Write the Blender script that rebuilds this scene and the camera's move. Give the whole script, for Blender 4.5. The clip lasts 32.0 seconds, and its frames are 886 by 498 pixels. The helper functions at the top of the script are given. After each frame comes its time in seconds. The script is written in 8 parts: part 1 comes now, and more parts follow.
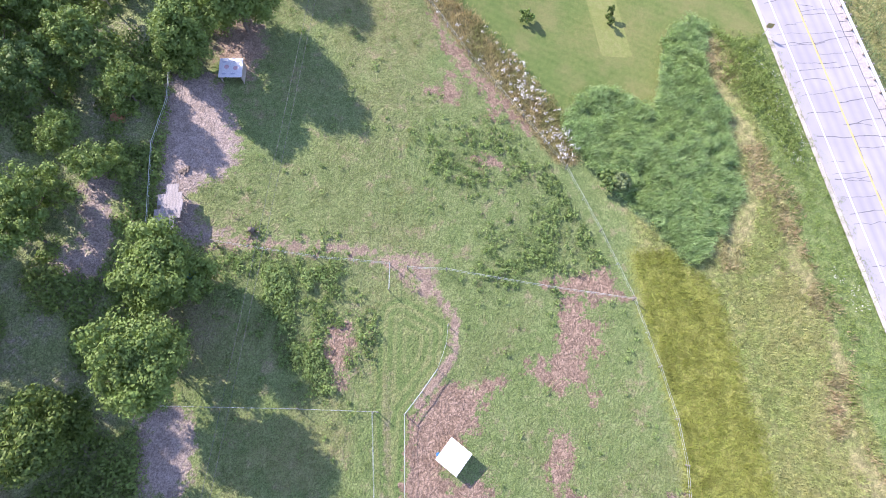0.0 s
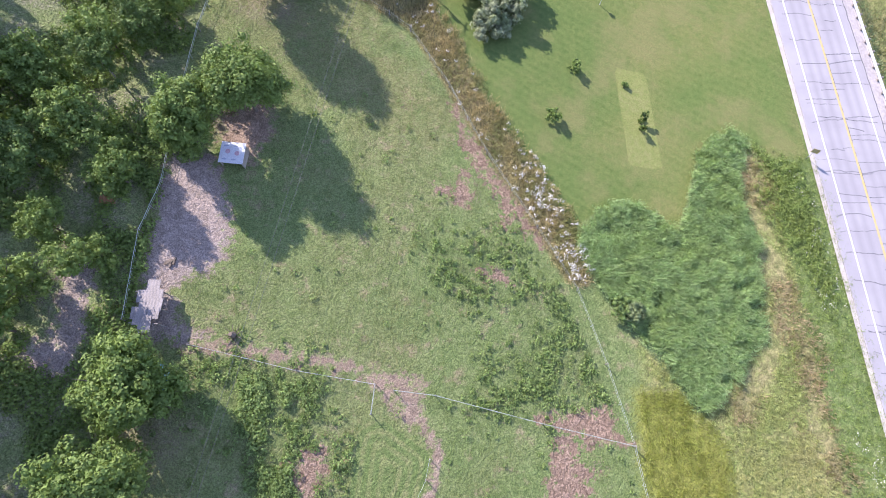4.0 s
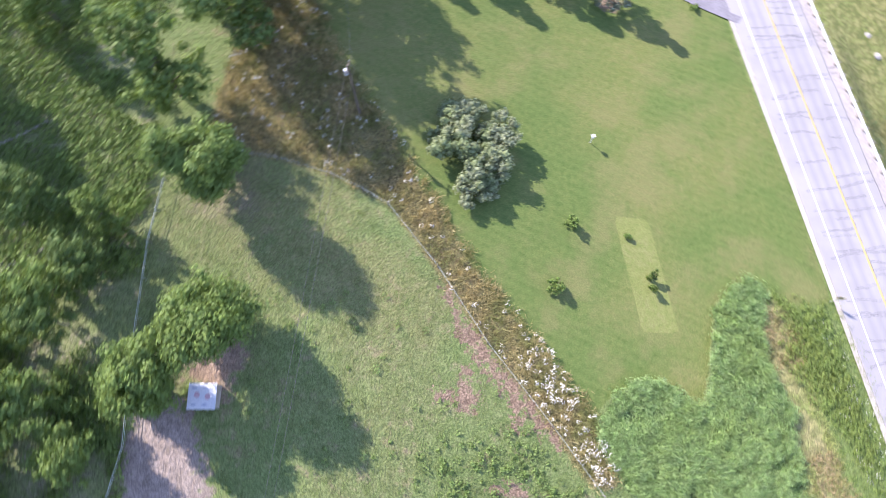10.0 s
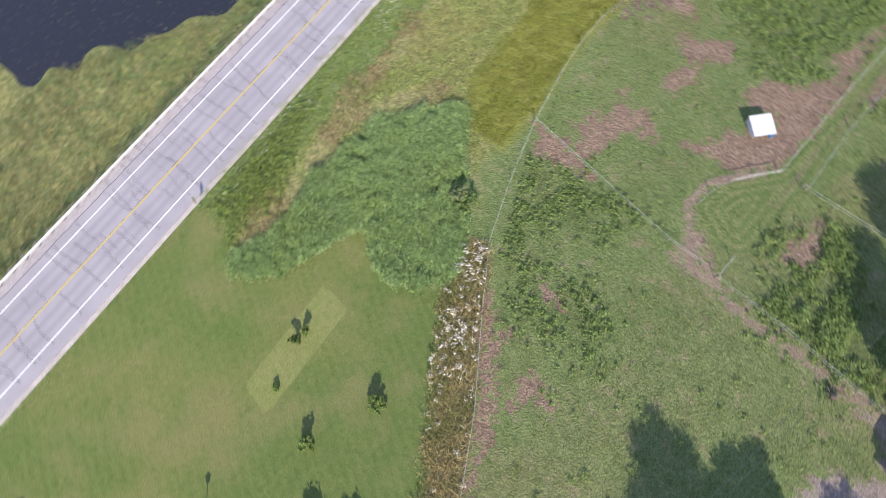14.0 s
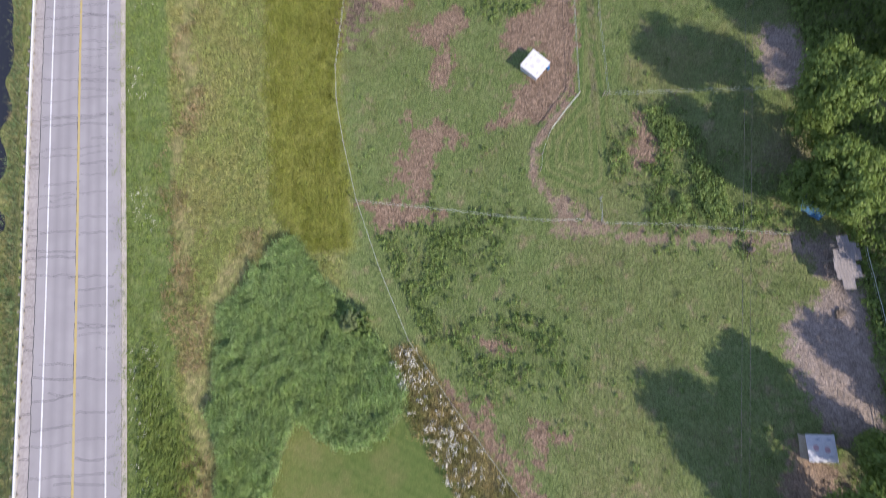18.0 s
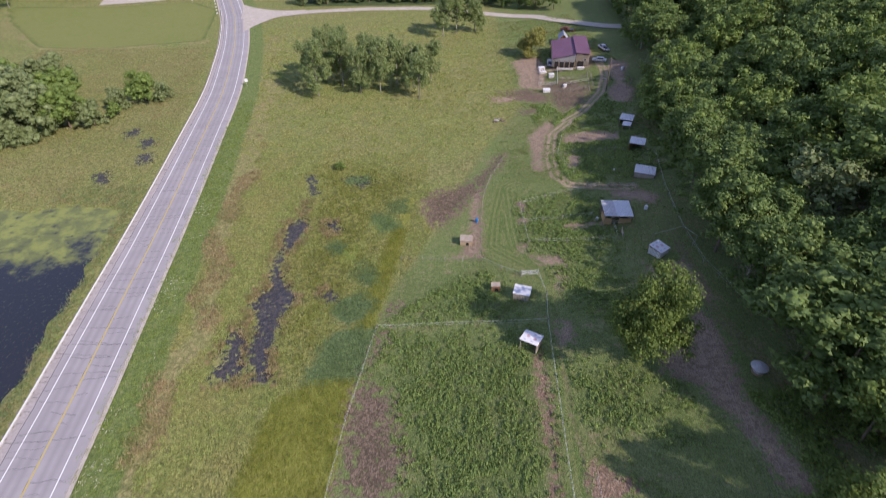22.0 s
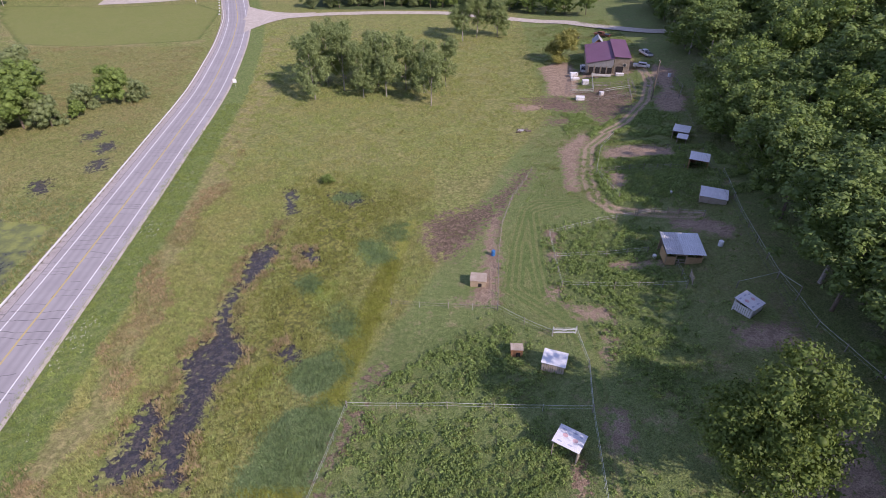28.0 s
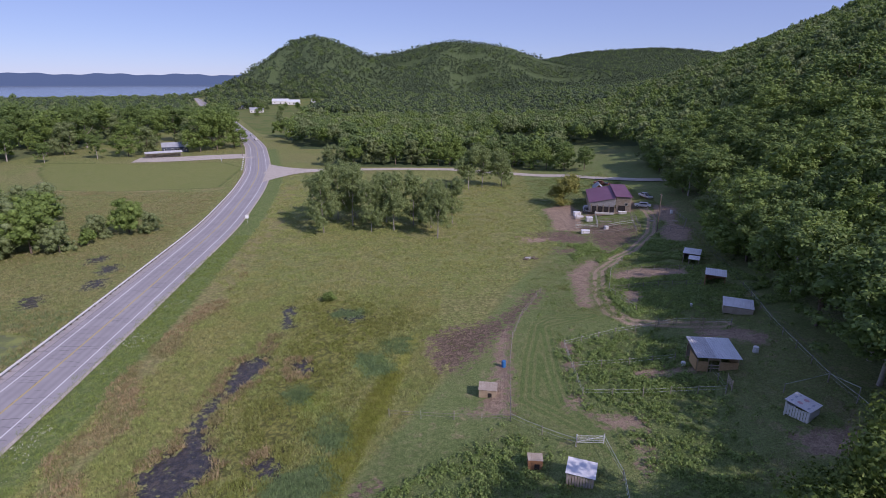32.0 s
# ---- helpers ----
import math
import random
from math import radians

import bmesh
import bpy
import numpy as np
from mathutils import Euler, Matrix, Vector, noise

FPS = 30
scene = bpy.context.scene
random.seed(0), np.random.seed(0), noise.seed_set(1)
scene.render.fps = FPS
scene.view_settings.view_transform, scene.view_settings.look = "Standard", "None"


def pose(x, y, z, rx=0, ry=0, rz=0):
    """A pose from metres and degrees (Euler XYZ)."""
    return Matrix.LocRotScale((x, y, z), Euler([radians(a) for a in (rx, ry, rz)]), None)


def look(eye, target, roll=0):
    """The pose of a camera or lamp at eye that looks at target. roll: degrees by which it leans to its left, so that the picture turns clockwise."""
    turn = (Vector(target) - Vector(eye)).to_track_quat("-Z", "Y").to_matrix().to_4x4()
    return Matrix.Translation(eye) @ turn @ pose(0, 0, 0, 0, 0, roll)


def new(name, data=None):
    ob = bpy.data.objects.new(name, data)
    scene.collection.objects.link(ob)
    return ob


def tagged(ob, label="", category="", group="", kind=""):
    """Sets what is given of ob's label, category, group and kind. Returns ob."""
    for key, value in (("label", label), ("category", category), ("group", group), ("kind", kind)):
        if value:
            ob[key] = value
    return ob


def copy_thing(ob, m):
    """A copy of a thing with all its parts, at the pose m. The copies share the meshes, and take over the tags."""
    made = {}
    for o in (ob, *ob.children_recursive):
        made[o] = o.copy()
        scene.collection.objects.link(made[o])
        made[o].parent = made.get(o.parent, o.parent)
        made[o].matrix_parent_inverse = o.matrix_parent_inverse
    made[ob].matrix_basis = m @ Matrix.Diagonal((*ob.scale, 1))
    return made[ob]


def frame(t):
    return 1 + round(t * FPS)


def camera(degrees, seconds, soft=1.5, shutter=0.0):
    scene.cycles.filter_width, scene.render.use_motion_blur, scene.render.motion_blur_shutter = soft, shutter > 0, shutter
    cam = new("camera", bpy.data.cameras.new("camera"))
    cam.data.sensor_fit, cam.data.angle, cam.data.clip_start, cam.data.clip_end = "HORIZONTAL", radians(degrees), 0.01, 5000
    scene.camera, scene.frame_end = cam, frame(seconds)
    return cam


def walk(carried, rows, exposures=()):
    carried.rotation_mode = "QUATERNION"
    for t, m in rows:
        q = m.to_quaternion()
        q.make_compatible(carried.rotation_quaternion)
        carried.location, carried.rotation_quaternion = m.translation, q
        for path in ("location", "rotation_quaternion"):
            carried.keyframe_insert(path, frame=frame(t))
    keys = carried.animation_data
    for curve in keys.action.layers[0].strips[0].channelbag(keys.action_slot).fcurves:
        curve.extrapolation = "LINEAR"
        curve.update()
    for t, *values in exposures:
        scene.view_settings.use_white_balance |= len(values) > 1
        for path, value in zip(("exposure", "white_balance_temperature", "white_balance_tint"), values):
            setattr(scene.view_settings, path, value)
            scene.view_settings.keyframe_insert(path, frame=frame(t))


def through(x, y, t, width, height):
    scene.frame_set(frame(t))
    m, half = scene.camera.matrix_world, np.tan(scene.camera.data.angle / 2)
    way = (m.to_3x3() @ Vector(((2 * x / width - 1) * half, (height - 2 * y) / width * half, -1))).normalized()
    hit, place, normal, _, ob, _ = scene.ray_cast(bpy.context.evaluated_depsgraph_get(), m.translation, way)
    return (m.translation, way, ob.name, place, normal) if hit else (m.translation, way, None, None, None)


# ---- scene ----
cam = camera(78.4, 32.0, soft=0.9, shutter=0.5)
METRES, EYE, TILT, LEAN, TURN = 124.2, 60.0, -71.3, 0.13, 175.6
ROWS = [
    (0.0, 0.0, 0.0, 0.0, 0.0, 0.0, -0.0),
    (0.5, 0.0014, 0.0043, 0.0134, -0.01, -0.01, -0.0),
    (1.0, 0.0028, 0.0083, 0.0262, -0.01, -0.0, 0.02),
    (1.5, 0.004, 0.0121, 0.0389, -0.01, -0.04, 0.02),
    (2.0, 0.0051, 0.0161, 0.0514, -0.02, -0.04, 0.01),
    (2.5, 0.0064, 0.0202, 0.0635, -0.06, -0.04, 0.02),
    (3.0, 0.0078, 0.0242, 0.0762, 0.04, -0.09, -0.31),
    (3.5, 0.0091, 0.0281, 0.0885, 0.9, -0.11, -3.37),
    (5.5, 0.0067, 0.0434, 0.1399, 2.27, -0.29, -8.36),
    (6.0, 0.0053, 0.0475, 0.1536, 2.36, -0.33, -8.61),
    (6.5, 0.004, 0.0518, 0.1674, 2.46, -0.33, -8.78),
    (7.0, 0.0016, 0.056, 0.1814, 2.46, -0.34, -8.92),
    (7.5, -0.0008, 0.0603, 0.1955, 2.45, -0.31, -9.04),
    (8.0, -0.0023, 0.0647, 0.2104, 2.54, -0.33, -9.13),
    (8.5, -0.0046, 0.0693, 0.2255, 2.56, -0.35, -9.23),
    (9.0, -0.0066, 0.0741, 0.2407, 2.63, -0.38, -9.31),
    (9.5, -0.0095, 0.0789, 0.2561, 2.38, -0.38, -8.63),
    (10.0, -0.0132, 0.0837, 0.2718, -0.1, -0.22, -0.52),
    (10.5, -0.015, 0.0898, 0.2902, -5.59, -1.4, 17.41),
    (11.0, -0.0128, 0.0965, 0.3094, -12.28, -4.9, 34.18),
    (11.5, -0.0068, 0.1015, 0.323, -21.52, -11.3, 49.55),
    (12.0, 0.0062, 0.1045, 0.3357, -38.76, -26.53, 63.45),
    (12.5, 0.006, 0.1089, 0.3407, -76.33, -60.4, 71.97),
    (13.0, 0.0092, 0.1151, 0.3468, -127.6, -107.9, 68.09),
    (13.5, 0.0278, 0.1124, 0.3478, -152.74, -130.95, 55.56),
    (14.0, 0.0393, 0.1116, 0.3453, -164.05, -139.3, 41.74),
    (14.5, 0.0519, 0.11, 0.3402, -170.79, -143.04, 27.75),
    (15.0, 0.0618, 0.1056, 0.3302, -175.93, -144.93, 14.47),
    (15.5, 0.0694, 0.1018, 0.3181, -179.2, -145.44, 4.63),
    (17.5, 0.0815, 0.0773, 0.2566, -180.02, -155.28, 1.77),
    (18.0, 0.0819, 0.0724, 0.2402, -179.98, -149.96, 1.7),
    (18.5, 0.0818, 0.0671, 0.2224, -179.96, -144.75, 1.65),
    (19.0, 0.0812, 0.062, 0.2043, -179.96, -139.47, 1.6),
    (19.5, 0.0811, 0.0562, 0.185, -179.86, -134.22, 1.51),
    (20.0, 0.0793, 0.0512, 0.1663, -179.88, -128.79, 1.58),
    (20.5, 0.0789, 0.0442, 0.1453, -179.83, -123.7, 1.5),
    (21.0, 0.0779, 0.0382, 0.1249, -179.8, -118.49, 1.48),
    (21.5, 0.0771, 0.0319, 0.1035, -179.78, -113.36, 1.41),
    (22.0, 0.0765, 0.0247, 0.0819, -179.74, -108.23, 1.36),
    (22.5, 0.0758, 0.0205, 0.0615, -179.69, -106.46, 1.36),
    (23.0, 0.0751, 0.0166, 0.0389, -179.66, -106.45, 1.39),
    (23.5, 0.0745, 0.0154, 0.0153, -179.54, -106.42, 1.69),
    (24.0, 0.0741, 0.016, -0.0089, -179.28, -106.42, 2.34),
    (24.5, 0.0733, 0.0175, -0.0332, -179.04, -106.39, 2.99),
    (26.5, 0.0695, 0.0356, -0.1005, -178.85, -106.08, 3.42),
    (27.0, 0.0682, 0.0442, -0.1064, -178.76, -106.11, 3.51),
    (27.5, 0.0674, 0.0534, -0.1114, -178.71, -106.13, 3.57),
    (28.0, 0.0669, 0.063, -0.1162, -178.68, -106.14, 3.63),
    (28.5, 0.0662, 0.0718, -0.1212, -178.63, -105.4, 3.82),
    (29.0, 0.0657, 0.0809, -0.1254, -178.6, -104.88, 3.96),
    (29.5, 0.0651, 0.0889, -0.1296, -178.61, -99.92, 4.03),
    (30.0, 0.0654, 0.0977, -0.1333, -178.54, -94.78, 4.13),
    (30.5, 0.0658, 0.1069, -0.137, -178.49, -89.66, 4.24),
    (31.0, 0.066, 0.1181, -0.1399, -178.43, -88.74, 4.24),
    (31.5, 0.0663, 0.1285, -0.143, -178.4, -88.73, 4.32),
    (32.0, 0.066, 0.1389, -0.1464, -178.37, -88.71, 4.35),
]
EXPO = [(0.0, 1.34, 6250, 26), (1.0, 1.25, 6250, 26), (2.0, 1.2, 6250, 26), (3.0, 1.15, 6250, 25), (5.0, 1.22, 6300, 24), (9.0, 1.27, 6300, 23), (10.5, 1.38, 6300, 21), (12.0, 1.46, 6400, 19), (13.0, 1.1, 6600, 17), (14.0, 0.68, 6650, 17), (15.5, 0.36, 6700, 17), (19.0, 0.48, 6700, 17), (20.0, 0.5, 6700, 18), (22.0, 0.29, 6750, 23), (24.5, 0.12, 6750, 25), (28.5, 0.3, 6650, 32), (30.0, 0.24, 6450, 34), (31.0, -0.06, 6350, 31), (32.0, -0.18, 6250, 31)]
walk(cam, [(t, pose(0, 0, EYE, TILT, LEAN, TURN) @ pose(METRES * x, METRES * y, METRES * z, 90 + pitch, roll, yaw)) for t, x, y, z, yaw, pitch, roll in ROWS], EXPO)

# ---- light ----
SUN_EL, SUN_AZ = radians(37), math.atan2(0.705, -0.71)  # the sun stands towards (0.705, -0.71)
world = bpy.data.worlds.new("sky")
scene.world = world
world.use_nodes = True
wn = world.node_tree
sky = wn.nodes.new("ShaderNodeTexSky")
sky.sky_type, sky.sun_disc = "NISHITA", False
sky.sun_elevation, sky.sun_rotation = SUN_EL, SUN_AZ
sky.air_density, sky.dust_density, sky.ozone_density = 0.7, 0.1, 4.0
hazy = wn.nodes.new("ShaderNodeMix")  # a thin even haze over the clear sky
hazy.data_type = "RGBA"
hazy.inputs[0].default_value = 0.6
hazy.inputs[7].default_value = (2.2, 2.9, 4.9, 1)
wn.nodes["Background"].inputs["Strength"].default_value = 0.14
wn.links.new(sky.outputs[0], hazy.inputs[6])
wn.links.new(hazy.outputs[2], wn.nodes["Background"].inputs["Color"])
sun_data = bpy.data.lights.new("sun", "SUN")
sun_data.energy, sun_data.angle, sun_data.color = 3.9, radians(0.6), (1.0, 0.95, 0.87)
sun = new("sun", sun_data)
sun.matrix_world = look((40, -60, 120), (40 - math.cos(SUN_EL) * 0.705, -60 + math.cos(SUN_EL) * 0.71, 120 - math.sin(SUN_EL)))


# ---- materials ----
def node(nt, kind, **values):
    n = nt.nodes.new(kind)
    for key, value in values.items():
        if key in n.inputs:
            n.inputs[key].default_value = value
        elif key == "operation":
            n.operation = value
        elif key == "attribute_name":
            n.attribute_name = value
        elif key == "blend_type":
            n.blend_type = value
    return n


def material(name, rough=0.8, metal=0.0):
    m = bpy.data.materials.new(name)
    m.use_nodes = True
    nt = m.node_tree
    b = nt.nodes["Principled BSDF"]
    b.inputs["Roughness"].default_value, b.inputs["Metallic"].default_value = rough, metal
    b.inputs["Specular IOR Level"].default_value = 0.25
    return m, nt, b


def place(nt):
    return nt.nodes.new("ShaderNodeNewGeometry").outputs["Position"]


def noise_of(nt, scale, detail=4.0, rough=0.6, where=None):
    n = node(nt, "ShaderNodeTexNoise", Scale=scale, Detail=detail, Roughness=rough)
    nt.links.new(where if where is not None else place(nt), n.inputs["Vector"])
    return n.outputs["Fac"]


def ramp(nt, fac, lo, hi):
    n = node(nt, "ShaderNodeMapRange")
    n.interpolation_type = "SMOOTHSTEP"
    n.inputs["From Min"].default_value, n.inputs["From Max"].default_value = lo, hi
    nt.links.new(fac, n.inputs["Value"])
    return n.outputs["Result"]


def calc(nt, operation, a, b):
    n = nt.nodes.new("ShaderNodeMath")
    n.operation = operation
    for k, v in enumerate((a, b)):
        if isinstance(v, (int, float)):
            n.inputs[k].default_value = v
        else:
            nt.links.new(v, n.inputs[k])
    return n.outputs[0]


def mix(nt, fac, a, b, blend="MIX"):
    n = nt.nodes.new("ShaderNodeMix")
    n.data_type, n.blend_type = "RGBA", blend
    for k, v in ((0, fac), (6, a), (7, b)):
        if isinstance(v, (int, float)):
            n.inputs[k].default_value = v
        elif isinstance(v, tuple):
            n.inputs[k].default_value = (*v, 1)
        else:
            nt.links.new(v, n.inputs[k])
    return n.outputs[2]


def bump(nt, b, fac, strength, distance):
    n = node(nt, "ShaderNodeBump", Strength=strength, Distance=distance)
    nt.links.new(fac, n.inputs["Height"])
    nt.links.new(n.outputs[0], b.inputs["Normal"])


def two_tone(name, a, c, scale, rough=0.8, metal=0.0, fine=12.0, depth=0.01, strength=0.4, lo=0.35, hi=0.65):
    """A surface of two colours that mingle in patches, with a finer grain over them."""
    m, nt, b = material(name, rough, metal)
    where = nt.nodes.new("ShaderNodeTexCoord").outputs["Object"]
    col = mix(nt, ramp(nt, noise_of(nt, scale, where=where), lo, hi), a, c)
    grain = noise_of(nt, scale * fine, 3, where=where)
    col = mix(nt, ramp(nt, grain, 0.3, 0.7), col, tuple(v * 0.72 for v in a), "MIX") if fine > 40 else mix(nt, 0.35, col, mix(nt, ramp(nt, grain, 0.3, 0.7), tuple(v * 0.6 for v in a), tuple(min(1, v * 1.3) for v in c)))
    nt.links.new(col, b.inputs["Base Color"])
    bump(nt, b, grain, strength, depth)
    return m


def foliage(name, a, c, e, rough=0.55, through=0.38, patch=0.35, relief=(2.6, 0.35, 0.2), mottle=1.6):
    """Leaves: each leaf takes its own tone between three colours, and light passes through it."""
    m, nt, b = material(name, rough)
    g = nt.nodes.new("ShaderNodeNewGeometry")
    col = mix(nt, g.outputs["Random Per Island"], a, c)
    col = mix(nt, ramp(nt, noise_of(nt, patch, 3), 0.4, 0.68), col, e)
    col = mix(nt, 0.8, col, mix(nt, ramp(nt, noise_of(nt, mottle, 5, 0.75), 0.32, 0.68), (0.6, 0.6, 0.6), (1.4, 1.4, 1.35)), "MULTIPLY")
    nt.links.new(col, b.inputs["Base Color"])
    bump(nt, b, noise_of(nt, relief[0], 3, 0.7), relief[1], relief[2])
    t = nt.nodes.new("ShaderNodeBsdfTranslucent")
    nt.links.new(mix(nt, 0.4, col, (0.16, 0.2, 0.02)), t.inputs["Color"])
    s = node(nt, "ShaderNodeMixShader", Fac=through)
    nt.links.new(b.outputs[0], s.inputs[1])
    nt.links.new(t.outputs[0], s.inputs[2])
    nt.links.new(s.outputs[0], nt.nodes["Material Output"].inputs["Surface"])
    return m


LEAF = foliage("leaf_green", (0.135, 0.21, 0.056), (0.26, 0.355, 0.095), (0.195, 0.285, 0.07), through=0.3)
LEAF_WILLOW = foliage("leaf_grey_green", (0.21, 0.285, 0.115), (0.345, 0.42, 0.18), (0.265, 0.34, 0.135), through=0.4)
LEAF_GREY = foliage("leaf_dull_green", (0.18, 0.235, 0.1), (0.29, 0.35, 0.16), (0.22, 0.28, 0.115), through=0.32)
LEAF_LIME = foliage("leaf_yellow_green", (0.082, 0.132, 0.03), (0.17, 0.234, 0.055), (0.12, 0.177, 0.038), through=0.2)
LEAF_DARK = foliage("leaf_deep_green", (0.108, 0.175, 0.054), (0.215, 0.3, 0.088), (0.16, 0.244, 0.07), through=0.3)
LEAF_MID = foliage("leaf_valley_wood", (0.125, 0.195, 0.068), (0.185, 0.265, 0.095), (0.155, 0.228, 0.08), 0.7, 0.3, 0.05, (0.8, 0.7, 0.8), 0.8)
# bluer leaf: haze over the far hills is mixed into its colour
LEAF_FAR = foliage("leaf_far_hill_hazed", (0.07, 0.105, 0.058), (0.106, 0.148, 0.08), (0.086, 0.124, 0.068), 0.8, 0.1, 0.02, (0.3, 0.7, 2.0), 0.35)
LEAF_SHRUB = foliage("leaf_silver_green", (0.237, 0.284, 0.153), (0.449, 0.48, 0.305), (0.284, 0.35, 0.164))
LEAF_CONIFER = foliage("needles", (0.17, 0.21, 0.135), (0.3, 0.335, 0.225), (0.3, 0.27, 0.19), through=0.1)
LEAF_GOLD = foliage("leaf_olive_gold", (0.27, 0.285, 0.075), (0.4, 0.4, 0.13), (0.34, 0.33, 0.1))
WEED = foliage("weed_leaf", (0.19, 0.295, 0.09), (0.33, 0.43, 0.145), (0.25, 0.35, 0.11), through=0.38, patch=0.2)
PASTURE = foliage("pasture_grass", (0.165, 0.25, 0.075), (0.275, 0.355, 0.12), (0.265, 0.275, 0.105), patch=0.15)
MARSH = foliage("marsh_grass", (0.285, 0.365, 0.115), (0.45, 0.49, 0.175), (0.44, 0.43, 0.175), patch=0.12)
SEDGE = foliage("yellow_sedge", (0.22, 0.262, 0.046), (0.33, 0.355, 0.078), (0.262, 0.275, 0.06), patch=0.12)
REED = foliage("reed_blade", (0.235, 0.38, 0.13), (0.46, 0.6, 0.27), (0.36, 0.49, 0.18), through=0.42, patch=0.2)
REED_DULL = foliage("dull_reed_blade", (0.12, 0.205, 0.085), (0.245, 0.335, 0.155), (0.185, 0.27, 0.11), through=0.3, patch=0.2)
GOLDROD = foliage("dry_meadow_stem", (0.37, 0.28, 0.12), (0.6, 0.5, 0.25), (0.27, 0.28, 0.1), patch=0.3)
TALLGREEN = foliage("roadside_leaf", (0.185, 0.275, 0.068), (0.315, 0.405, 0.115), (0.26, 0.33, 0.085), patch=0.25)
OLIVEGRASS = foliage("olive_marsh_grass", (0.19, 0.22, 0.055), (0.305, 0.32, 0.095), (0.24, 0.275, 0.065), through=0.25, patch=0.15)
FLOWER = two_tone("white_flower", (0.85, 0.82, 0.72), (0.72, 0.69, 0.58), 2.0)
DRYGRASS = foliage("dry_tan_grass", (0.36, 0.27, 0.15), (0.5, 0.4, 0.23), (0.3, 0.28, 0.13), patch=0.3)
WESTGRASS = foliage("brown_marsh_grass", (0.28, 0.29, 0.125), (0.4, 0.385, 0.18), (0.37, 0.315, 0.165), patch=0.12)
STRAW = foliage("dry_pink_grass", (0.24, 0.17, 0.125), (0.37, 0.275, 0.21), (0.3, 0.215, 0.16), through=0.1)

BARK = two_tone("bark", (0.13, 0.1, 0.075), (0.22, 0.18, 0.14), 3.0, 0.9, depth=0.03)
BARK_PALE = two_tone("pale_bark", (0.3, 0.27, 0.23), (0.42, 0.39, 0.34), 3.0, 0.9, depth=0.02)
WOOD = two_tone("weathered_boards", (0.3, 0.22, 0.14), (0.42, 0.34, 0.24), 1.5, 0.85, depth=0.004)
WOOD_GREY = two_tone("grey_boards", (0.34, 0.28, 0.22), (0.46, 0.4, 0.33), 1.2, 0.85, depth=0.004)
WOOD_RED = two_tone("reddish_boards", (0.36, 0.17, 0.08), (0.45, 0.24, 0.13), 1.5, 0.8, depth=0.004)
PLYWOOD = two_tone("plywood", (0.42, 0.27, 0.13), (0.5, 0.34, 0.19), 1.2, 0.75, depth=0.002)
POST = two_tone("fence_post", (0.22, 0.19, 0.16), (0.34, 0.31, 0.27), 4.0, 0.9, depth=0.004)
WIRE = two_tone("galvanised_wire", (0.5, 0.52, 0.5), (0.62, 0.64, 0.6), 3.0, 0.45, 0.3, depth=0.001)
CABLE = two_tone("dark_cable", (0.08, 0.08, 0.08), (0.13, 0.13, 0.13), 3.0, 0.6, depth=0.001)
STEEL = two_tone("galvanised_sheet", (0.6, 0.62, 0.64), (0.7, 0.72, 0.74), 0.6, 0.5, 0.05, depth=0.002)
STEEL_OLD = two_tone("dull_sheet", (0.46, 0.46, 0.47), (0.58, 0.58, 0.59), 0.5, 0.55, 0.05, depth=0.003)
RAIL = two_tone("pale_guardrail_steel", (0.66, 0.66, 0.64), (0.74, 0.74, 0.72), 0.8, 0.6, 0.0, depth=0.002)
TIN = two_tone("old_roof_sheet", (0.26, 0.23, 0.215), (0.35, 0.315, 0.3), 0.7, 0.75, 0.0, depth=0.003)
WHITE = two_tone("white_sheet", (0.78, 0.78, 0.79), (0.7, 0.7, 0.72), 0.8, 0.5, depth=0.002)
PRINT_RED = two_tone("red_print", (0.62, 0.36, 0.38), (0.68, 0.48, 0.49), 3.0, 0.6, depth=0.001)
PRINT_FAINT = two_tone("faint_print", (0.58, 0.58, 0.62), (0.64, 0.62, 0.64), 3.0, 0.6, depth=0.001)
PRINT_GREY = two_tone("blue_grey_print", (0.4, 0.43, 0.52), (0.52, 0.55, 0.62), 3.0, 0.6, depth=0.001)
BLUE = two_tone("blue_plastic", (0.03, 0.14, 0.36), (0.05, 0.2, 0.44), 2.0, 0.4, depth=0.002)
TARP = two_tone("blue_tarpaulin", (0.03, 0.13, 0.25), (0.08, 0.22, 0.36), 1.2, 0.45, depth=0.08, strength=0.9)
MAROON = two_tone("maroon_steel", (0.15, 0.075, 0.12), (0.185, 0.095, 0.15), 0.25, 0.45, 0.1, depth=0.003)
WALL_GREY = two_tone("grey_siding", (0.42, 0.42, 0.44), (0.5, 0.5, 0.52), 0.6, 0.6, depth=0.004)
WALL_DARK = two_tone("dark_blue_siding", (0.05, 0.065, 0.1), (0.075, 0.09, 0.13), 0.6, 0.6, depth=0.004)
WALL_WHITE = two_tone("white_siding", (0.72, 0.72, 0.7), (0.64, 0.64, 0.62), 0.5, 0.6, depth=0.004)
ROOF_GREY = two_tone("grey_shingle", (0.3, 0.32, 0.35), (0.4, 0.42, 0.46), 0.8, 0.8, depth=0.01)
ROOF_PALE = two_tone("pale_roof_sheet", (0.66, 0.66, 0.67), (0.76, 0.76, 0.77), 0.7, 0.5, depth=0.003)
# near-black for shade painted in openings, and for dark doors and a band
DARK = two_tone("dark_paint_and_shade", (0.02, 0.02, 0.02), (0.035, 0.03, 0.03), 2.0, 0.9)
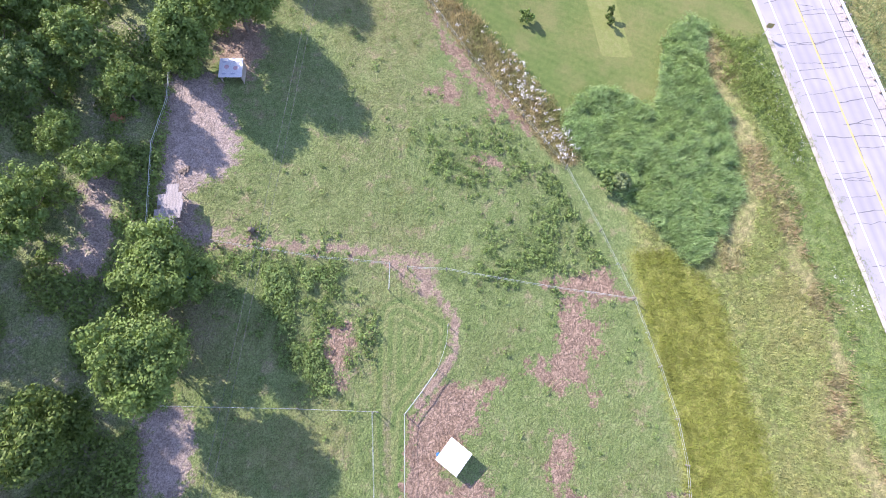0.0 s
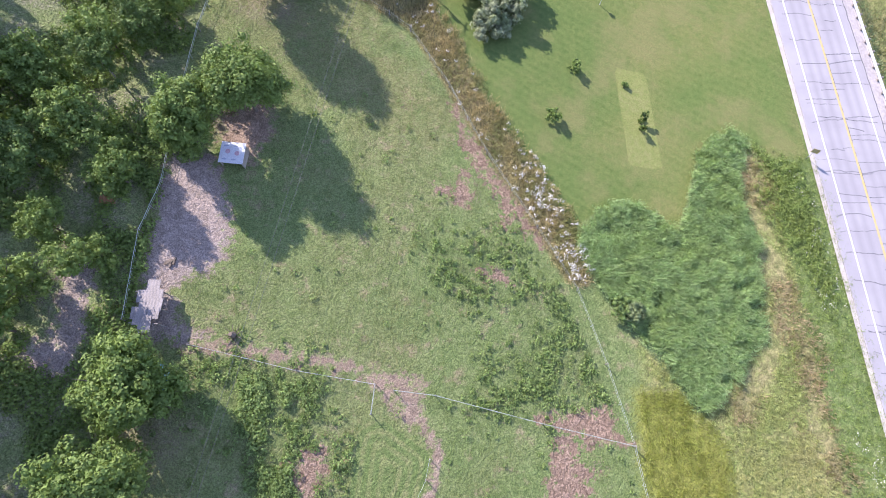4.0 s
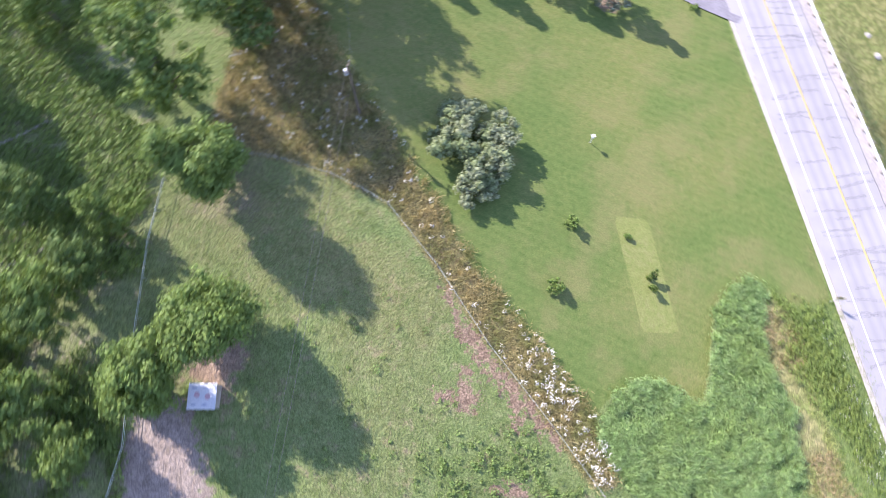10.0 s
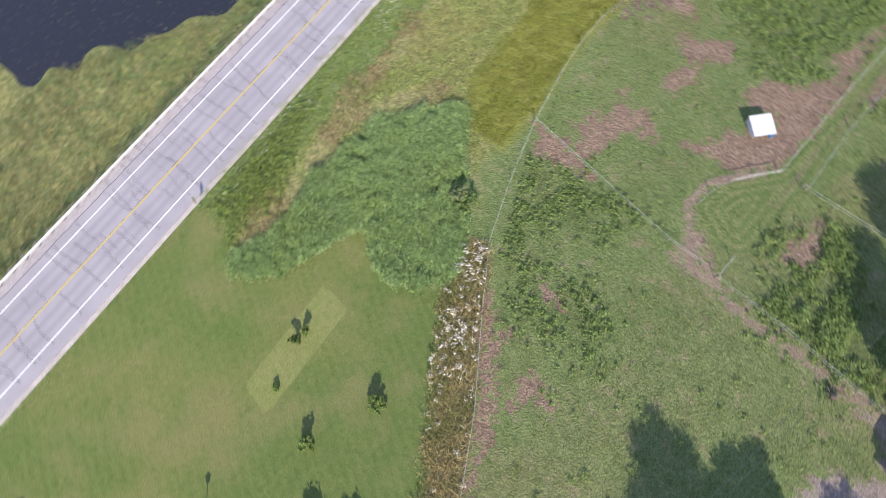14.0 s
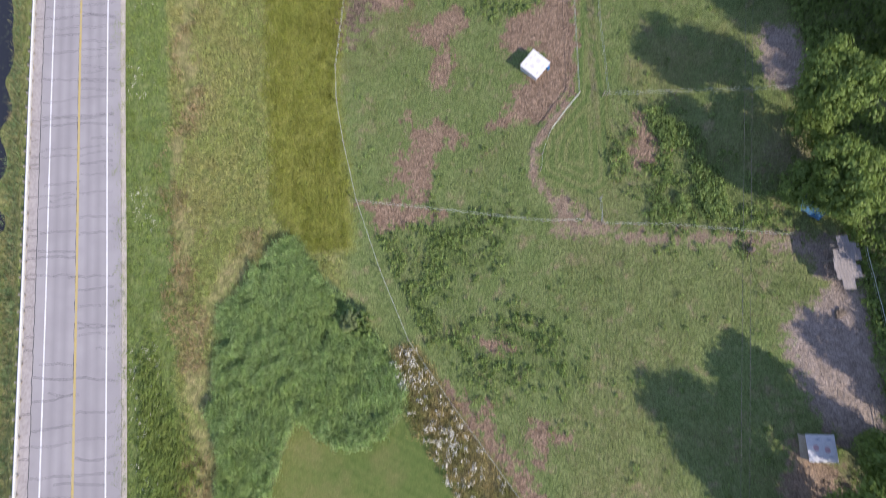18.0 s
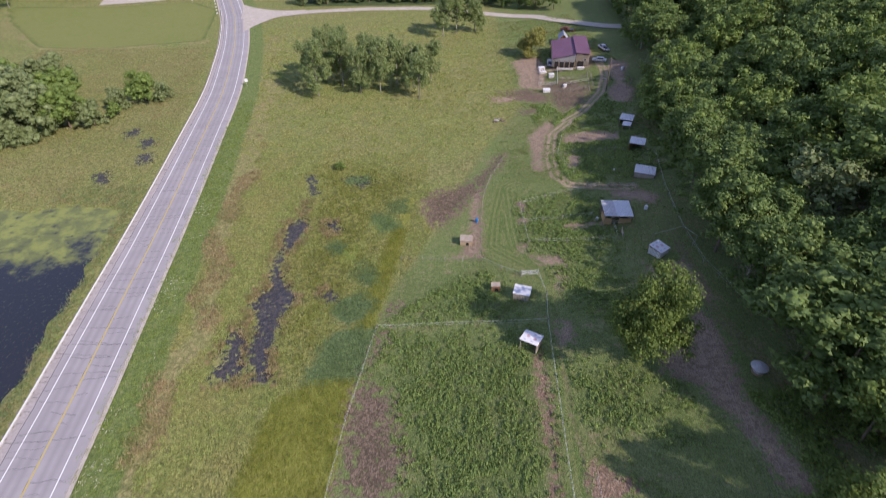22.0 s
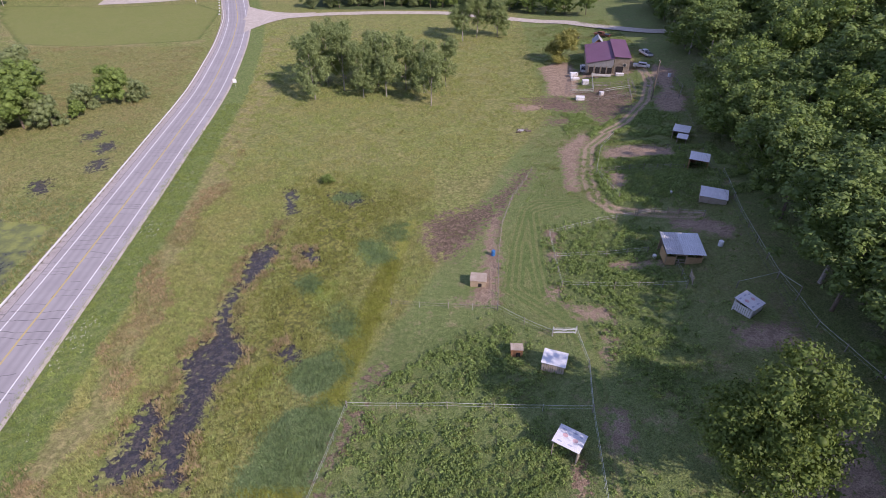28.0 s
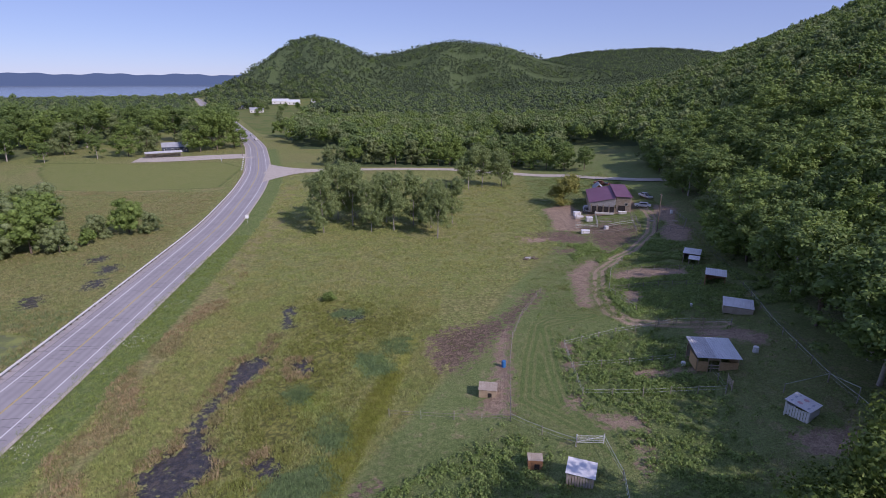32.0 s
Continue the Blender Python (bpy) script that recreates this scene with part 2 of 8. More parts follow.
PAINT_WHITE = two_tone("white_car_paint", (0.72, 0.72, 0.72), (0.68, 0.68, 0.68), 0.5, 0.25, depth=0.0005, strength=0.05)
PAINT_DARK = two_tone("dark_car_paint", (0.03, 0.035, 0.045), (0.04, 0.045, 0.055), 0.5, 0.25, depth=0.0005, strength=0.05)
PAINT_RED = two_tone("faded_red_paint", (0.2, 0.075, 0.05), (0.26, 0.12, 0.08), 1.5, 0.5, depth=0.001)
GLASS = two_tone("tinted_glass", (0.02, 0.025, 0.03), (0.03, 0.035, 0.04), 0.5, 0.08, depth=0.0005, strength=0.02)
RUBBER = two_tone("rubber", (0.02, 0.02, 0.02), (0.035, 0.035, 0.035), 6.0, 0.8)
CHROME = two_tone("wheel_rim", (0.5, 0.5, 0.5), (0.6, 0.6, 0.6), 3.0, 0.3, 0.8, depth=0.001)
YELLOW = two_tone("yellow_line_paint", (0.56, 0.42, 0.13), (0.48, 0.4, 0.22), 2.5, 0.7, depth=0.001)
LINE = two_tone("white_line_paint", (0.78, 0.78, 0.78), (0.7, 0.7, 0.7), 1.5, 0.7, depth=0.001)
TAR = two_tone("crack_sealant", (0.075, 0.075, 0.08), (0.13, 0.13, 0.135), 2.0, 0.6, depth=0.002)
STONE = two_tone("pale_stone", (0.4, 0.37, 0.33), (0.5, 0.46, 0.42), 2.0, 0.9, depth=0.01)
CONCRETE = two_tone("concrete", (0.42, 0.4, 0.39), (0.5, 0.48, 0.46), 0.3, 0.85, depth=0.003)
GRAVEL = two_tone("gravel", (0.42, 0.37, 0.31), (0.55, 0.5, 0.44), 0.7, 0.95, depth=0.03)
ASPHALT_GREY = two_tone("worn_drive_asphalt", (0.21, 0.195, 0.21), (0.28, 0.26, 0.28), 0.35, 0.9, depth=0.004)


# ---- the lie of the land ----
def soft(u):
    return np.logaddexp(0, u)


def bell(x, y, cx, cy, sx, sy):
    return np.exp(-((x - cx) / sx) ** 2 - ((y - cy) / sy) ** 2)


ROAD_Y = np.array([-900, -400, -160, -92, -67, -42, -20, 3, 29, 60, 94, 126, 158, 205, 245, 285, 340, 405, 490, 620, 900, 1300])
ROAD_X = np.array([30.5, -17.5, -41.5, -47.1, -49.5, -51.8, -53.6, -55.8, -57.9, -60.8, -63.6, -66.7, -69.7, -78.1, -87.6, -100.7, -120.0, -149.0, -189.0, -250.0, -400.0, -640.0])


def road_x(y):
    """The road's middle, a smooth line through its bends."""
    y = np.asarray(y, float)
    a = np.interp(y - 12, ROAD_Y, ROAD_X) + np.interp(y, ROAD_Y, ROAD_X) * 2 + np.interp(y + 12, ROAD_Y, ROAD_X)
    return a / 4


def smooth(v, lo, hi):
    t = np.clip((v - lo) / (hi - lo), 0, 1)
    return t * t * (3 - 2 * t)


def height(x, y):
    """The ground: a flat marsh along the road, a fan that rises to the wooded hillside, and hills and the lake's basin beyond."""
    x, y = np.asarray(x, float), np.asarray(y, float)
    base = np.interp(y, [-400, -120, 40, 75, 120, 600], [8, 3.84, -1.28, -1.9, -2.0, -2.0])
    foot = np.interp(y, [-80, -30, 30, 60, 93, 130, 200, 400], [-20, -24, -17, -12, -2, 22, 30, 60])
    fan = 0.99 * soft((np.minimum(x, foot + 90) - foot) / 6)
    edge = np.interp(y, [-80, 0, 100, 200, 300, 500, 700], [34, 38, 55, 75, 90, 120, 170])
    up = np.maximum(0, x - edge)
    crest = np.interp(y, [-900, 250, 450, 600, 720, 900, 1200], [120, 120, 122, 90, 58, 20, 18])
    hill = crest * (1 - np.exp(-(up / 190) ** 1.55)) * (0.93 + 0.07 * np.sin(x * 0.021 + y * 0.013))
    far = 71 * bell(x, y, -283, 1150, 119, 195) + 51 * bell(x, y, -146, 1300, 191, 248) + 88 * bell(x, y, 42, 1391, 204, 86)
    far = far + 93 * bell(x, y, 717, 1895, 568, 167) + 45 * bell(x, y, 331, 1583, 371, 276) + 29 * bell(x, y, -341, 1125, 239, 258)
    for cx, cy, sx, sy, deep_ in ((-283, 1150, 150, 215, 26), (42, 1391, 260, 180, 30)):  # ravines between the spurs
        b_ = bell(x, y, cx, cy, sx, sy)
        far = far - deep_ * 4 * b_ * (1 - b_) * (0.5 - 0.5 * np.cos(6 * np.arctan2((y - cy) / sy, (x - cx) / sx) + 0.5 * np.sin(x * 0.02)))
    far = np.maximum(far, 0)
    west = np.maximum(0, road_x(y) - 6 - x)
    low = smooth(west, 0.2, 4.5) * smooth(-np.abs(y - 30), -120, -85)
    base = base * (1 - low) - 1.95 * low
    shore = distance_to(POND, x, y) if x.size > 1 else distance_to(POND, x.reshape(1), y.reshape(1)).reshape(x.shape)
    base = base - 1.1 * smooth(shore + 0.9 * np.sin(x * 0.5 + 1.4 * np.sin(y * 0.37)) + 0.6 * np.sin(y * 0.9 + x * 0.3), -1.0, 5.0)
    lake = -24 * smooth(y + 0.35 * (x + 300), 520, 1350) * smooth(-x, 180, 420)
    return base + fan + hill + far + lake - 0.35 * smooth(-np.abs(x + 36), -9, -2) * smooth(-np.abs(y - 62), -45, -15)


def z_at(x, y):
    return float(height(x, y))


def distance_to(poly, x, y):
    """Signed distance to a closed outline, positive inside."""
    p = np.array(poly, float)
    q = np.roll(p, -1, axis=0)
    best = np.full(x.shape, 1e9)
    inside = np.zeros(x.shape, bool)
    for (ax, ay), (bx, by) in zip(p, q):
        dx, dy = bx - ax, by - ay
        t = np.clip(((x - ax) * dx + (y - ay) * dy) / (dx * dx + dy * dy + 1e-9), 0, 1)
        best = np.minimum(best, (x - ax - t * dx) ** 2 + (y - ay - t * dy) ** 2)
        cross = (ay > y) != (by > y)
        with np.errstate(divide="ignore", invalid="ignore"):
            inside ^= cross & (x < (bx - ax) * (y - ay) / (by - ay if by != ay else 1e-9) + ax)
    d = np.sqrt(best)
    return np.where(inside, d, -d)


def line_distance(line, x, y):
    p = np.array(line, float)
    best = np.full(x.shape, 1e9)
    for (ax, ay), (bx, by) in zip(p[:-1], p[1:]):
        dx, dy = bx - ax, by - ay
        t = np.clip(((x - ax) * dx + (y - ay) * dy) / (dx * dx + dy * dy + 1e-9), 0, 1)
        best = np.minimum(best, (x - ax - t * dx) ** 2 + (y - ay - t * dy) ** 2)
    return np.sqrt(best)


# the plan of what grows and lies where
LAWN = [(14, -84), (4.1, -70.8), (-0.6, -61.3), (-6.3, -50.7), (-11.6, -43.3), (-16.5, -35.4), (-19.5, -37.9), (-23.2, -38.5), (-28.5, -35.5), (-30, -39.1), (-32.3, -46.5), (-35.6, -48.7), (-38.7, -48), (-39.7, -45.9), (-45.6, -45.7), (-44.5, -59.4), (-42.3, -79.9), (-40, -125), (12, -125)]
PATCH = [(-22.6, -57.6), (-26.6, -56.8), (-27.7, -43.6), (-23.6, -44.0)]
REEDS = [(-16.5, -33.6), (-19.5, -37.9), (-23.2, -38.5), (-28.5, -35.5), (-30, -39.1), (-32.3, -46.5), (-35.6, -48.7), (-37.8, -47.8), (-36.6, -44.5), (-35.8, -38.3), (-37.4, -35.1), (-36.8, -28.7), (-37.1, -23.9), (-33.2, -19.6), (-29.3, -15.3), (-26.6, -19.4), (-21.5, -25.2), (-17.5, -30.4)]
ROUGH = [(-38.8, -47), (-43.8, -45), (-46, -43), (-46.9, -37), (-47.4, -28), (-45, -27), (-43.3, -32.6), (-41.1, -36), (-38.9, -40.9), (-39.9, -43.8)]
GOLD = [(22, -68.4), (18, -88), (12, -88), (8.2, -77.9), (4.1, -70.8), (-0.6, -61.3), (-6.3, -50.7), (-11.6, -43.3), (-16.5, -35.4), (-18.4, -28.5), (-15.4, -29.1), (-10.5, -36.9), (-6, -43.9), (-1.3, -52), (3.1, -59), (9, -62.5), (14.8, -64.4), (19.2, -65)]
SEDGES = [(-22.3, -17.8), (-27.6, -17.5), (-31.5, -12.4), (-32.8, 3), (-32.9, 27), (-31.3, 38.3), (-24, 43), (-20.6, 36), (-22.9, 15), (-24.2, 2), (-23.4, -5), (-22.5, -11)]
WET = [(-25, 38), (-21.5, 52), (-17.5, 70), (-12.5, 92), (-10.5, 92), (-14, 69.5), (-18, 51.5), (-20.8, 36)]
PINK = [
    [(-3.3, 9.5), (0.8, 10.5), (2.2, 12.8), (4.3, 15), (4.5, 12.4), (4.6, 6.9), (3.6, 1.3), (3.3, -1.3), (1.1, -3.6), (-0.5, -4.6), (-3.7, -4.3), (-6.4, -4.7), (-6, -3.5), (-4.1, -2.7), (-3.1, 0.1), (-1.4, 1.2), (0.6, 2.4), (-0.2, 5.3), (-3.3, 4.2), (-4.1, 5.8)],
    [(-15.4, -4.4), (-13.9, -3.3), (-11.7, -3), (-10.6, -4.6), (-8.8, -4.7), (-9.2, -6.5), (-11.9, -6.5), (-12.8, -7.6), (-13.2, -9.8), (-13.8, -12.6), (-16.6, -12.4), (-16.1, -10.7), (-18.1, -9.7), (-16.6, -9), (-18.2, -7.2), (-17.3, -6.1), (-16.1, -7.4), (-14.9, -6)],
]
PINK += [
    [(-15.4, 9.4), (-12.2, 10.3), (-9.7, 12), (-8.3, 11), (-7.8, 8.9), (-9.9, 8.4), (-11, 7.4), (-9.7, 5), (-10.5, 3.7), (-11.2, 1.6), (-12.5, 1.8), (-12.1, 4.5), (-11.3, 6.7), (-13.3, 7.3)],
    [(-20.1, 15.8), (-15.3, 14.4), (-14.6, 12.6), (-17.5, 12.9), (-20, 12.4)],
    [(5.5, 42.7), (6.7, 41.1), (5.8, 33.9), (5.3, 28.3), (4.2, 21.4), (4.3, 15), (3.9, 10.1), (3, 11.8), (2.6, 15.3), (1.3, 16.4), (2, 18.5), (2.7, 18.8), (4, 24.4), (4.4, 29.6), (4.3, 34.2)],
    [(8.1, 24.6), (10.9, 22.1), (12.5, 21.3), (11.4, 19.6), (8.9, 19.2), (8.6, 16), (8.2, 12.3), (6.9, 12.5), (7.1, 18.1)],
]
PINK += [
    [(-2.4, -50.6), (-4.5, -46), (-7.6, -41.2), (-10.7, -36.9), (-13.3, -33.1), (-12.6, -32.7), (-9.8, -35.7), (-6.8, -39.6), (-3.7, -44.3), (-2.3, -48.4)],
    [(-3.4, -41), (-4.5, -41.1), (-4.7, -37.5), (-3.6, -36.7), (-2.7, -37.2)],
    [(-0.5, -39.2), (-1.9, -39.2), (-2, -38.2), (-0.7, -38.1)],
    [(-8.1, -37.2), (-9.6, -36.9), (-9.2, -34.8), (-7.9, -35.3)],
    [(-12, -14.8), (-14.9, -15), (-19.3, -15.8), (-20, -14.4), (-21.6, -12.4), (-18, -12.3), (-14.3, -13.1)],
    [(-15.3, -3.1), (-16.4, -2.5), (-15.7, -1.7)],
    [(12, -9.8), (9.2, -11.4), (8.3, -10.2), (9.3, -7.5), (9.2, -4.7), (10.5, -4.8), (11, -7.6)],
    [(-5.5, -29.7), (-8.5, -29.7), (-9.4, -28.6), (-7, -28.3)],
]
PINK += [
    [(-10.5, 1), (-12.6, 0.9), (-12.9, 2.8), (-11.6, 5.4), (-9.6, 5.3), (-10.5, 3.2)],
]
DIRT = [
    [(27, -39.4), (22.6, -39.6), (21.6, -36.3), (19.7, -30.8), (20.7, -27.8), (24.5, -26.2), (23.8, -21.9), (18, -20.2), (17.8, -19.2), (24.5, -20.2), (26.6, -20.7), (27.2, -26.8), (27.1, -34.8)],
    [(21.7, -46.1), (18.7, -47.9), (17.3, -44), (19, -39.3), (22.1, -41.4), (22.9, -45.2)],
    [(2.4, -16.5), (0.3, -16.6), (-0.4, -14.3), (1.4, -13.7), (2.5, -15)],
    [(17.5, -20.2), (9.6, -19.5), (7.3, -19.1), (-0.4, -17.4), (-0, -16.7), (4.4, -17.2), (9.6, -18.7), (17.5, -19.3)],
    [(27.8, -3.7), (24.2, -3.9), (22.9, -1.1), (23.8, 3.7), (27.1, 3.4), (27.1, -0.5)],
]
DIRT += [
    [(34.5, -28.7), (32.4, -28.7), (31.6, -25), (31.9, -17.4), (33.3, -16.3), (36.4, -18), (35.6, -19.7), (33.6, -19.7)],
    [(21.6, 38.7), (30, 45.7), (30.7, 40.2), (28.5, 31), (28.8, 23.5), (30, 15.8), (26.6, 19.1), (25.8, 27.2), (24, 33.2), (20.8, 35.8)],
    [(1.2, 90.5), (0.2, 83.5), (-0.6, 75.8), (-2.7, 68.7), (-5.5, 69.7), (-3.2, 67.9), (0.7, 67.2), (1.8, 75.4), (2.4, 84.8), (3.5, 91.9), (5.6, 96.9)],
    [(26.7, 115.6), (32.8, 116.6), (39.2, 111.9), (38.8, 107.8), (31.7, 109.2), (26, 110.9)],
    [(24.7, 103.8), (27.6, 102.8), (26.2, 96.5), (24.1, 96)],
    [(10.2, 84.8), (11.9, 84.3), (11.3, 81.1), (10, 81)],
]
DIRT += [
    [(9.5, 79.1), (10.9, 78.7), (10.5, 76.5), (9.2, 76.5)],
    [(8, 69.9), (9.6, 69.6), (8.6, 66.6), (7.5, 66.8)],
    [(16.9, 74.2), (24.6, 73.1), (24.5, 71.7), (19.6, 72.2), (16.9, 72.5)],
    [(9.4, 65.2), (14.2, 63.7), (14.3, 61.4), (11.6, 61.9), (9.8, 63.4)],
    [(28.9, 83.3), (34.3, 81.7), (36.3, 78.6), (35.1, 75.8), (32, 78.1), (28.5, 80.8)],
    [(26.8, 58), (32.4, 56.9), (33, 51.4), (32.6, 46.8), (30.8, 49.3), (30.1, 53.6), (26.2, 54.3)],
    [(12.3, 58.6), (13.4, 59.4), (12.8, 55.6), (11.6, 54)],
    [(10, 47.8), (11.7, 47.2), (11.3, 44.1), (10.3, 42.3), (9.7, 44.3)],
]
DIRT += [
    [(18.4, 118.5), (26.2, 128.6), (26.4, 124), (22.2, 115.6), (20.1, 107), (18.2, 97), (16, 97.6), (17.4, 108)],
    [(23.6, 179.7), (30, 184), (33.5, 182), (33, 166), (29.5, 150.8), (22.1, 154.7), (24, 166)],
    [(54.6, 169.7), (57.9, 161.2), (52, 147.3), (53.3, 140.3), (49.2, 132.5), (45.2, 134.2), (45.7, 141.8), (50, 148), (50.7, 159.9)],
    [(33, 166), (47, 164), (50, 172), (52, 185), (48, 190), (46, 172), (34, 170)],
    [(11.5, 149.4), (19, 148), (27.8, 149), (28, 143), (20, 144.6), (12.3, 143.5)],
]
DARKMUD = [
    [(-20.5, 39.9), (-17, 40.1), (-14.8, 37.3), (-14.4, 32), (-12.9, 27.4), (-14.5, 23), (-16.9, 22.3), (-19.2, 23.1), (-20.8, 24.7), (-20.2, 29.4), (-20.8, 36.2)],
    [(-23.1, 15.6), (-20.5, 15.8), (-19, 14.4), (-20.3, 11.6), (-21.3, 9.2), (-23, 8.5), (-23.4, 9.8)],
    [(-9.7, 91), (-9.6, 85), (-8, 80), (-5.2, 79.4), (-2.8, 83.1), (-0.3, 87), (3.2, 93), (6.4, 99.1), (10.5, 105.7), (11.3, 109.6), (9.6, 109), (6, 102.5), (2, 97), (-2, 94.5), (-5.8, 93.6)],
    [(19, 135), (23.5, 133.5), (24.5, 137), (20.5, 138.5)],
    [(29.4, 155.6), (37.6, 157), (41.3, 152), (42.6, 147), (38.4, 138), (31, 131.5), (29.2, 140), (30, 149)],
]
DARKMUD += [
    [(15.3, 152.8), (25.3, 153.3), (30.1, 145), (27.6, 140.5), (19, 145)],
    [(-17, 49.2), (-15.9, 50.7), (-15.1, 49.5), (-16.9, 46.4), (-18.3, 43.8), (-18.9, 41.8), (-19.4, 41.8), (-18, 45.7)],
    [(-16.1, 55.8), (-14.4, 56.6), (-14.6, 54.8), (-16.2, 54)],
]
TEAL = [
    [(-25.1, 56.1), (-23.9, 58.9), (-20.3, 60.7), (-18.3, 56.8), (-20, 54.2), (-21.8, 53), (-24, 53.9)],
    [(-25.7, 47.4), (-24.1, 51.5), (-18.9, 51.7), (-17.9, 51.2), (-19.7, 41.8), (-27.2, 42)],
    [(-20.1, 85.2), (-16.3, 85.1), (-14.6, 80.3), (-18.1, 79)],
    [(-21.1, 66.1), (-18.3, 66), (-18.3, 62.7), (-20.3, 63.3)],
]
CHANNEL = [
    [(-33.7, 85.8), (-37, 83.5), (-37.3, 81.2), (-36.6, 76.9), (-37.5, 73.5), (-37.2, 69.1), (-37.2, 66.8), (-36.8, 64), (-38.2, 61.9), (-38.8, 59.4), (-38.1, 56.6), (-36.8, 54.9), (-36.9, 50.8), (-37.2, 48.5), (-36.7, 45.7), (-35.3, 43.8), (-35.9, 42.4), (-31.2, 42.2), (-33, 45.7), (-33.5, 48.5), (-32.9, 51.5), (-33, 54.8), (-32.4, 57.4), (-31.3, 59.7), (-32.7, 63.4), (-34.5, 65.6), (-35.2, 69.1), (-35.2, 72.2), (-34.5, 75.5), (-33.4, 78.2), (-32.5, 81.8)],
    [(-39.6, 54.4), (-40.5, 51.9), (-40.9, 50), (-40.9, 47.1), (-41.1, 44.4), (-40.9, 42.4), (-37, 42.4), (-37, 44.4), (-36.9, 47.8), (-37.5, 51.6)],
]
CHANNEL += [
    [(-33.7, 85.8), (-34, 92.6), (-32.5, 95.3), (-33.9, 102.4), (-36.3, 104.1), (-33.9, 94.4), (-34.7, 87.4)],
    [(-27.3, 61.4), (-25.7, 62.4), (-24.3, 60.9), (-24.3, 58.9), (-25.9, 58.2), (-26.9, 59.4)],
    [(-29.5, 83.1), (-27.3, 83.4), (-25.9, 80.6), (-27.4, 79.2)],
    [(-27.3, 101.2), (-23.1, 102.2), (-20.1, 99), (-22.4, 96.4)],
    [(-88, 129), (-85.9, 133), (-83.5, 129), (-86, 125)],
    [(-82, 124), (-79, 125.4), (-77.2, 121), (-79.8, 118.6)],
    [(-79.6, 115.6), (-76, 117), (-74.8, 112.4), (-77.6, 110.4)],
    [(-86.4, 106.4), (-83, 107.6), (-80.6, 102), (-83.4, 101)],
]
GARDEN = [
    [(10, 83.9), (20.3, 83.9), (23.9, 81.2), (23.8, 73.3), (21.9, 63.3), (15, 61.3), (10.3, 65.6), (10.3, 73.6)],
    [(21.5, 92), (34, 88), (39, 96), (38, 112), (27, 114), (22.5, 103)],
    [(-0.8, -31.8), (-9.4, -31.9), (-9.6, -27.6), (-5.6, -26.9), (-1.2, -28.9)],
    [(-13.5, -26.8), (-16.8, -26.1), (-19.9, -19.7), (-20.3, -16.4), (-12, -15.1), (-7, -16.2), (-8, -19.4), (-12.8, -21.3)],
    [(21, -18.8), (11.1, -18.6), (9.8, -12), (7.6, -9.6), (12.1, -4.9), (14.2, -9.9), (16.3, -12.3), (19.5, -14.7)],
]
GARDEN += [
    [(-17, 50), (4.6, 45.6), (4.3, 34.2), (3.6, 24.5), (1.4, 17.2), (2.4, 14.4), (-3.5, 11.1), (-6.8, 13.3), (-11.6, 18.3), (-11.2, 28.2), (-13.5, 36.5)],
    [(-14, 65.1), (-0.1, 62), (3.2, 56.2), (2.5, 50.3), (-16.1, 52.7)],
    [(15.5, 64.6), (20.4, 59.2), (20.5, 50.9), (18.2, 47), (14.6, 51), (13, 56.5)],
    [(11.7, 19.1), (14.8, 17.6), (12.3, 12.9), (9, 13.4)],
    [(9.5, 39.1), (20.1, 32.9), (20.9, 25.1), (11.4, 28.1), (8.9, 30.9)],
]
MOWN = [
    [(3.2, -1.6), (-1, -6.2), (-1.8, -11), (3.6, -14.5), (6.2, -13), (7, -2), (6.5, 11), (8.3, 24), (10.4, 42), (8.8, 42), (6.2, 24), (5, 11)],
    [(1.5, 70), (3.6, 81.5), (6.7, 93.2), (9.9, 96), (17.6, 94.3), (18.2, 92), (10, 90.5), (8.8, 77), (8.6, 69), (11.5, 62), (11, 52), (9.4, 44), (8.8, 48), (9.8, 56), (7, 62)],
]
FARLAWN = [(-184, 246), (-200, 273), (-150, 270), (-117, 279), (-100, 262), (-92, 213), (-130, 204), (-152, 207.5)]
CLEARING = [(-275, 690), (-245, 840), (-170, 840), (-162, 640), (-148, 560), (-124, 470), (-108, 400), (-125, 392), (-150, 430), (-200, 540)]
ASH = [
    [(27, -39.4), (22.9, -39.5), (21.6, -36.3), (19.7, -30.8), (20.7, -27.8), (24.2, -26.2), (23.8, -21.9), (20.8, -20.6), (24.5, -20.2), (26.9, -20.7), (27.3, -26.8), (27.1, -34.8)],
    [(27.8, -3.7), (24.2, -3.9), (22.9, -1.1), (23.8, 3.7), (27.1, 3.4), (27.1, -0.5)],
    [(34.5, -28.7), (32.4, -28.7), (31.6, -25), (31.9, -17.4), (33.3, -16.3), (36.4, -18), (35.6, -19.7), (33.6, -19.7)],
]
LUSH = [[(-26.1, 74.3), (-21.5, 75.1), (-20.5, 70.9), (-24, 69.7), (-26, 71.7)], [(-20, 84.4), (-15.8, 84.3), (-15, 79.6), (-18.6, 79.3)]]
DRY = [[(19.9, -62.6), (12.5, -61.9), (5.6, -56.2), (-1.2, -50), (-2.7, -46.4), (1.9, -44.6), (7.9, -46.2), (13, -49.2), (17.3, -54.2)], [(18.3, -3), (10, -2.4), (9.1, 1), (12.2, 3.8), (18.2, 2.7)]]
TRACK = [(30.3, 125.1), (24.7, 118.1), (20.8, 103.7), (19.7, 93.5), (21.5, 88.6), (28, 85.1), (33, 83.5)]
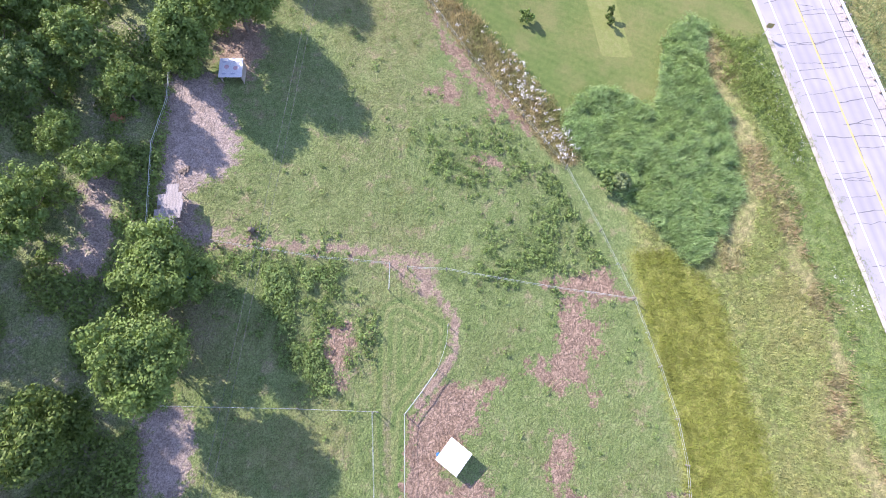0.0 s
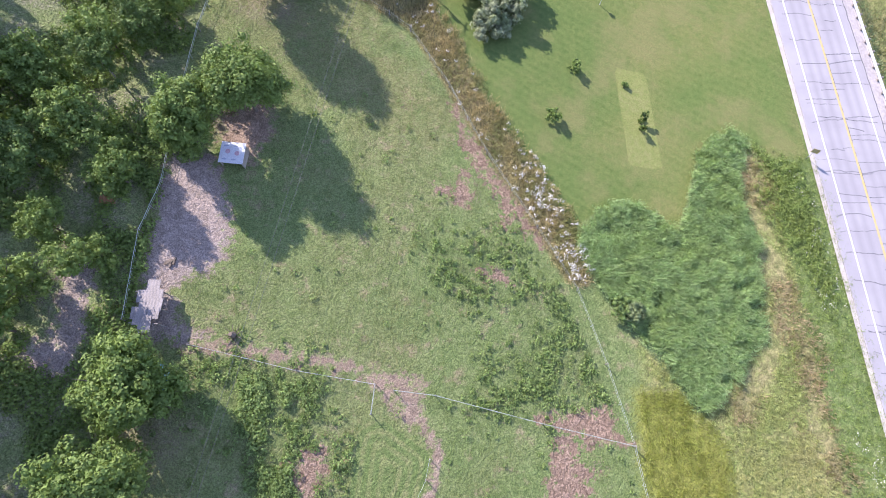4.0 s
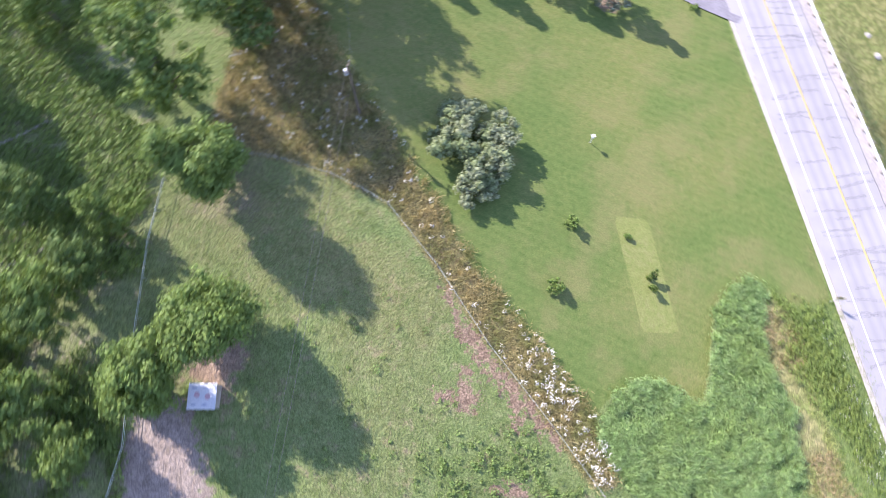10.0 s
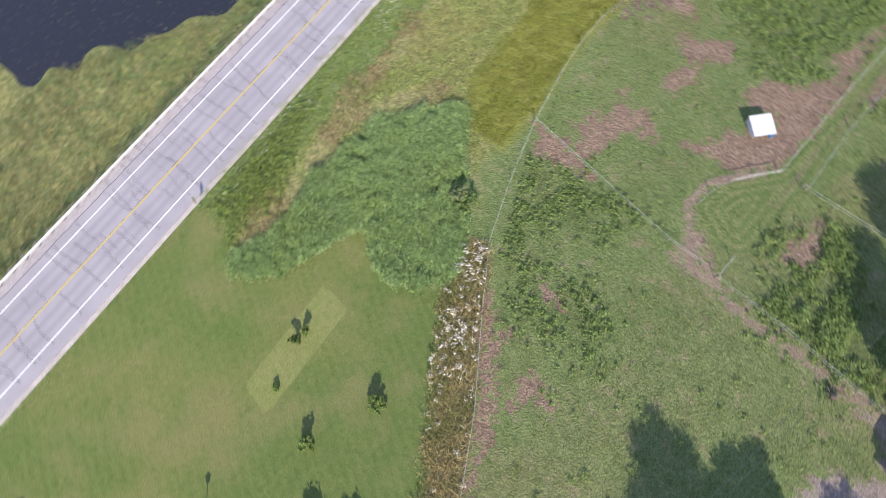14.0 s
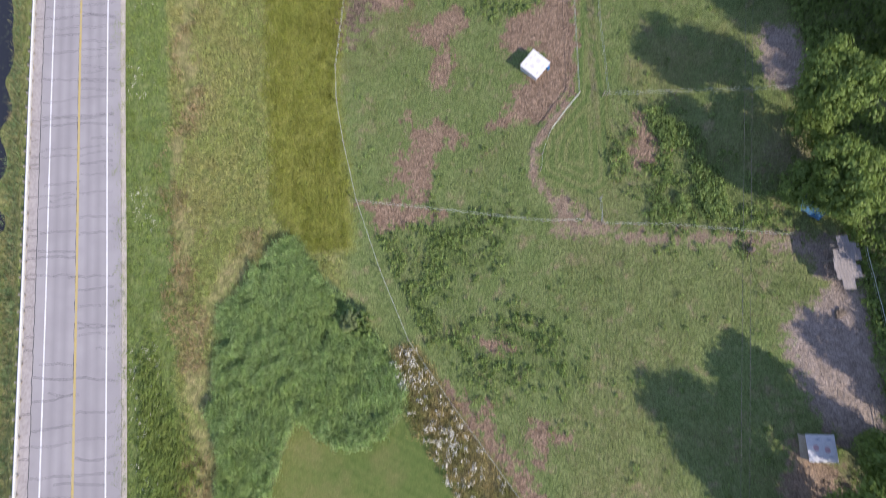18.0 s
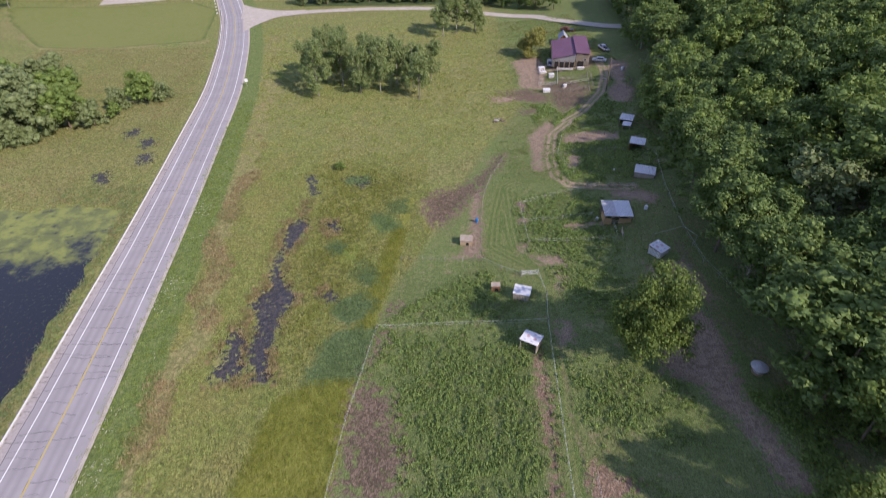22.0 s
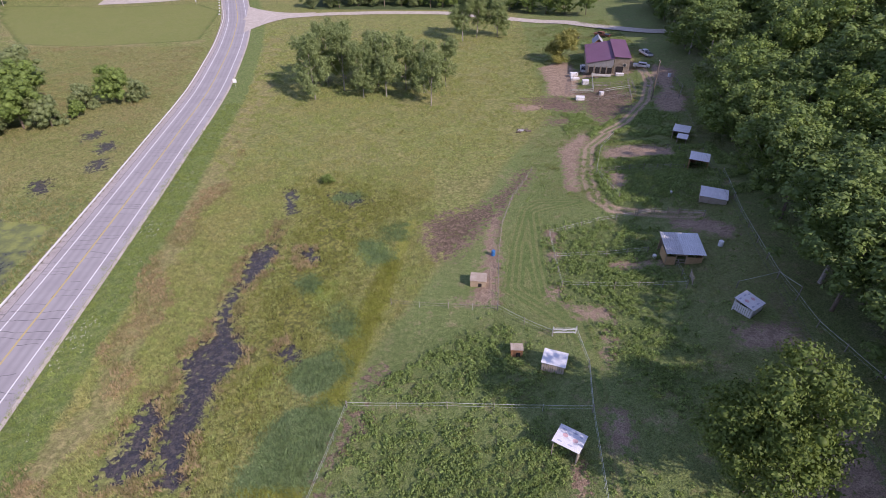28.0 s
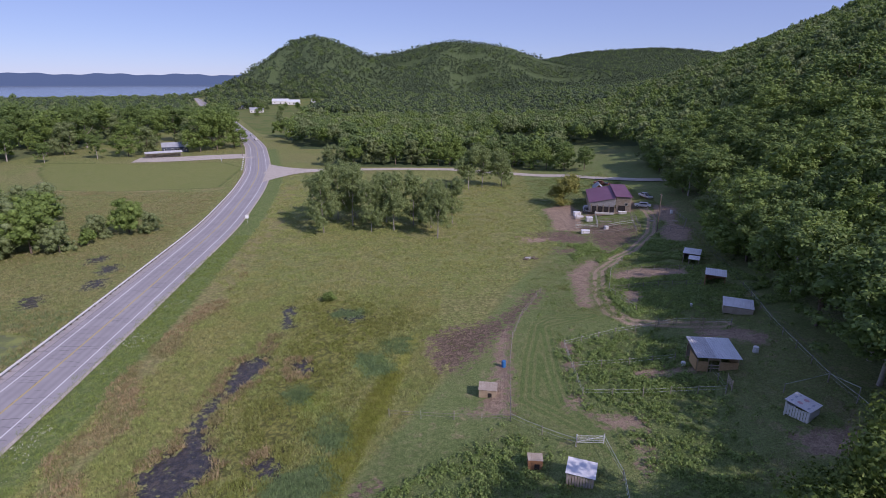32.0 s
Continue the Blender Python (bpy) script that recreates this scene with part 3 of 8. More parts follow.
TRACK_UP = [(30.2, 126.3), (35.9, 131.3), (43.9, 142.4), (48.6, 154.5), (50.2, 162.5), (50.3, 169.2)]
SIDE_ROAD = [(-86, 248), (-74, 249), (-56, 256), (-30, 259.5), (-4, 259), (20, 249), (42.5, 236), (55, 217), (64, 204), (80, 190), (110, 178)]
POND = [(-64.9, -24), (-64.9, 10), (-66.8, 25), (-68, 41.6), (-70, 61), (-71.8, 82), (-72.6, 90), (-80, 93), (-100, 92), (-125, 88), (-150, 60), (-130, -10), (-95, -48), (-78, -51), (-77, -46), (-72, -36)]
WOODFLOOR = [(30, -95), (26.8, -62), (28, -49), (28.5, -22), (29, -5), (34, 10), (37, 40), (40, 62), (47, 88), (56, 126), (62, 158), (75, 205), (320, 240), (320, -120), (60, -160)]


def axis(lo, hi, step, far_lo, far_hi, grow):
    """Grid lines: even in the middle, wider and wider apart outside it."""
    v = list(np.arange(lo, hi + step / 2, step))
    s, a = step, v[-1]
    while a < far_hi:
        s = min(s * grow, 36 if abs(a) < 2100 else 140)
        a += s
        v.append(a)
    s, a = step, v[0]
    while a > far_lo:
        s = min(s * grow, 36 if abs(a) < 2100 else 140)
        a -= s
        v.insert(0, a)
    return np.array(v)


GX, GY = axis(-74, 58, 0.75, -4200, 3600, 1.045), axis(-104, 178, 0.75, -1400, 6200, 1.04)
gx, gy = np.meshgrid(GX, GY)
fx, fy = gx.ravel(), gy.ravel()


def cover(polys, width=1.6):
    """How far a kind of cover reaches at each point of the ground: 0.5 on its edge."""
    d = np.full(fx.shape, -50.0)
    for p in polys:
        d = np.maximum(d, distance_to(p, fx, fy))
    return np.clip(0.5 + d / (2 * width), 0, 1)


def path_cover(line, half, width=0.8):
    return np.clip(0.5 + (half - line_distance(line, fx, fy)) / (2 * width), 0, 1)


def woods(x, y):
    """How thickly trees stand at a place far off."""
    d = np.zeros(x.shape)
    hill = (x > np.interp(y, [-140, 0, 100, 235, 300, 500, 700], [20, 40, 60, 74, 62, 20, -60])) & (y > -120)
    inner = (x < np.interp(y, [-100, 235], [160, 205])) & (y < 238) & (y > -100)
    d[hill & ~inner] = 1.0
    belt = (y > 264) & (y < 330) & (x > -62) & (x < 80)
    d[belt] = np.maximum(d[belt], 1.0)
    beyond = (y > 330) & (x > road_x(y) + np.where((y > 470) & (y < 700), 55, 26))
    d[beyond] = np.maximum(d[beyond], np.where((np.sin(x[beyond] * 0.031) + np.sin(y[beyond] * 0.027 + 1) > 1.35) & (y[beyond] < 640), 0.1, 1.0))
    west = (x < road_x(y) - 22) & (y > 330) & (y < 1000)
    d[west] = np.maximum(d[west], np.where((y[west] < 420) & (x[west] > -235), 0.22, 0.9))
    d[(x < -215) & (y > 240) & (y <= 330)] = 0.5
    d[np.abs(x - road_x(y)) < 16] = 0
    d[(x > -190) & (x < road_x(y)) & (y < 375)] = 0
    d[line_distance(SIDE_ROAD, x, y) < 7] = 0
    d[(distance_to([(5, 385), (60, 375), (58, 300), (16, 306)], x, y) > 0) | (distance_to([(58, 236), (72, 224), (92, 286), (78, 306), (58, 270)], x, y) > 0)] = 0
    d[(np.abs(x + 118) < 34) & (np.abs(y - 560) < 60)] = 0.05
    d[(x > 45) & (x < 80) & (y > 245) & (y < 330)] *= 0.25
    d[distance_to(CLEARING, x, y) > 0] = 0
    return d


side = fx - road_x(fy)
MASKS = {
    "lawn": np.maximum(np.maximum(cover([LAWN]), cover([FARLAWN], 3)), cover([CLEARING], 8)),
    "marsh": np.clip(0.5 + np.minimum(side - 5, -fx + np.interp(fy, [-60, -12, 2, 15, 52, 80, 112, 140, 240], [-20, -24, -25, -24, -19, -6, 6, 20, 26])) / 4, 0, 1) + np.clip(0.5 - (side + 6) / 3, 0, 1),
    "sedge": cover([SEDGES, WET]),
    "reed": np.maximum(cover([REEDS]), cover(TEAL, 1.5)),
    "gold": cover([GOLD]),
    "pink": cover(PINK, 1.5),
    "mud": cover(DARKMUD, 2.6),
    "dirt": cover(DIRT, 1.8),
    "verge": np.clip(0.5 + (3.0 - np.abs(side - 8.0)) / 2.0, 0, 1) * (fy < 330),
    "channel": cover(CHANNEL, 1.5),
    "wood": np.maximum(cover([WOODFLOOR], 3), woods(fx, fy)),
    "mown": cover(MOWN, 1.0),
}
MASKS["tan"] = np.clip(0.5 + (np.interp(fy, [20, 50], [1.5, 2.6]) - np.abs(side - np.interp(fy, [20, 50], [12.8, 13.8]) - 1.3 * np.sin(fy * 0.13) - 0.9 * np.sin(fy * 0.37 + 1))) / 4, 0, 1) * (fy < 215) * (fy > -46)
OLIVE = [(-30.1, 42.2), (-27.1, 46), (-24.8, 51.9), (-24.4, 56.1), (-20.6, 62.8), (-18.9, 74.8), (-14.8, 90.2), (-11.1, 99.9), (-22.5, 106.7), (-31.9, 109.2), (-35, 102.4), (-32.8, 87.4), (-33.9, 70.3), (-32.6, 60.3), (-32.2, 52.3), (-32.5, 45.6)]
MASKS["olive"] = cover([OLIVE], 6)
MASKS["ruts"] = np.maximum(path_cover([(9.2, 46), (7.6, 24), (5.8, 4), (5.2, -6)], 0.35, 0.5), path_cover([(33.5, 62), (31.5, 46), (33.5, 30), (36, 14), (38, 2)], 0.9, 0.6))
MASKS["bed"] = cover(GARDEN, 3.5)
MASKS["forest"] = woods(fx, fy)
MASKS["patch"] = np.maximum(cover([PATCH], 0.5), 0.75 * cover([FARLAWN], 3))
MASKS["rows"] = np.clip(np.maximum.reduce([distance_to(p, fx, fy) for p in MOWN]) / 6, 0, 1)
MASKS["track"] = np.clip(1 - np.minimum(line_distance(TRACK, fx, fy), line_distance(TRACK_UP, fx, fy)) / 4, 0, 1)
MASKS["tan"] = np.maximum(MASKS["tan"], path_cover([(-38.6, -45), (-37.6, -41.5), (-38.6, -36), (-39.4, -31), (-39.6, -26), (-37, -21), (-33.4, -16)], 1.5, 1.2))
MASKS["tan"] = np.maximum(MASKS["tan"], path_cover([(-196, 262), (-184, 246), (-152, 207.5), (-130, 203.5), (-92, 212)], 1.6, 2.0))
MASKS["ash"], MASKS["lush"], MASKS["dry"] = cover(ASH, 1.4), cover(LUSH, 2), cover(DRY, 5)
MASKS["litter"] = np.clip(0.5 + (1.7 - np.minimum.reduce([np.hypot(fx - px_, fy - py_) for px_, py_ in ((20, -61), (22, -44), (25, -12))]) / 2) / 3, 0, 1)
MASKS["dirt"] = np.maximum(MASKS["dirt"], np.clip(0.5 + (1.7 - np.minimum.reduce([np.hypot(fx - px_, fy - py_) for px_, py_ in ((-26.9, -87.7), (-19.1, -91.1), (-8.3, -92.9), (0.7, -95.3))])) / 1.4, 0, 1))
MASKS["dirt"] = np.maximum(MASKS["dirt"], np.clip(0.5 + (0.42 - line_distance([(4.4, -17), (-0.5, -13.6), (-2.2, -11), (-1.6, -8), (-0.4, -6), (2.6, -2.6)], fx, fy)) / 1.1, 0, 1))


def sampler(name):
    """The reach of a cover at any place, from the grid."""
    grid = MASKS[name].reshape(gx.shape)

    def at(x, y):
        i = np.clip(np.searchsorted(GX, x), 1, len(GX) - 1)
        j = np.clip(np.searchsorted(GY, y), 1, len(GY) - 1)
        return grid[j, i]
    return at


def mesh_of(name, verts, faces, mat):
    me = bpy.data.meshes.new(name)
    v, f = np.asarray(verts, np.float32), np.asarray(faces, np.int32)
    k = f.shape[1]
    me.vertices.add(len(v))
    me.vertices.foreach_set("co", v.ravel())
    me.loops.add(f.size)
    me.loops.foreach_set("vertex_index", f.ravel())
    me.polygons.add(len(f))
    me.polygons.foreach_set("loop_start", np.arange(0, f.size, k, dtype=np.int32))
    me.polygons.foreach_set("loop_total", np.full(len(f), k, np.int32))
    me.update(calc_edges=True)
    me.materials.append(mat)
    return me


# ---- ground ----
GROUND, nt, b = material("ground_cover", 0.95)
b.inputs["Specular IOR Level"].default_value = 0.1
big, mid, fine, grit = noise_of(nt, 0.045, 3), noise_of(nt, 0.33, 5), noise_of(nt, 1.7, 5, 0.7), noise_of(nt, 7.0, 4, 0.75)
groups = []
for g in ("cover_a", "cover_b", "cover_c", "cover_d", "cover_e", "cover_f"):
    s = nt.nodes.new("ShaderNodeSeparateColor")
    a = node(nt, "ShaderNodeAttribute", attribute_name=g)
    nt.links.new(a.outputs["Color"], s.inputs[0])
    groups += [s.outputs[0], s.outputs[1], s.outputs[2], a.outputs["Alpha"]]
reach = dict(zip(MASKS, groups))


def blend_of(a, c, e):
    """Three tones of one cover: broad patches, and tufts within them."""
    return mix(nt, ramp(nt, fine, 0.36, 0.64), mix(nt, ramp(nt, mid, 0.35, 0.65), a, c), e)


def lay(col, name, top, k=0.5, soft_edge=0.12, strong=1.0, by=None):
    wob = calc(nt, "MULTIPLY", calc(nt, "SUBTRACT", by if by is not None else fine, 0.5), k)
    wob = calc(nt, "MULTIPLY", wob, ramp(nt, reach[name], 0.0, 0.35))
    f = ramp(nt, calc(nt, "ADD", reach[name], wob), 0.5 - soft_edge, 0.5 + soft_edge)
    return mix(nt, calc(nt, "MULTIPLY", f, strong), col, top)


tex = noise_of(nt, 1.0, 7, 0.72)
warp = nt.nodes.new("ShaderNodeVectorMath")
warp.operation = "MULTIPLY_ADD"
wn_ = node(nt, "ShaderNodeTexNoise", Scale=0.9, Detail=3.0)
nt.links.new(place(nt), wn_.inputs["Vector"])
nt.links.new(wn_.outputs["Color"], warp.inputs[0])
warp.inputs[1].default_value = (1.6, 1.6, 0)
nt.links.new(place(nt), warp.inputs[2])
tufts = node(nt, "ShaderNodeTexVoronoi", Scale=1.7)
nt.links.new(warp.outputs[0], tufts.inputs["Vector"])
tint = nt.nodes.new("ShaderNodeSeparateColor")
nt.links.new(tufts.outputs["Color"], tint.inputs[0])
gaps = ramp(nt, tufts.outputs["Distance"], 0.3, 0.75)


clods = node(nt, "ShaderNodeTexVoronoi", Scale=3.6)
nt.links.new(warp.outputs[0], clods.inputs["Vector"])
clod_tint = nt.nodes.new("ShaderNodeSeparateColor")
nt.links.new(clods.outputs["Color"], clod_tint.inputs[0])
clod_gaps = ramp(nt, clods.outputs["Distance"], 0.3, 0.75)


def clodded(c, pale, deep, much=0.6):
    """Small tufts or clods of their own tone, gap shade painted dark between them."""
    c = mix(nt, calc(nt, "MULTIPLY", ramp(nt, clod_tint.outputs[0], 0.2, 1.0), 0.5), c, pale)
    return mix(nt, calc(nt, "MULTIPLY", clod_gaps, much), c, deep)


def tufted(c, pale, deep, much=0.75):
    """Separate tussocks: each with its own tone, shade between them painted as dark gaps."""
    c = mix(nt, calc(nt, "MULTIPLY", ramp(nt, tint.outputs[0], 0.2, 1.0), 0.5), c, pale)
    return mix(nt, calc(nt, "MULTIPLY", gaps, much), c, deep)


col = blend_of((0.165, 0.22, 0.078), (0.205, 0.24, 0.098), (0.128, 0.178, 0.058))
col = mix(nt, ramp(nt, big, 0.5, 0.66), col, blend_of((0.235, 0.225, 0.11), (0.18, 0.205, 0.08), (0.15, 0.175, 0.065)))
col = mix(nt, calc(nt, "MULTIPLY", ramp(nt, noise_of(nt, 0.45, 6, 0.72), 0.54, 0.66), 0.7), col, (0.33, 0.25, 0.16))
col = clodded(col, (0.22, 0.265, 0.098), (0.11, 0.145, 0.05), 0.3)
marsh = mix(nt, ramp(nt, big, 0.4, 0.62), blend_of((0.215, 0.262, 0.078), (0.27, 0.283, 0.1), (0.172, 0.222, 0.06)), blend_of((0.295, 0.28, 0.125), (0.255, 0.262, 0.098), (0.205, 0.225, 0.072)))
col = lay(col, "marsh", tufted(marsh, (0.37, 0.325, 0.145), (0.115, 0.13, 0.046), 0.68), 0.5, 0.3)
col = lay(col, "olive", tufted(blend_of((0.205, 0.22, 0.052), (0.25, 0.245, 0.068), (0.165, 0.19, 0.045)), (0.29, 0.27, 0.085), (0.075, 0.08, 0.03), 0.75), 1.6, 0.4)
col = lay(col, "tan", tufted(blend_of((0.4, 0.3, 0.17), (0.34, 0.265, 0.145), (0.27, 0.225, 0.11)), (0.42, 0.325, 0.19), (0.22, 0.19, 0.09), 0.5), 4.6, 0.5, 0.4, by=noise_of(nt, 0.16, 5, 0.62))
col = lay(col, "wood", clodded(blend_of((0.22, 0.265, 0.1), (0.33, 0.28, 0.21), (0.18, 0.23, 0.085)), (0.28, 0.31, 0.13), (0.11, 0.14, 0.055), 0.5), 0.8, 0.2)
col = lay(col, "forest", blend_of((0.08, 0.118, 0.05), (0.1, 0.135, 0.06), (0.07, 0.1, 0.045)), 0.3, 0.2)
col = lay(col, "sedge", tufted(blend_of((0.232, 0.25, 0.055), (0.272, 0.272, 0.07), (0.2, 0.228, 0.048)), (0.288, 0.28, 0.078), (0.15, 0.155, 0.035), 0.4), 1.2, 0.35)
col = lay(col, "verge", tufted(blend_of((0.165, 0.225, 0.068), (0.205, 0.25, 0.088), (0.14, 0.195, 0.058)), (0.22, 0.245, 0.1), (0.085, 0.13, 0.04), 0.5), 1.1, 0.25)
col = lay(col, "gold", blend_of((0.27, 0.2, 0.1), (0.2, 0.185, 0.08), (0.15, 0.14, 0.06)), 0.4)
col = lay(col, "reed", blend_of((0.15, 0.21, 0.085), (0.185, 0.24, 0.11), (0.11, 0.16, 0.065)), 0.15)
lawn = mix(nt, ramp(nt, big, 0.4, 0.6), blend_of((0.115, 0.162, 0.045), (0.135, 0.172, 0.05), (0.095, 0.142, 0.038)), blend_of((0.185, 0.19, 0.068), (0.165, 0.178, 0.058), (0.135, 0.163, 0.047)))
lawn = mix(nt, calc(nt, "MULTIPLY", ramp(nt, noise_of(nt, 0.13, 5, 0.65), 0.46, 0.66), 0.6), lawn, (0.205, 0.19, 0.078))
lawn = mix(nt, calc(nt, "MULTIPLY", ramp(nt, noise_of(nt, 0.6, 4, 0.7), 0.55, 0.72), 0.5), lawn, (0.085, 0.135, 0.035))
wave = node(nt, "ShaderNodeTexWave", Scale=0.3, Distortion=3.0, Detail=2.0)
wave.inputs["Detail Scale"].default_value = 0.4
turned = node(nt, "ShaderNodeMapping")
turned.inputs["Rotation"].default_value = (0, 0, radians(118))
nt.links.new(place(nt), turned.inputs["Vector"])
nt.links.new(turned.outputs[0], wave.inputs["Vector"])
lawn = mix(nt, calc(nt, "MULTIPLY", wave.outputs["Fac"], 0.14), lawn, (0.19, 0.235, 0.075))
col = lay(col, "lawn", lawn, 0.1, 0.06)
# ground of the weed beds, darkened for the shade between the plants
col = lay(col, "bed", blend_of((0.12, 0.17, 0.055), (0.165, 0.2, 0.075), (0.085, 0.125, 0.04)), 1.6, 0.45, 0.6)
col = lay(col, "dry", blend_of((0.3, 0.235, 0.115), (0.24, 0.225, 0.1), (0.19, 0.19, 0.075)), 2.4, 0.4, 0.55, by=mid)
col = lay(col, "lush", blend_of((0.2, 0.27, 0.05), (0.235, 0.29, 0.06), (0.16, 0.22, 0.045)), 1.2, 0.35, 0.8)
col = lay(col, "litter", blend_of((0.26, 0.22, 0.13), (0.2, 0.2, 0.09), (0.3, 0.235, 0.17)), 2.2, 0.35, 0.6, by=mid)
col = lay(col, "mown", blend_of((0.125, 0.185, 0.055), (0.165, 0.21, 0.072), (0.1, 0.15, 0.045)), 0.3, 0.12, 0.8)
stripe = calc(nt, "SINE", calc(nt, "MULTIPLY", reach["rows"], 6 * 6.2832 / 0.95), 0)
col = mix(nt, calc(nt, "MULTIPLY", calc(nt, "MULTIPLY", ramp(nt, stripe, -0.6, 0.9), ramp(nt, reach["rows"], 0.0, 0.05)), 0.85), col, blend_of((0.2, 0.225, 0.085), (0.23, 0.23, 0.1), (0.16, 0.195, 0.07)))
col = lay(col, "patch", blend_of((0.215, 0.235, 0.075), (0.235, 0.24, 0.09), (0.185, 0.215, 0.065)), 0.1, 0.1, 0.85)
col = lay(col, "ruts", blend_of((0.26, 0.21, 0.14), (0.2, 0.2, 0.1), (0.15, 0.16, 0.06)), 1.6, 0.15, 0.8, by=tex)
col = lay(col, "pink", clodded(mix(nt, ramp(nt, tex, 0.42, 0.6), (0.36, 0.25, 0.175), (0.255, 0.172, 0.12)), (0.4, 0.285, 0.205), (0.14, 0.095, 0.065), 0.7), 2.6, 0.1, 0.97, by=tex)
col = lay(col, "dirt", mix(nt, ramp(nt, tex, 0.4, 0.62), (0.385, 0.278, 0.21), (0.245, 0.175, 0.13)), 2.6, 0.2, 0.92, by=tex)
col = lay(col, "ash", clodded(mix(nt, ramp(nt, tex, 0.4, 0.62), (0.375, 0.305, 0.26), (0.245, 0.2, 0.165)), (0.4, 0.33, 0.28), (0.19, 0.15, 0.12), 0.3), 2.4, 0.2, 0.92, by=tex)
from_rut = calc(nt, "ABSOLUTE", calc(nt, "SUBTRACT", calc(nt, "MULTIPLY", calc(nt, "SUBTRACT", 1.0, reach["track"]), 4.0), 0.75), 0)
rut = calc(nt, "ADD", calc(nt, "SUBTRACT", 0.4, from_rut), calc(nt, "MULTIPLY", calc(nt, "SUBTRACT", tex, 0.5), 1.2))
col = mix(nt, calc(nt, "MULTIPLY", ramp(nt, rut, -0.25, 0.25), 0.9), col, mix(nt, ramp(nt, fine, 0.4, 0.6), (0.43, 0.31, 0.23), (0.33, 0.25, 0.18)))
col = lay(col, "mud", clodded(mix(nt, ramp(nt, tex, 0.42, 0.58), (0.11, 0.075, 0.06), (0.24, 0.17, 0.13)), (0.27, 0.19, 0.145), (0.06, 0.042, 0.035), 0.7), 4.6, 0.2, 0.92, by=tex)
wet = calc(nt, "ADD", reach["channel"], calc(nt, "MULTIPLY", calc(nt, "SUBTRACT", tex, 0.5), 3.2))
wet = calc(nt, "ADD", wet, calc(nt, "MULTIPLY", calc(nt, "SUBTRACT", tint.outputs[1], 0.6), 0.6))
wet = calc(nt, "MULTIPLY", ramp(nt, wet, 0.4, 0.52), ramp(nt, reach["channel"], 0.02, 0.2))
col = mix(nt, wet, col, mix(nt, ramp(nt, fine, 0.42, 0.62), (0.032, 0.03, 0.032), (0.085, 0.07, 0.058)))
col = mix(nt, calc(nt, "SUBTRACT", 0.75, calc(nt, "MULTIPLY", reach["lawn"], 0.4)), col, mix(nt, ramp(nt, grit, 0.3, 0.7), (0.45, 0.45, 0.45), (1.6, 1.6, 1.6)), "MULTIPLY")
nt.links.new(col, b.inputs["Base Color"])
nt.links.new(ramp(nt, calc(nt, "SUBTRACT", 1.0, wet), 0.0, 1.3), b.inputs["Roughness"])
nt.links.new(calc(nt, "ADD", calc(nt, "MULTIPLY", wet, 0.6), 0.1), b.inputs["Specular IOR Level"])
relief = calc(nt, "SUBTRACT", calc(nt, "ADD", fine, grit), calc(nt, "MULTIPLY", clod_gaps, 0.7))
bump(nt, b, calc(nt, "MULTIPLY", relief, calc(nt, "SUBTRACT", 1.0, calc(nt, "MULTIPLY", reach["lawn"], 0.85))), 0.5, 0.15)

nx, ny = len(GX), len(GY)
idx = np.arange(nx * ny).reshape(ny, nx)
quads = np.stack([idx[:-1, :-1], idx[:-1, 1:], idx[1:, 1:], idx[1:, :-1]], -1).reshape(-1, 4)
gz = height(fx, fy) - 0.06 * smooth(7 - np.abs(side), 0, 1.5)
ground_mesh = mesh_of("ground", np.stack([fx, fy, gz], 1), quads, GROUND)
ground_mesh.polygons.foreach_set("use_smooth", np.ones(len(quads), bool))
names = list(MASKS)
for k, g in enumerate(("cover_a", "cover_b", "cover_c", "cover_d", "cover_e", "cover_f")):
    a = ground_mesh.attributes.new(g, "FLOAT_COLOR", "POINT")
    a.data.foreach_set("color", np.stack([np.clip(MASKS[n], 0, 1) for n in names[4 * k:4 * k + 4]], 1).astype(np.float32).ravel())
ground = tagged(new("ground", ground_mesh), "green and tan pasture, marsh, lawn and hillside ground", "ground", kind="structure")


# ---- mesh helpers ----
def part(name, bm, mat, parent, label=""):
    """Links a bmesh as one mesh under a thing or under a part of it."""
    me = bpy.data.meshes.new(name)
    bm.to_mesh(me)
    bm.free()
    me.materials.append(mat)
    ob = new(name, me)
    ob.parent = parent
    if label:
        tagged(ob, label)
    return ob


def empty(name, m, label, category, group=""):
    ob = new(name)
    ob.empty_display_size = 0.3
    ob.matrix_world = m
    return tagged(ob, label, category, group)


def box(sx, sy, sz, at=(0, 0, 0), turn=(0, 0, 0), bevel=0.0, bm=None):
    """A box with its centre at a place, its edges rounded by bevel."""
    b2 = bmesh.new()
    bmesh.ops.create_cube(b2, size=1, matrix=Matrix.Diagonal((sx, sy, sz, 1)))
    if bevel:
        bmesh.ops.bevel(b2, geom=b2.edges[:], offset=bevel, segments=2, affect="EDGES", clamp_overlap=True)
    bmesh.ops.transform(b2, matrix=pose(*at, *turn), verts=b2.verts)
    return join(bm, b2)


def join(bm, extra):
    if bm is None:
        return extra
    me = bpy.data.meshes.new("join")
    extra.to_mesh(me)
    bm.from_mesh(me)
    bpy.data.meshes.remove(me)
    extra.free()
    return bm


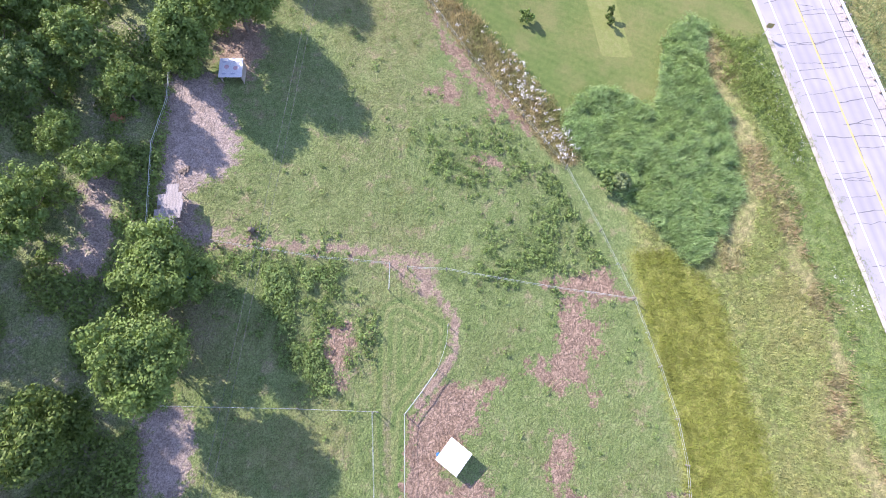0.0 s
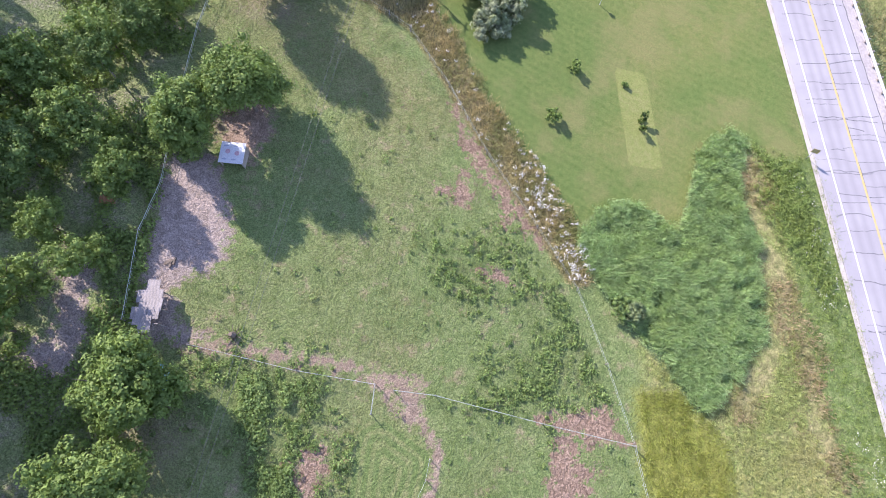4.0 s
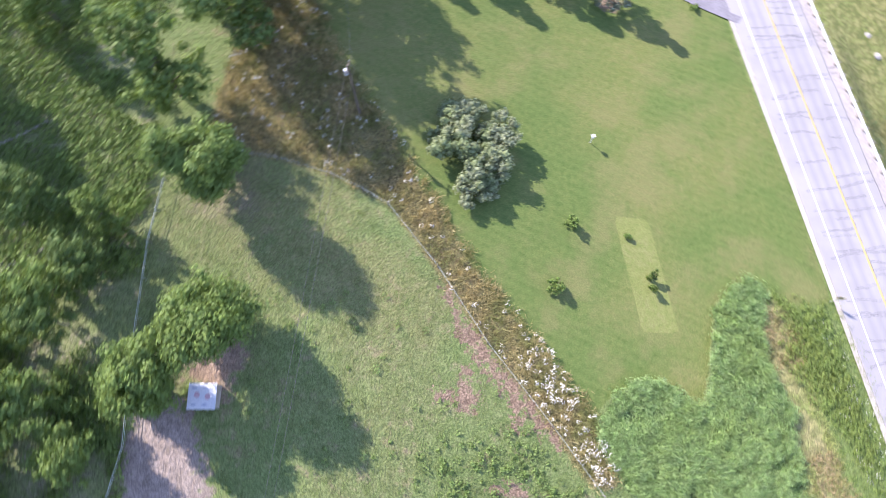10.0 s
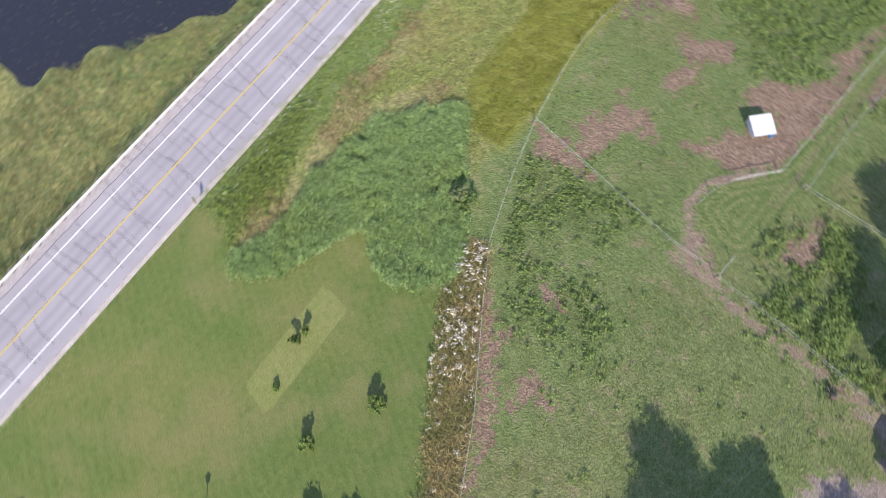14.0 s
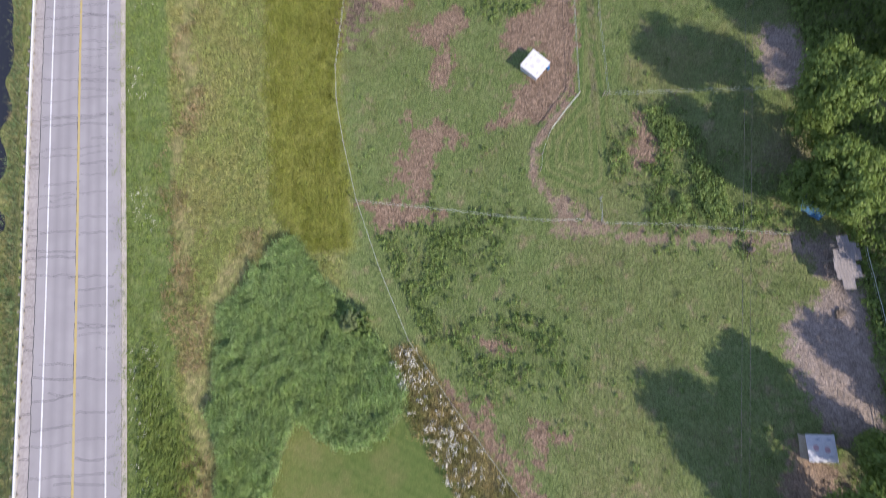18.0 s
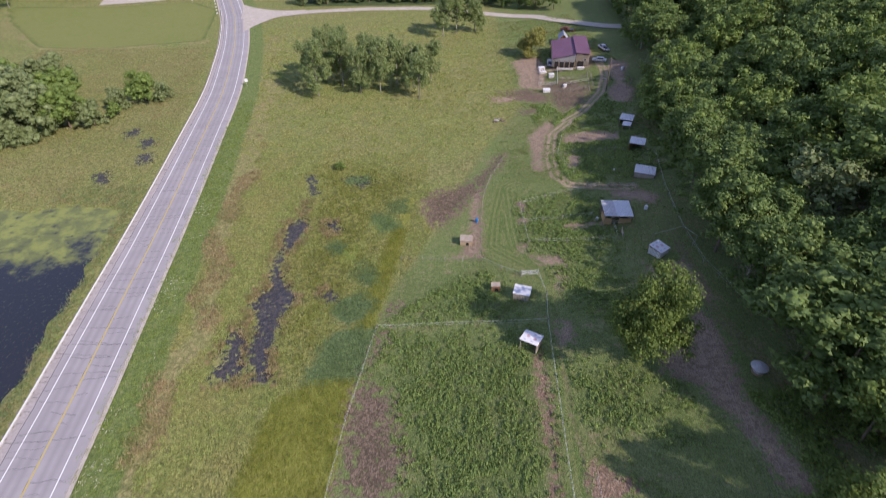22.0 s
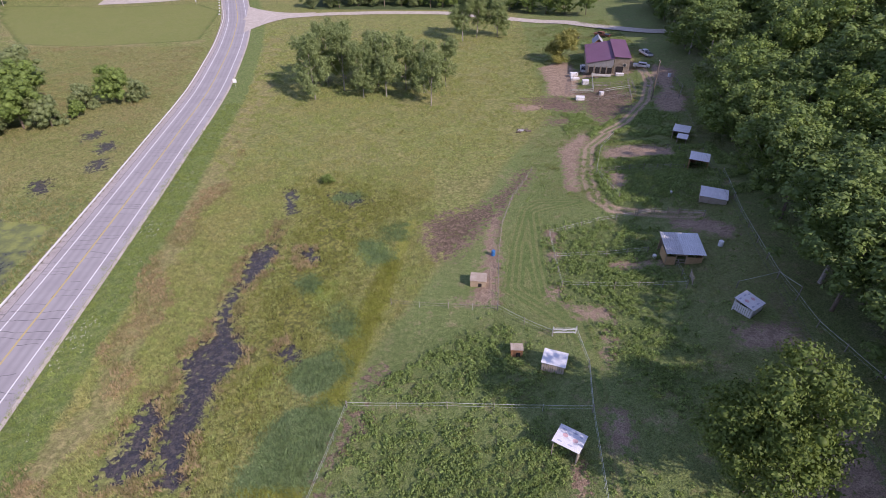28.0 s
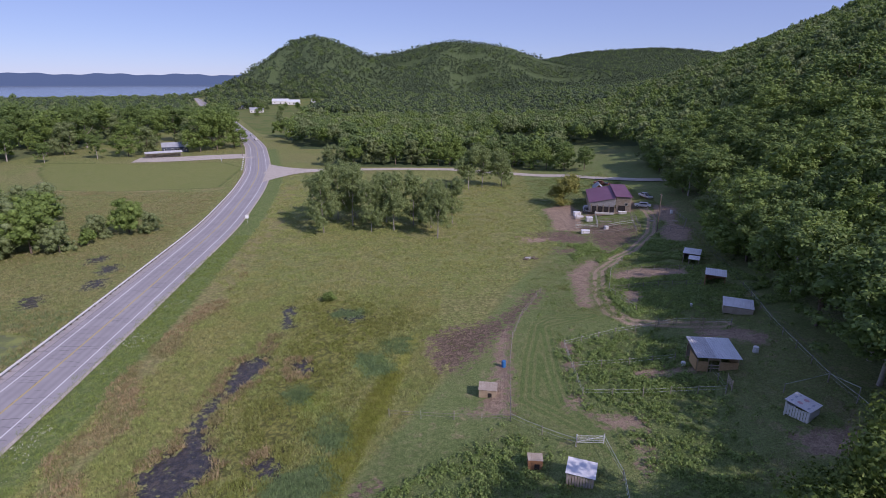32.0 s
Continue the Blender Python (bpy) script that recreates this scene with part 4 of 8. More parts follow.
def tube(a, c, r0, r1, sides=8, bm=None):
    """A round bar from a to c that tapers from r0 to r1."""
    b2 = bm or bmesh.new()
    a, c = Vector(a), Vector(c)
    q = (c - a).to_track_quat("Z", "Y").to_matrix().to_4x4()
    m = Matrix.Translation((a + c) / 2) @ q
    bmesh.ops.create_cone(b2, cap_ends=True, segments=sides, radius1=r0, radius2=max(r1, 0.001), depth=(c - a).length, matrix=m)
    return b2


def bent(points, radii, sides=7):
    """A bar along a bent line, its rings shared, so that no seam shows."""
    b2 = bmesh.new()
    rings = []
    pts = [Vector(p) for p in points]
    for k, p in enumerate(pts):
        d = (pts[min(k + 1, len(pts) - 1)] - pts[max(k - 1, 0)]).normalized()
        q = d.to_track_quat("Z", "Y").to_matrix()
        rings.append([b2.verts.new(p + q @ Vector((radii[k] * math.cos(6.2832 * s / sides), radii[k] * math.sin(6.2832 * s / sides), 0))) for s in range(sides)])
    for r, u in zip(rings[:-1], rings[1:]):
        for s in range(sides):
            b2.faces.new((r[s], r[(s + 1) % sides], u[(s + 1) % sides], u[s]))
    b2.faces.new(rings[-1])
    b2.faces.new(rings[0][::-1])
    return b2


def sheet(length, width, thick, ribs, at=(0, 0, 0), turn=(0, 0, 0), depth=0.03):
    """A roofing sheet with ribs that run across its width."""
    b2 = bmesh.new()
    n = ribs * 4
    rows = []
    for k in range(n + 1):
        x = -length / 2 + length * k / n
        z = depth if k % 4 in (1, 2) else 0
        rows.append([b2.verts.new((x, s * width / 2, z + h)) for h in (0, -thick) for s in (-1, 1)])
    for p, q in zip(rows[:-1], rows[1:]):
        b2.faces.new((p[0], q[0], q[1], p[1]))
        b2.faces.new((p[3], q[3], q[2], p[2]))
        b2.faces.new((p[1], q[1], q[3], p[3]))
        b2.faces.new((p[2], q[2], q[0], p[0]))
    b2.faces.new((rows[0][1], rows[0][3], rows[0][2], rows[0][0]))
    b2.faces.new((rows[-1][0], rows[-1][2], rows[-1][3], rows[-1][1]))
    bmesh.ops.transform(b2, matrix=pose(*at, *turn), verts=b2.verts)
    return b2


def ribbon(name, line, offsets, mat, lift, step=2.0):
    """A strip along a line on the ground; offsets: the places of its edges, to the line's right."""
    p = np.array(line, float)
    seg = np.hypot(*(p[1:] - p[:-1]).T)
    s = np.concatenate([[0], np.cumsum(seg)])
    u = np.arange(0, s[-1], step)
    x, y = np.interp(u, s, p[:, 0]), np.interp(u, s, p[:, 1])
    for _ in range(3):
        x[1:-1], y[1:-1] = (x[:-2] + 2 * x[1:-1] + x[2:]) / 4, (y[:-2] + 2 * y[1:-1] + y[2:]) / 4
    tx, ty = np.gradient(x), np.gradient(y)
    n = np.hypot(tx, ty)
    tx, ty = tx / n, ty / n
    k = len(offsets)
    v = []
    for i in range(len(x)):
        for o in offsets:
            px, py = x[i] + ty[i] * o, y[i] - tx[i] * o
            v.append((px, py, lift))
    v = np.array(v)
    zc = np.repeat(height(x, y), k)
    v[:, 2] += 0.5 * zc + 0.5 * height(v[:, 0], v[:, 1])
    f = [(i * k + j, i * k + j + 1, (i + 1) * k + j + 1, (i + 1) * k + j) for i in range(len(x) - 1) for j in range(k - 1)]
    return mesh_of(name, v, f, mat)


# ---- road ----
ROAD, nt, b = material("worn_road_concrete", 0.75)
col = mix(nt, ramp(nt, noise_of(nt, 0.25, 5), 0.35, 0.68), (0.325, 0.308, 0.31), (0.385, 0.366, 0.366))
col = mix(nt, ramp(nt, noise_of(nt, 9, 3), 0.3, 0.7), col, mix(nt, 0.5, col, (0.37, 0.345, 0.355)))
tread = node(nt, "ShaderNodeAttribute", attribute_name="tread").outputs["Fac"]
col = mix(nt, calc(nt, "MULTIPLY", tread, calc(nt, "ADD", 0.25, calc(nt, "MULTIPLY", noise_of(nt, 0.12, 4), 0.6))), col, (0.27, 0.255, 0.262))
nt.links.new(col, b.inputs["Base Color"])
bump(nt, b, noise_of(nt, 30, 2), 0.2, 0.004)
SHOULDER = two_tone("pale_shoulder", (0.36, 0.33, 0.32), (0.42, 0.385, 0.375), 0.3, 0.9, depth=0.006)

centre = [(float(road_x(y)), float(y)) for y in np.arange(-700, 900, 6.0)]


def road_height(x, y):
    return height(x, y) * 0.5 + height(road_x(y), y) * 0.5


LANES = (-4.6, -3.6, -2.9, -2.4, -1.8, -1.2, -0.7, 0, 0.7, 1.2, 1.8, 2.4, 2.9, 3.6, 4.9)
road_mesh = ribbon("road", centre, LANES, ROAD, 0.10)
worn = road_mesh.attributes.new("tread", "FLOAT", "POINT")
worn.data.foreach_set("value", np.tile([1.0 if abs(o) in (1.2, 2.4) else 0.0 for o in LANES], len(road_mesh.vertices) // len(LANES)).astype(np.float32))
tagged(new("road", road_mesh), "pale grey worn two-lane road with sealed cracks", "road", kind="structure")
tagged(new("pavement_shoulder_east", ribbon("shoulder_east", centre, (4.9, 5.05), SHOULDER, 0.10)), "pale paved road shoulder", "road shoulder", kind="structure")
tagged(new("pavement_shoulder_west", ribbon("shoulder_west", centre, (-5.7, -4.6), SHOULDER, 0.10)), "pale concrete road shoulder beside the guardrail", "road shoulder", kind="structure")
tagged(new("gravel_edge", ribbon("gravel_edge", centre, (5.05, 5.6), GRAVEL, 0.07)), "narrow gravel edge of the road", "gravel", kind="structure")
tagged(new("gravel_edge_west", ribbon("gravel_edge_west", centre, (-6.3, -5.7), GRAVEL, 0.05)), "stony gravel edge behind the guardrail", "gravel", kind="structure")
for off, mat_, n_, lab in ((-3.4, LINE, "edge_line", "white painted edge line"), (3.4, LINE, "edge_line", "white painted edge line"), (0.0, YELLOW, "centre_line", "worn yellow painted centre line")):
    w = 0.085 if mat_ is LINE else 0.13
    tagged(new(n_, ribbon(n_, centre, (off - w, off + w), mat_, 0.108)), lab, "road marking", kind="structure")

rng = np.random.default_rng(5)


def crack_mesh():
    """Sealed cracks: wandering lines across the lanes and along the joints."""
    v, f = [], []

    def strand(pts, w):
        k = len(v)
        for i, (px, py) in enumerate(pts):
            qx, qy = pts[min(i + 1, len(pts) - 1)]
            ox, oy = pts[max(i - 1, 0)]
            dx, dy = qx - ox, qy - oy
            n = math.hypot(dx, dy) or 1
            for s in (-1, 1):
                ax, ay = px - s * dy / n * w, py + s * dx / n * w
                v.append((ax, ay, float(road_height(ax, ay)) + 0.106))
        for i in range(len(pts) - 1):
            a = k + 2 * i
            f.append((a, a + 1, a + 3, a + 2))

    y = -130.0
    while y < 300:
        y += rng.uniform(0.5, 1.9) if y < 150 else rng.uniform(1.4, 3.2)
        full = rng.random()
        a, c = (-4.5, 4.4) if full < 0.22 else ((-4.5, 0.0) if full < 0.5 else ((0.2, 4.8) if full < 0.75 else tuple(sorted(rng.uniform(-4.4, 4.4, 2)))))
        if c - a < 1.2:
            c = a + 1.6
        n = max(4, int((c - a) / 0.5))
        wob = np.cumsum(rng.normal(0, 0.09, n + 1))
        tilt = rng.normal(0, 0.06)
        pts = [(float(road_x(y)) + a + (c - a) * i / n, y + wob[i] + tilt * (c - a) * i / n) for i in range(n + 1)]
        strand(pts, rng.uniform(0.02, 0.042))
        if rng.random() < 0.35:
            s = rng.uniform(-5.5, -4.7)
            strand([(float(road_x(y)) - 5.65, y), (float(road_x(y)) + s, y + 0.06), (float(road_x(y)) - 4.6, y)], 0.04)
    for off, width in ((-4.6, 0.04), (-0.13, 0.028)):
        for start in np.arange(-130, 300, 9.0):
            if off == -4.6 or rng.random() < 0.75:
                ys = np.arange(start, start + 9.3, 0.6)
                strand([(float(road_x(q)) + off + rng.normal(0, 0.03), float(q)) for q in ys], width)
    return mesh_of("road_cracks", v, f, TAR)


tagged(new("road_cracks", crack_mesh()), "dark sealed cracks wandering across the road", "road crack", kind="stuff")

# guardrail
def guardrail():
    ys = np.arange(-118, 262, 1.9)
    thing = empty("guardrail", pose(float(road_x(60)) - 5.6, 60, float(height(road_x(60) - 5.6, 60))), "pale galvanised roadside guardrail on short posts", "guardrail")
    inv = thing.matrix_world.inverted()
    prof = [(0.02, 0.42), (0.12, 0.48), (0.03, 0.57), (0.12, 0.66), (0.02, 0.74), (-0.06, 0.74), (-0.06, 0.42)]
    pts = [(float(road_x(y)) - 5.6, float(y)) for y in ys]
    for start in range(0, len(pts) - 1, 8):
        run = pts[start:start + 9]
        v = []
        for x, y in run:
            z = float(road_height(x, y)) + 0.1
            v += [inv @ Vector((x + a, y, z + h)) for a, h in prof]
        n = len(prof)
        f = [(i * n + j, i * n + (j + 1) % n, (i + 1) * n + (j + 1) % n, (i + 1) * n + j) for i in range(len(run) - 1) for j in range(n)]
        ob = new("rail", mesh_of("rail", [tuple(q) for q in v], f, RAIL))
        ob.parent = thing
    bm = box(0.34, 0.2, 0.95, (-0.08, 0, 0.3), bevel=0.015)
    me = bpy.data.meshes.new("post")
    bm.to_mesh(me)
    bm.free()
    me.materials.append(POST)
    for x, y in pts:
        ob = new("post", me)
        ob.parent = thing
        ob.location = inv @ Vector((x - 0.12, y, float(road_height(x, y)) + 0.08))


guardrail()
# side road, drives
tagged(new("side_road", ribbon("side_road", SIDE_ROAD, (-2.9, 0, 2.9), GRAVEL, 0.14)), "pale gravel side road that leaves the main road", "road", kind="structure")
def apron():
    """The flared mouth of the side road, with rounded corners."""
    b2 = bmesh.new()
    left, right = [], []
    for k in range(13):
        u = k / 12
        x = -84 + 25 * u
        spread = 3.0 + 19 * (1 - u) ** 2.6
        y = 249.5 + 7.0 * u
        left.append(b2.verts.new((x - 7 * (1 - u) ** 2, y + spread, z_at(x, y) + 0.135)))
        right.append(b2.verts.new((x + 4.6 * (1 - u) ** 2, y - spread * 1.15, z_at(x, y) + 0.135)))
    for a, c, d, e in zip(left[:-1], right[:-1], right[1:], left[1:]):
        b2.faces.new((a, c, d, e))
    me = bpy.data.meshes.new("junction_apron")
    b2.to_mesh(me)
    b2.free()
    me.materials.append(GRAVEL)
    tagged(new("junction_apron", me), "flared pale gravel mouth of the side road", "road", kind="structure")


apron()
DRIVE = [(-44.5, -85), (-40, -87.7), (-35.5, -91.1), (-30.1, -94.8), (-25.3, -99.8), (-20.9, -105), (-14, -114), (-4, -125)]
tagged(new("driveway", ribbon("driveway", DRIVE, (-2.1, 0, 2.1), ASPHALT_GREY, 0.09, 1.2)), "grey worn driveway across the lawn", "driveway", kind="structure")
tagged(new("driveway_branch", ribbon("driveway_branch", [(-31, -94), (-24.1, -95.5), (-18.6, -97.6), (-13.2, -100.1), (-6, -104)], (-1.3, 1.3), ASPHALT_GREY, 0.075, 1.2)), "grey worn branch of the driveway", "driveway", kind="structure")

# water
WATER, nt, b = material("pond_water", 0.06)
b.inputs["Base Color"].default_value = (0.012, 0.014, 0.018, 1)
b.inputs["Specular IOR Level"].default_value = 0.5
bump(nt, b, noise_of(nt, 2.2, 3), 0.12, 0.02)
weedy = ramp(nt, noise_of(nt, 1.4, 5, 0.7), 0.56, 0.66)
xyz = nt.nodes.new("ShaderNodeSeparateXYZ")
nt.links.new(place(nt), xyz.inputs[0])
north = calc(nt, "ADD", xyz.outputs[1], calc(nt, "MULTIPLY", xyz.outputs[0], -0.22))
north = calc(nt, "ADD", north, calc(nt, "MULTIPLY", calc(nt, "SUBTRACT", noise_of(nt, 0.12, 5, 0.65), 0.5), 46.0))
scum = calc(nt, "MULTIPLY", ramp(nt, north, 88.0, 98.0), ramp(nt, noise_of(nt, 0.5, 4), 0.2, 0.5))
pale = mix(nt, ramp(nt, noise_of(nt, 0.3, 5, 0.7), 0.4, 0.62), (0.24, 0.27, 0.075), (0.14, 0.165, 0.06))
nt.links.new(mix(nt, scum, mix(nt, weedy, (0.02, 0.022, 0.028), (0.05, 0.06, 0.04)), pale), b.inputs["Base Color"])
nt.links.new(calc(nt, "ADD", calc(nt, "MULTIPLY", scum, 0.75), 0.06), b.inputs["Roughness"])
LAKE, nt, b = material("lake_water", 0.25)
b.inputs["Base Color"].default_value = (0.16, 0.2, 0.24, 1)
b.inputs["Specular IOR Level"].default_value = 0.5
bump(nt, b, noise_of(nt, 0.02, 4), 0.2, 2.0)


def blob(name, outline, z, mat, rough_edge=1.2, seed=3):
    """A flat sheet inside an outline whose edge frays."""
    r = random.Random(seed)
    p = [Vector((x, y, 0)) for x, y in outline]
    pts = []
    for a, c in zip(p, p[1:] + p[:1]):
        n = max(2, int((c - a).length / 1.5))
        for k in range(n):
            q = a.lerp(c, k / n)
            pts.append((q.x + r.uniform(-1, 1) * rough_edge, q.y + r.uniform(-1, 1) * rough_edge, z))
    b2 = bmesh.new()
    face = b2.faces.new([b2.verts.new(q) for q in pts])
    if face.normal.z < 0 or face.calc_area() and False:
        face.normal_flip()
    bmesh.ops.triangulate(b2, faces=b2.faces[:])
    bmesh.ops.recalc_face_normals(b2, faces=b2.faces[:])
    me = bpy.data.meshes.new(name)
    b2.to_mesh(me)
    b2.free()
    me.materials.append(mat)
    return new(name, me)


ridge = bmesh.new()
# the haze before the far bluffs is put in as an even blue glow
HAZE, nt, b = material("bluff_haze_glow", 1.0)
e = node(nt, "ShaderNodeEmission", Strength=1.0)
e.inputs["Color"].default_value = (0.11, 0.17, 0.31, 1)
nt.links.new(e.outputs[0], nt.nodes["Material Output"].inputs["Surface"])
prev = None
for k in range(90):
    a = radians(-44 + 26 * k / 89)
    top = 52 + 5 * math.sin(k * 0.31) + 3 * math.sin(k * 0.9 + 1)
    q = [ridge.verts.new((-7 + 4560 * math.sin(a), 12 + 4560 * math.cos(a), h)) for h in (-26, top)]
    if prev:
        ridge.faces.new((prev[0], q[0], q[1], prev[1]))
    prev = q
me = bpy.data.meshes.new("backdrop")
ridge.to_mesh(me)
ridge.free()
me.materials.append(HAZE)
tagged(new("backdrop_bluffs", me), "glowing haze-blue bluffs on the far shore of the lake", "backdrop", kind="structure")
tagged(blob("pond", [(-63.2, -56), (-63.2, 20), (-67, 62), (-69.5, 97), (-156, 97), (-156, -56)], -2.15, WATER, 0.1), "dark still pond water under green duckweed", "water", kind="structure")
lake = bmesh.new()
lake.faces.new([lake.verts.new(q) for q in ((-4200, 500, -25.2), (300, 500, -25.2), (300, 6200, -25.2), (-4200, 6200, -25.2))])
me = bpy.data.meshes.new("lake")
lake.to_mesh(me)
lake.free()
me.materials.append(LAKE)
tagged(new("lake", me), "wide pale blue lake below distant bluffs", "water", kind="structure")


# ---- plants ----
def quad_mesh(name, v, mat):
    n = len(v) // 3
    return mesh_of(name, v, np.arange(3 * n, dtype=np.int32).reshape(-1, 3), mat)


def blades(points, count, tall, wide, lean, rng, spread=0.25, comb=None):
    """Tufts of upright tapered blades at the given places."""
    p = np.repeat(points, count, axis=0)
    n = len(p)
    az = rng.uniform(0, 2 * np.pi, n)
    p = p + np.stack([rng.normal(0, spread, n), rng.normal(0, spread, n), np.zeros(n)], 1)
    L = tall * rng.uniform(0.6, 1.15, n)
    k = lean * rng.uniform(0.3, 1.3, n)
    d = np.stack([np.cos(az) * k, np.sin(az) * k, np.ones(n)], 1)
    if comb is not None:
        d[:, 0] += comb[0]
        d[:, 1] += comb[1]
    d = d / np.linalg.norm(d, axis=1)[:, None] * L[:, None]
    w = np.stack([-np.sin(az), np.cos(az), np.zeros(n)], 1) * (wide * rng.uniform(0.6, 1.3, n))[:, None]
    v = np.stack([p - w * 1.25, p + w * 1.25, p + d], 1)
    return v.reshape(-1, 3)


def leaves(points, count, radius, size, rng, flat=0.5, squash=0.6):
    """Leaf sprays scattered round the given places."""
    p = np.repeat(points, count, axis=0)
    n = len(p)
    o = rng.normal(0, 1, (n, 3))
    o /= np.linalg.norm(o, axis=1)[:, None]
    o *= (rng.uniform(0.15, 1, n) ** 0.5)[:, None] * (np.repeat(radius, count) if np.ndim(radius) else radius)[:, None] if np.ndim(radius) else (rng.uniform(0.15, 1, n) ** 0.5)[:, None] * radius
    o[:, 2] *= squash
    nrm = rng.normal(0, 1, (n, 3)) * (1 - flat) * 0.8 + o / (np.linalg.norm(o, axis=1)[:, None] + 1e-6) * 1.1 + np.array([0, 0, flat])
    nrm /= np.linalg.norm(nrm, axis=1)[:, None]
    a = np.cross(nrm, rng.normal(0, 1, (n, 3)))
    a /= np.linalg.norm(a, axis=1)[:, None]
    c = np.cross(nrm, a)
    s = (size * rng.uniform(0.6, 1.4, n))[:, None]
    p = p + o
    v = np.stack([p - a * s, p + a * s * 0.8 - c * s * 0.3, p + a * s * 0.1 + c * s], 1)
    return v.reshape(-1, 3)


def scatter(rng, count, x0, x1, y0, y1, density):
    x, y = rng.uniform(x0, x1, count), rng.uniform(y0, y1, count)
    keep = rng.random(count) < density(x, y)
    x, y = x[keep], y[keep]
    return np.stack([x, y, height(x, y)], 1)


ico = bmesh.new()
bmesh.ops.create_icosphere(ico, subdivisions=1, radius=1)
BODY_V, BODY_F = np.array([v.co[:] for v in ico.verts]), np.array([[v.index for v in f.verts] for f in ico.faces])
ico.free()


def crown_mesh(name, mat, seed, tall, radius, clumps, per, leaf, low=0.28, lobes=5, flat=0.4, core=0.78):
    """A crown: clumps of leaves on several lobes, with gaps between them."""
    r = np.random.default_rng(seed)
    lob = [np.array([0, 0, tall * 0.66])]
    for k in range(lobes):
        a = 2 * np.pi * (k + r.uniform(-0.3, 0.3)) / lobes
        lob.append(np.array([math.cos(a) * radius * r.uniform(0.35, 0.62), math.sin(a) * radius * r.uniform(0.35, 0.62), tall * r.uniform(low + 0.12, 0.78)]))
    pts, rad = [], []
    for k in range(clumps):
        c = lob[k % len(lob)]
        o = r.normal(0, 1, 3)
        o /= np.linalg.norm(o)
        reachv = radius * 0.55 * r.uniform(0.5, 1.05)
        q = c + o * np.array([reachv, reachv, reachv * 0.85 * tall / (radius * 2.6)])
        q[2] = min(max(q[2], tall * low * r.uniform(0.8, 1.3)), tall * 0.98)
        pts.append(q)
        rad.append(radius * r.uniform(0.14, 0.25))
    pts, rad = np.array(pts), np.array(rad)
    v = leaves(pts, per, rad * 1.25, leaf, r, flat, 0.85)
    # a ragged body of twigs and leaves inside each clump
    dirs = BODY_V[None] * r.uniform(0.7, 1.12, (len(pts), len(BODY_V), 1))
    body = (pts[:, None] + dirs * rad[:, None, None] * core * np.array([1, 1, 0.85])).reshape(-1, 3)
    faces = (BODY_F[None] + len(BODY_V) * np.arange(len(pts))[:, None, None]).reshape(-1, 3)
    me = mesh_of(name, np.concatenate([body, v]), np.concatenate([faces, len(body) + np.arange(len(v)).reshape(-1, 3)]), mat)
    me.polygons.foreach_set("use_smooth", np.ones(len(me.polygons), bool))
    return me


def trunk_mesh(seed, tall, girth, mat, limbs=5, radius=3.5, low=0.28, lean=0.03):
    r = random.Random(seed)
    top = Vector((r.uniform(-lean, lean) * tall, r.uniform(-lean, lean) * tall, tall * 0.8))
    line = [Vector((0, 0, -0.4)), Vector((0, 0, 0.15))] + [top * k + Vector((r.uniform(-0.1, 0.1), r.uniform(-0.1, 0.1), 0)) for k in (0.3, 0.6, 1.0)]
    bm = bent(line, [girth * 1.35, girth * 1.05, girth * 0.85, girth * 0.55, girth * 0.15], 8)
    for k in range(limbs):
        a = 6.2832 * (k + r.uniform(-0.3, 0.3)) / limbs
        h = tall * r.uniform(low * 0.8, 0.55)
        p = top * (h / top.z)
        e = p + Vector((math.cos(a) * radius * 0.65, math.sin(a) * radius * 0.65, tall * r.uniform(0.12, 0.26)))
        m = p.lerp(e, 0.5) + Vector((0, 0, -0.04 * tall))
        join(bm, bent([p, m, e], [girth * 0.42, girth * 0.28, girth * 0.06], 6))
    me = bpy.data.meshes.new("trunk")
    bm.to_mesh(me)
    bm.free()
    me.materials.append(mat)
    return me


def tree(kind, seed, tall, radius, mat, bark, clumps, per, leaf, low=0.28, girth=0.22, lobes=5, label="", group="", category="tree", core=0.78):
    thing = new(kind)
    tagged(thing, label, category, group)
    a = new("trunk", trunk_mesh(seed, tall, girth, bark, radius=radius, low=low))
    c = new("crown", crown_mesh("crown", mat, seed, tall, radius, clumps, per, leaf, low, lobes, core=core))
    a.parent = c.parent = thing
    return thing


def put(thing, x, y, turn=0.0, size=1.0, sink=0.1, wide=1.0):
    thing.matrix_world = pose(x, y, z_at(x, y) - sink, 0, 0, turn) @ Matrix.Diagonal((size * wide, size * wide, size, 1))
    return thing


def put_copy(thing, x, y, turn, size, wide=1.0):
    ob = copy_thing(thing, Matrix.Identity(4))
    return put(ob, x, y, turn, size, 0.1, wide)


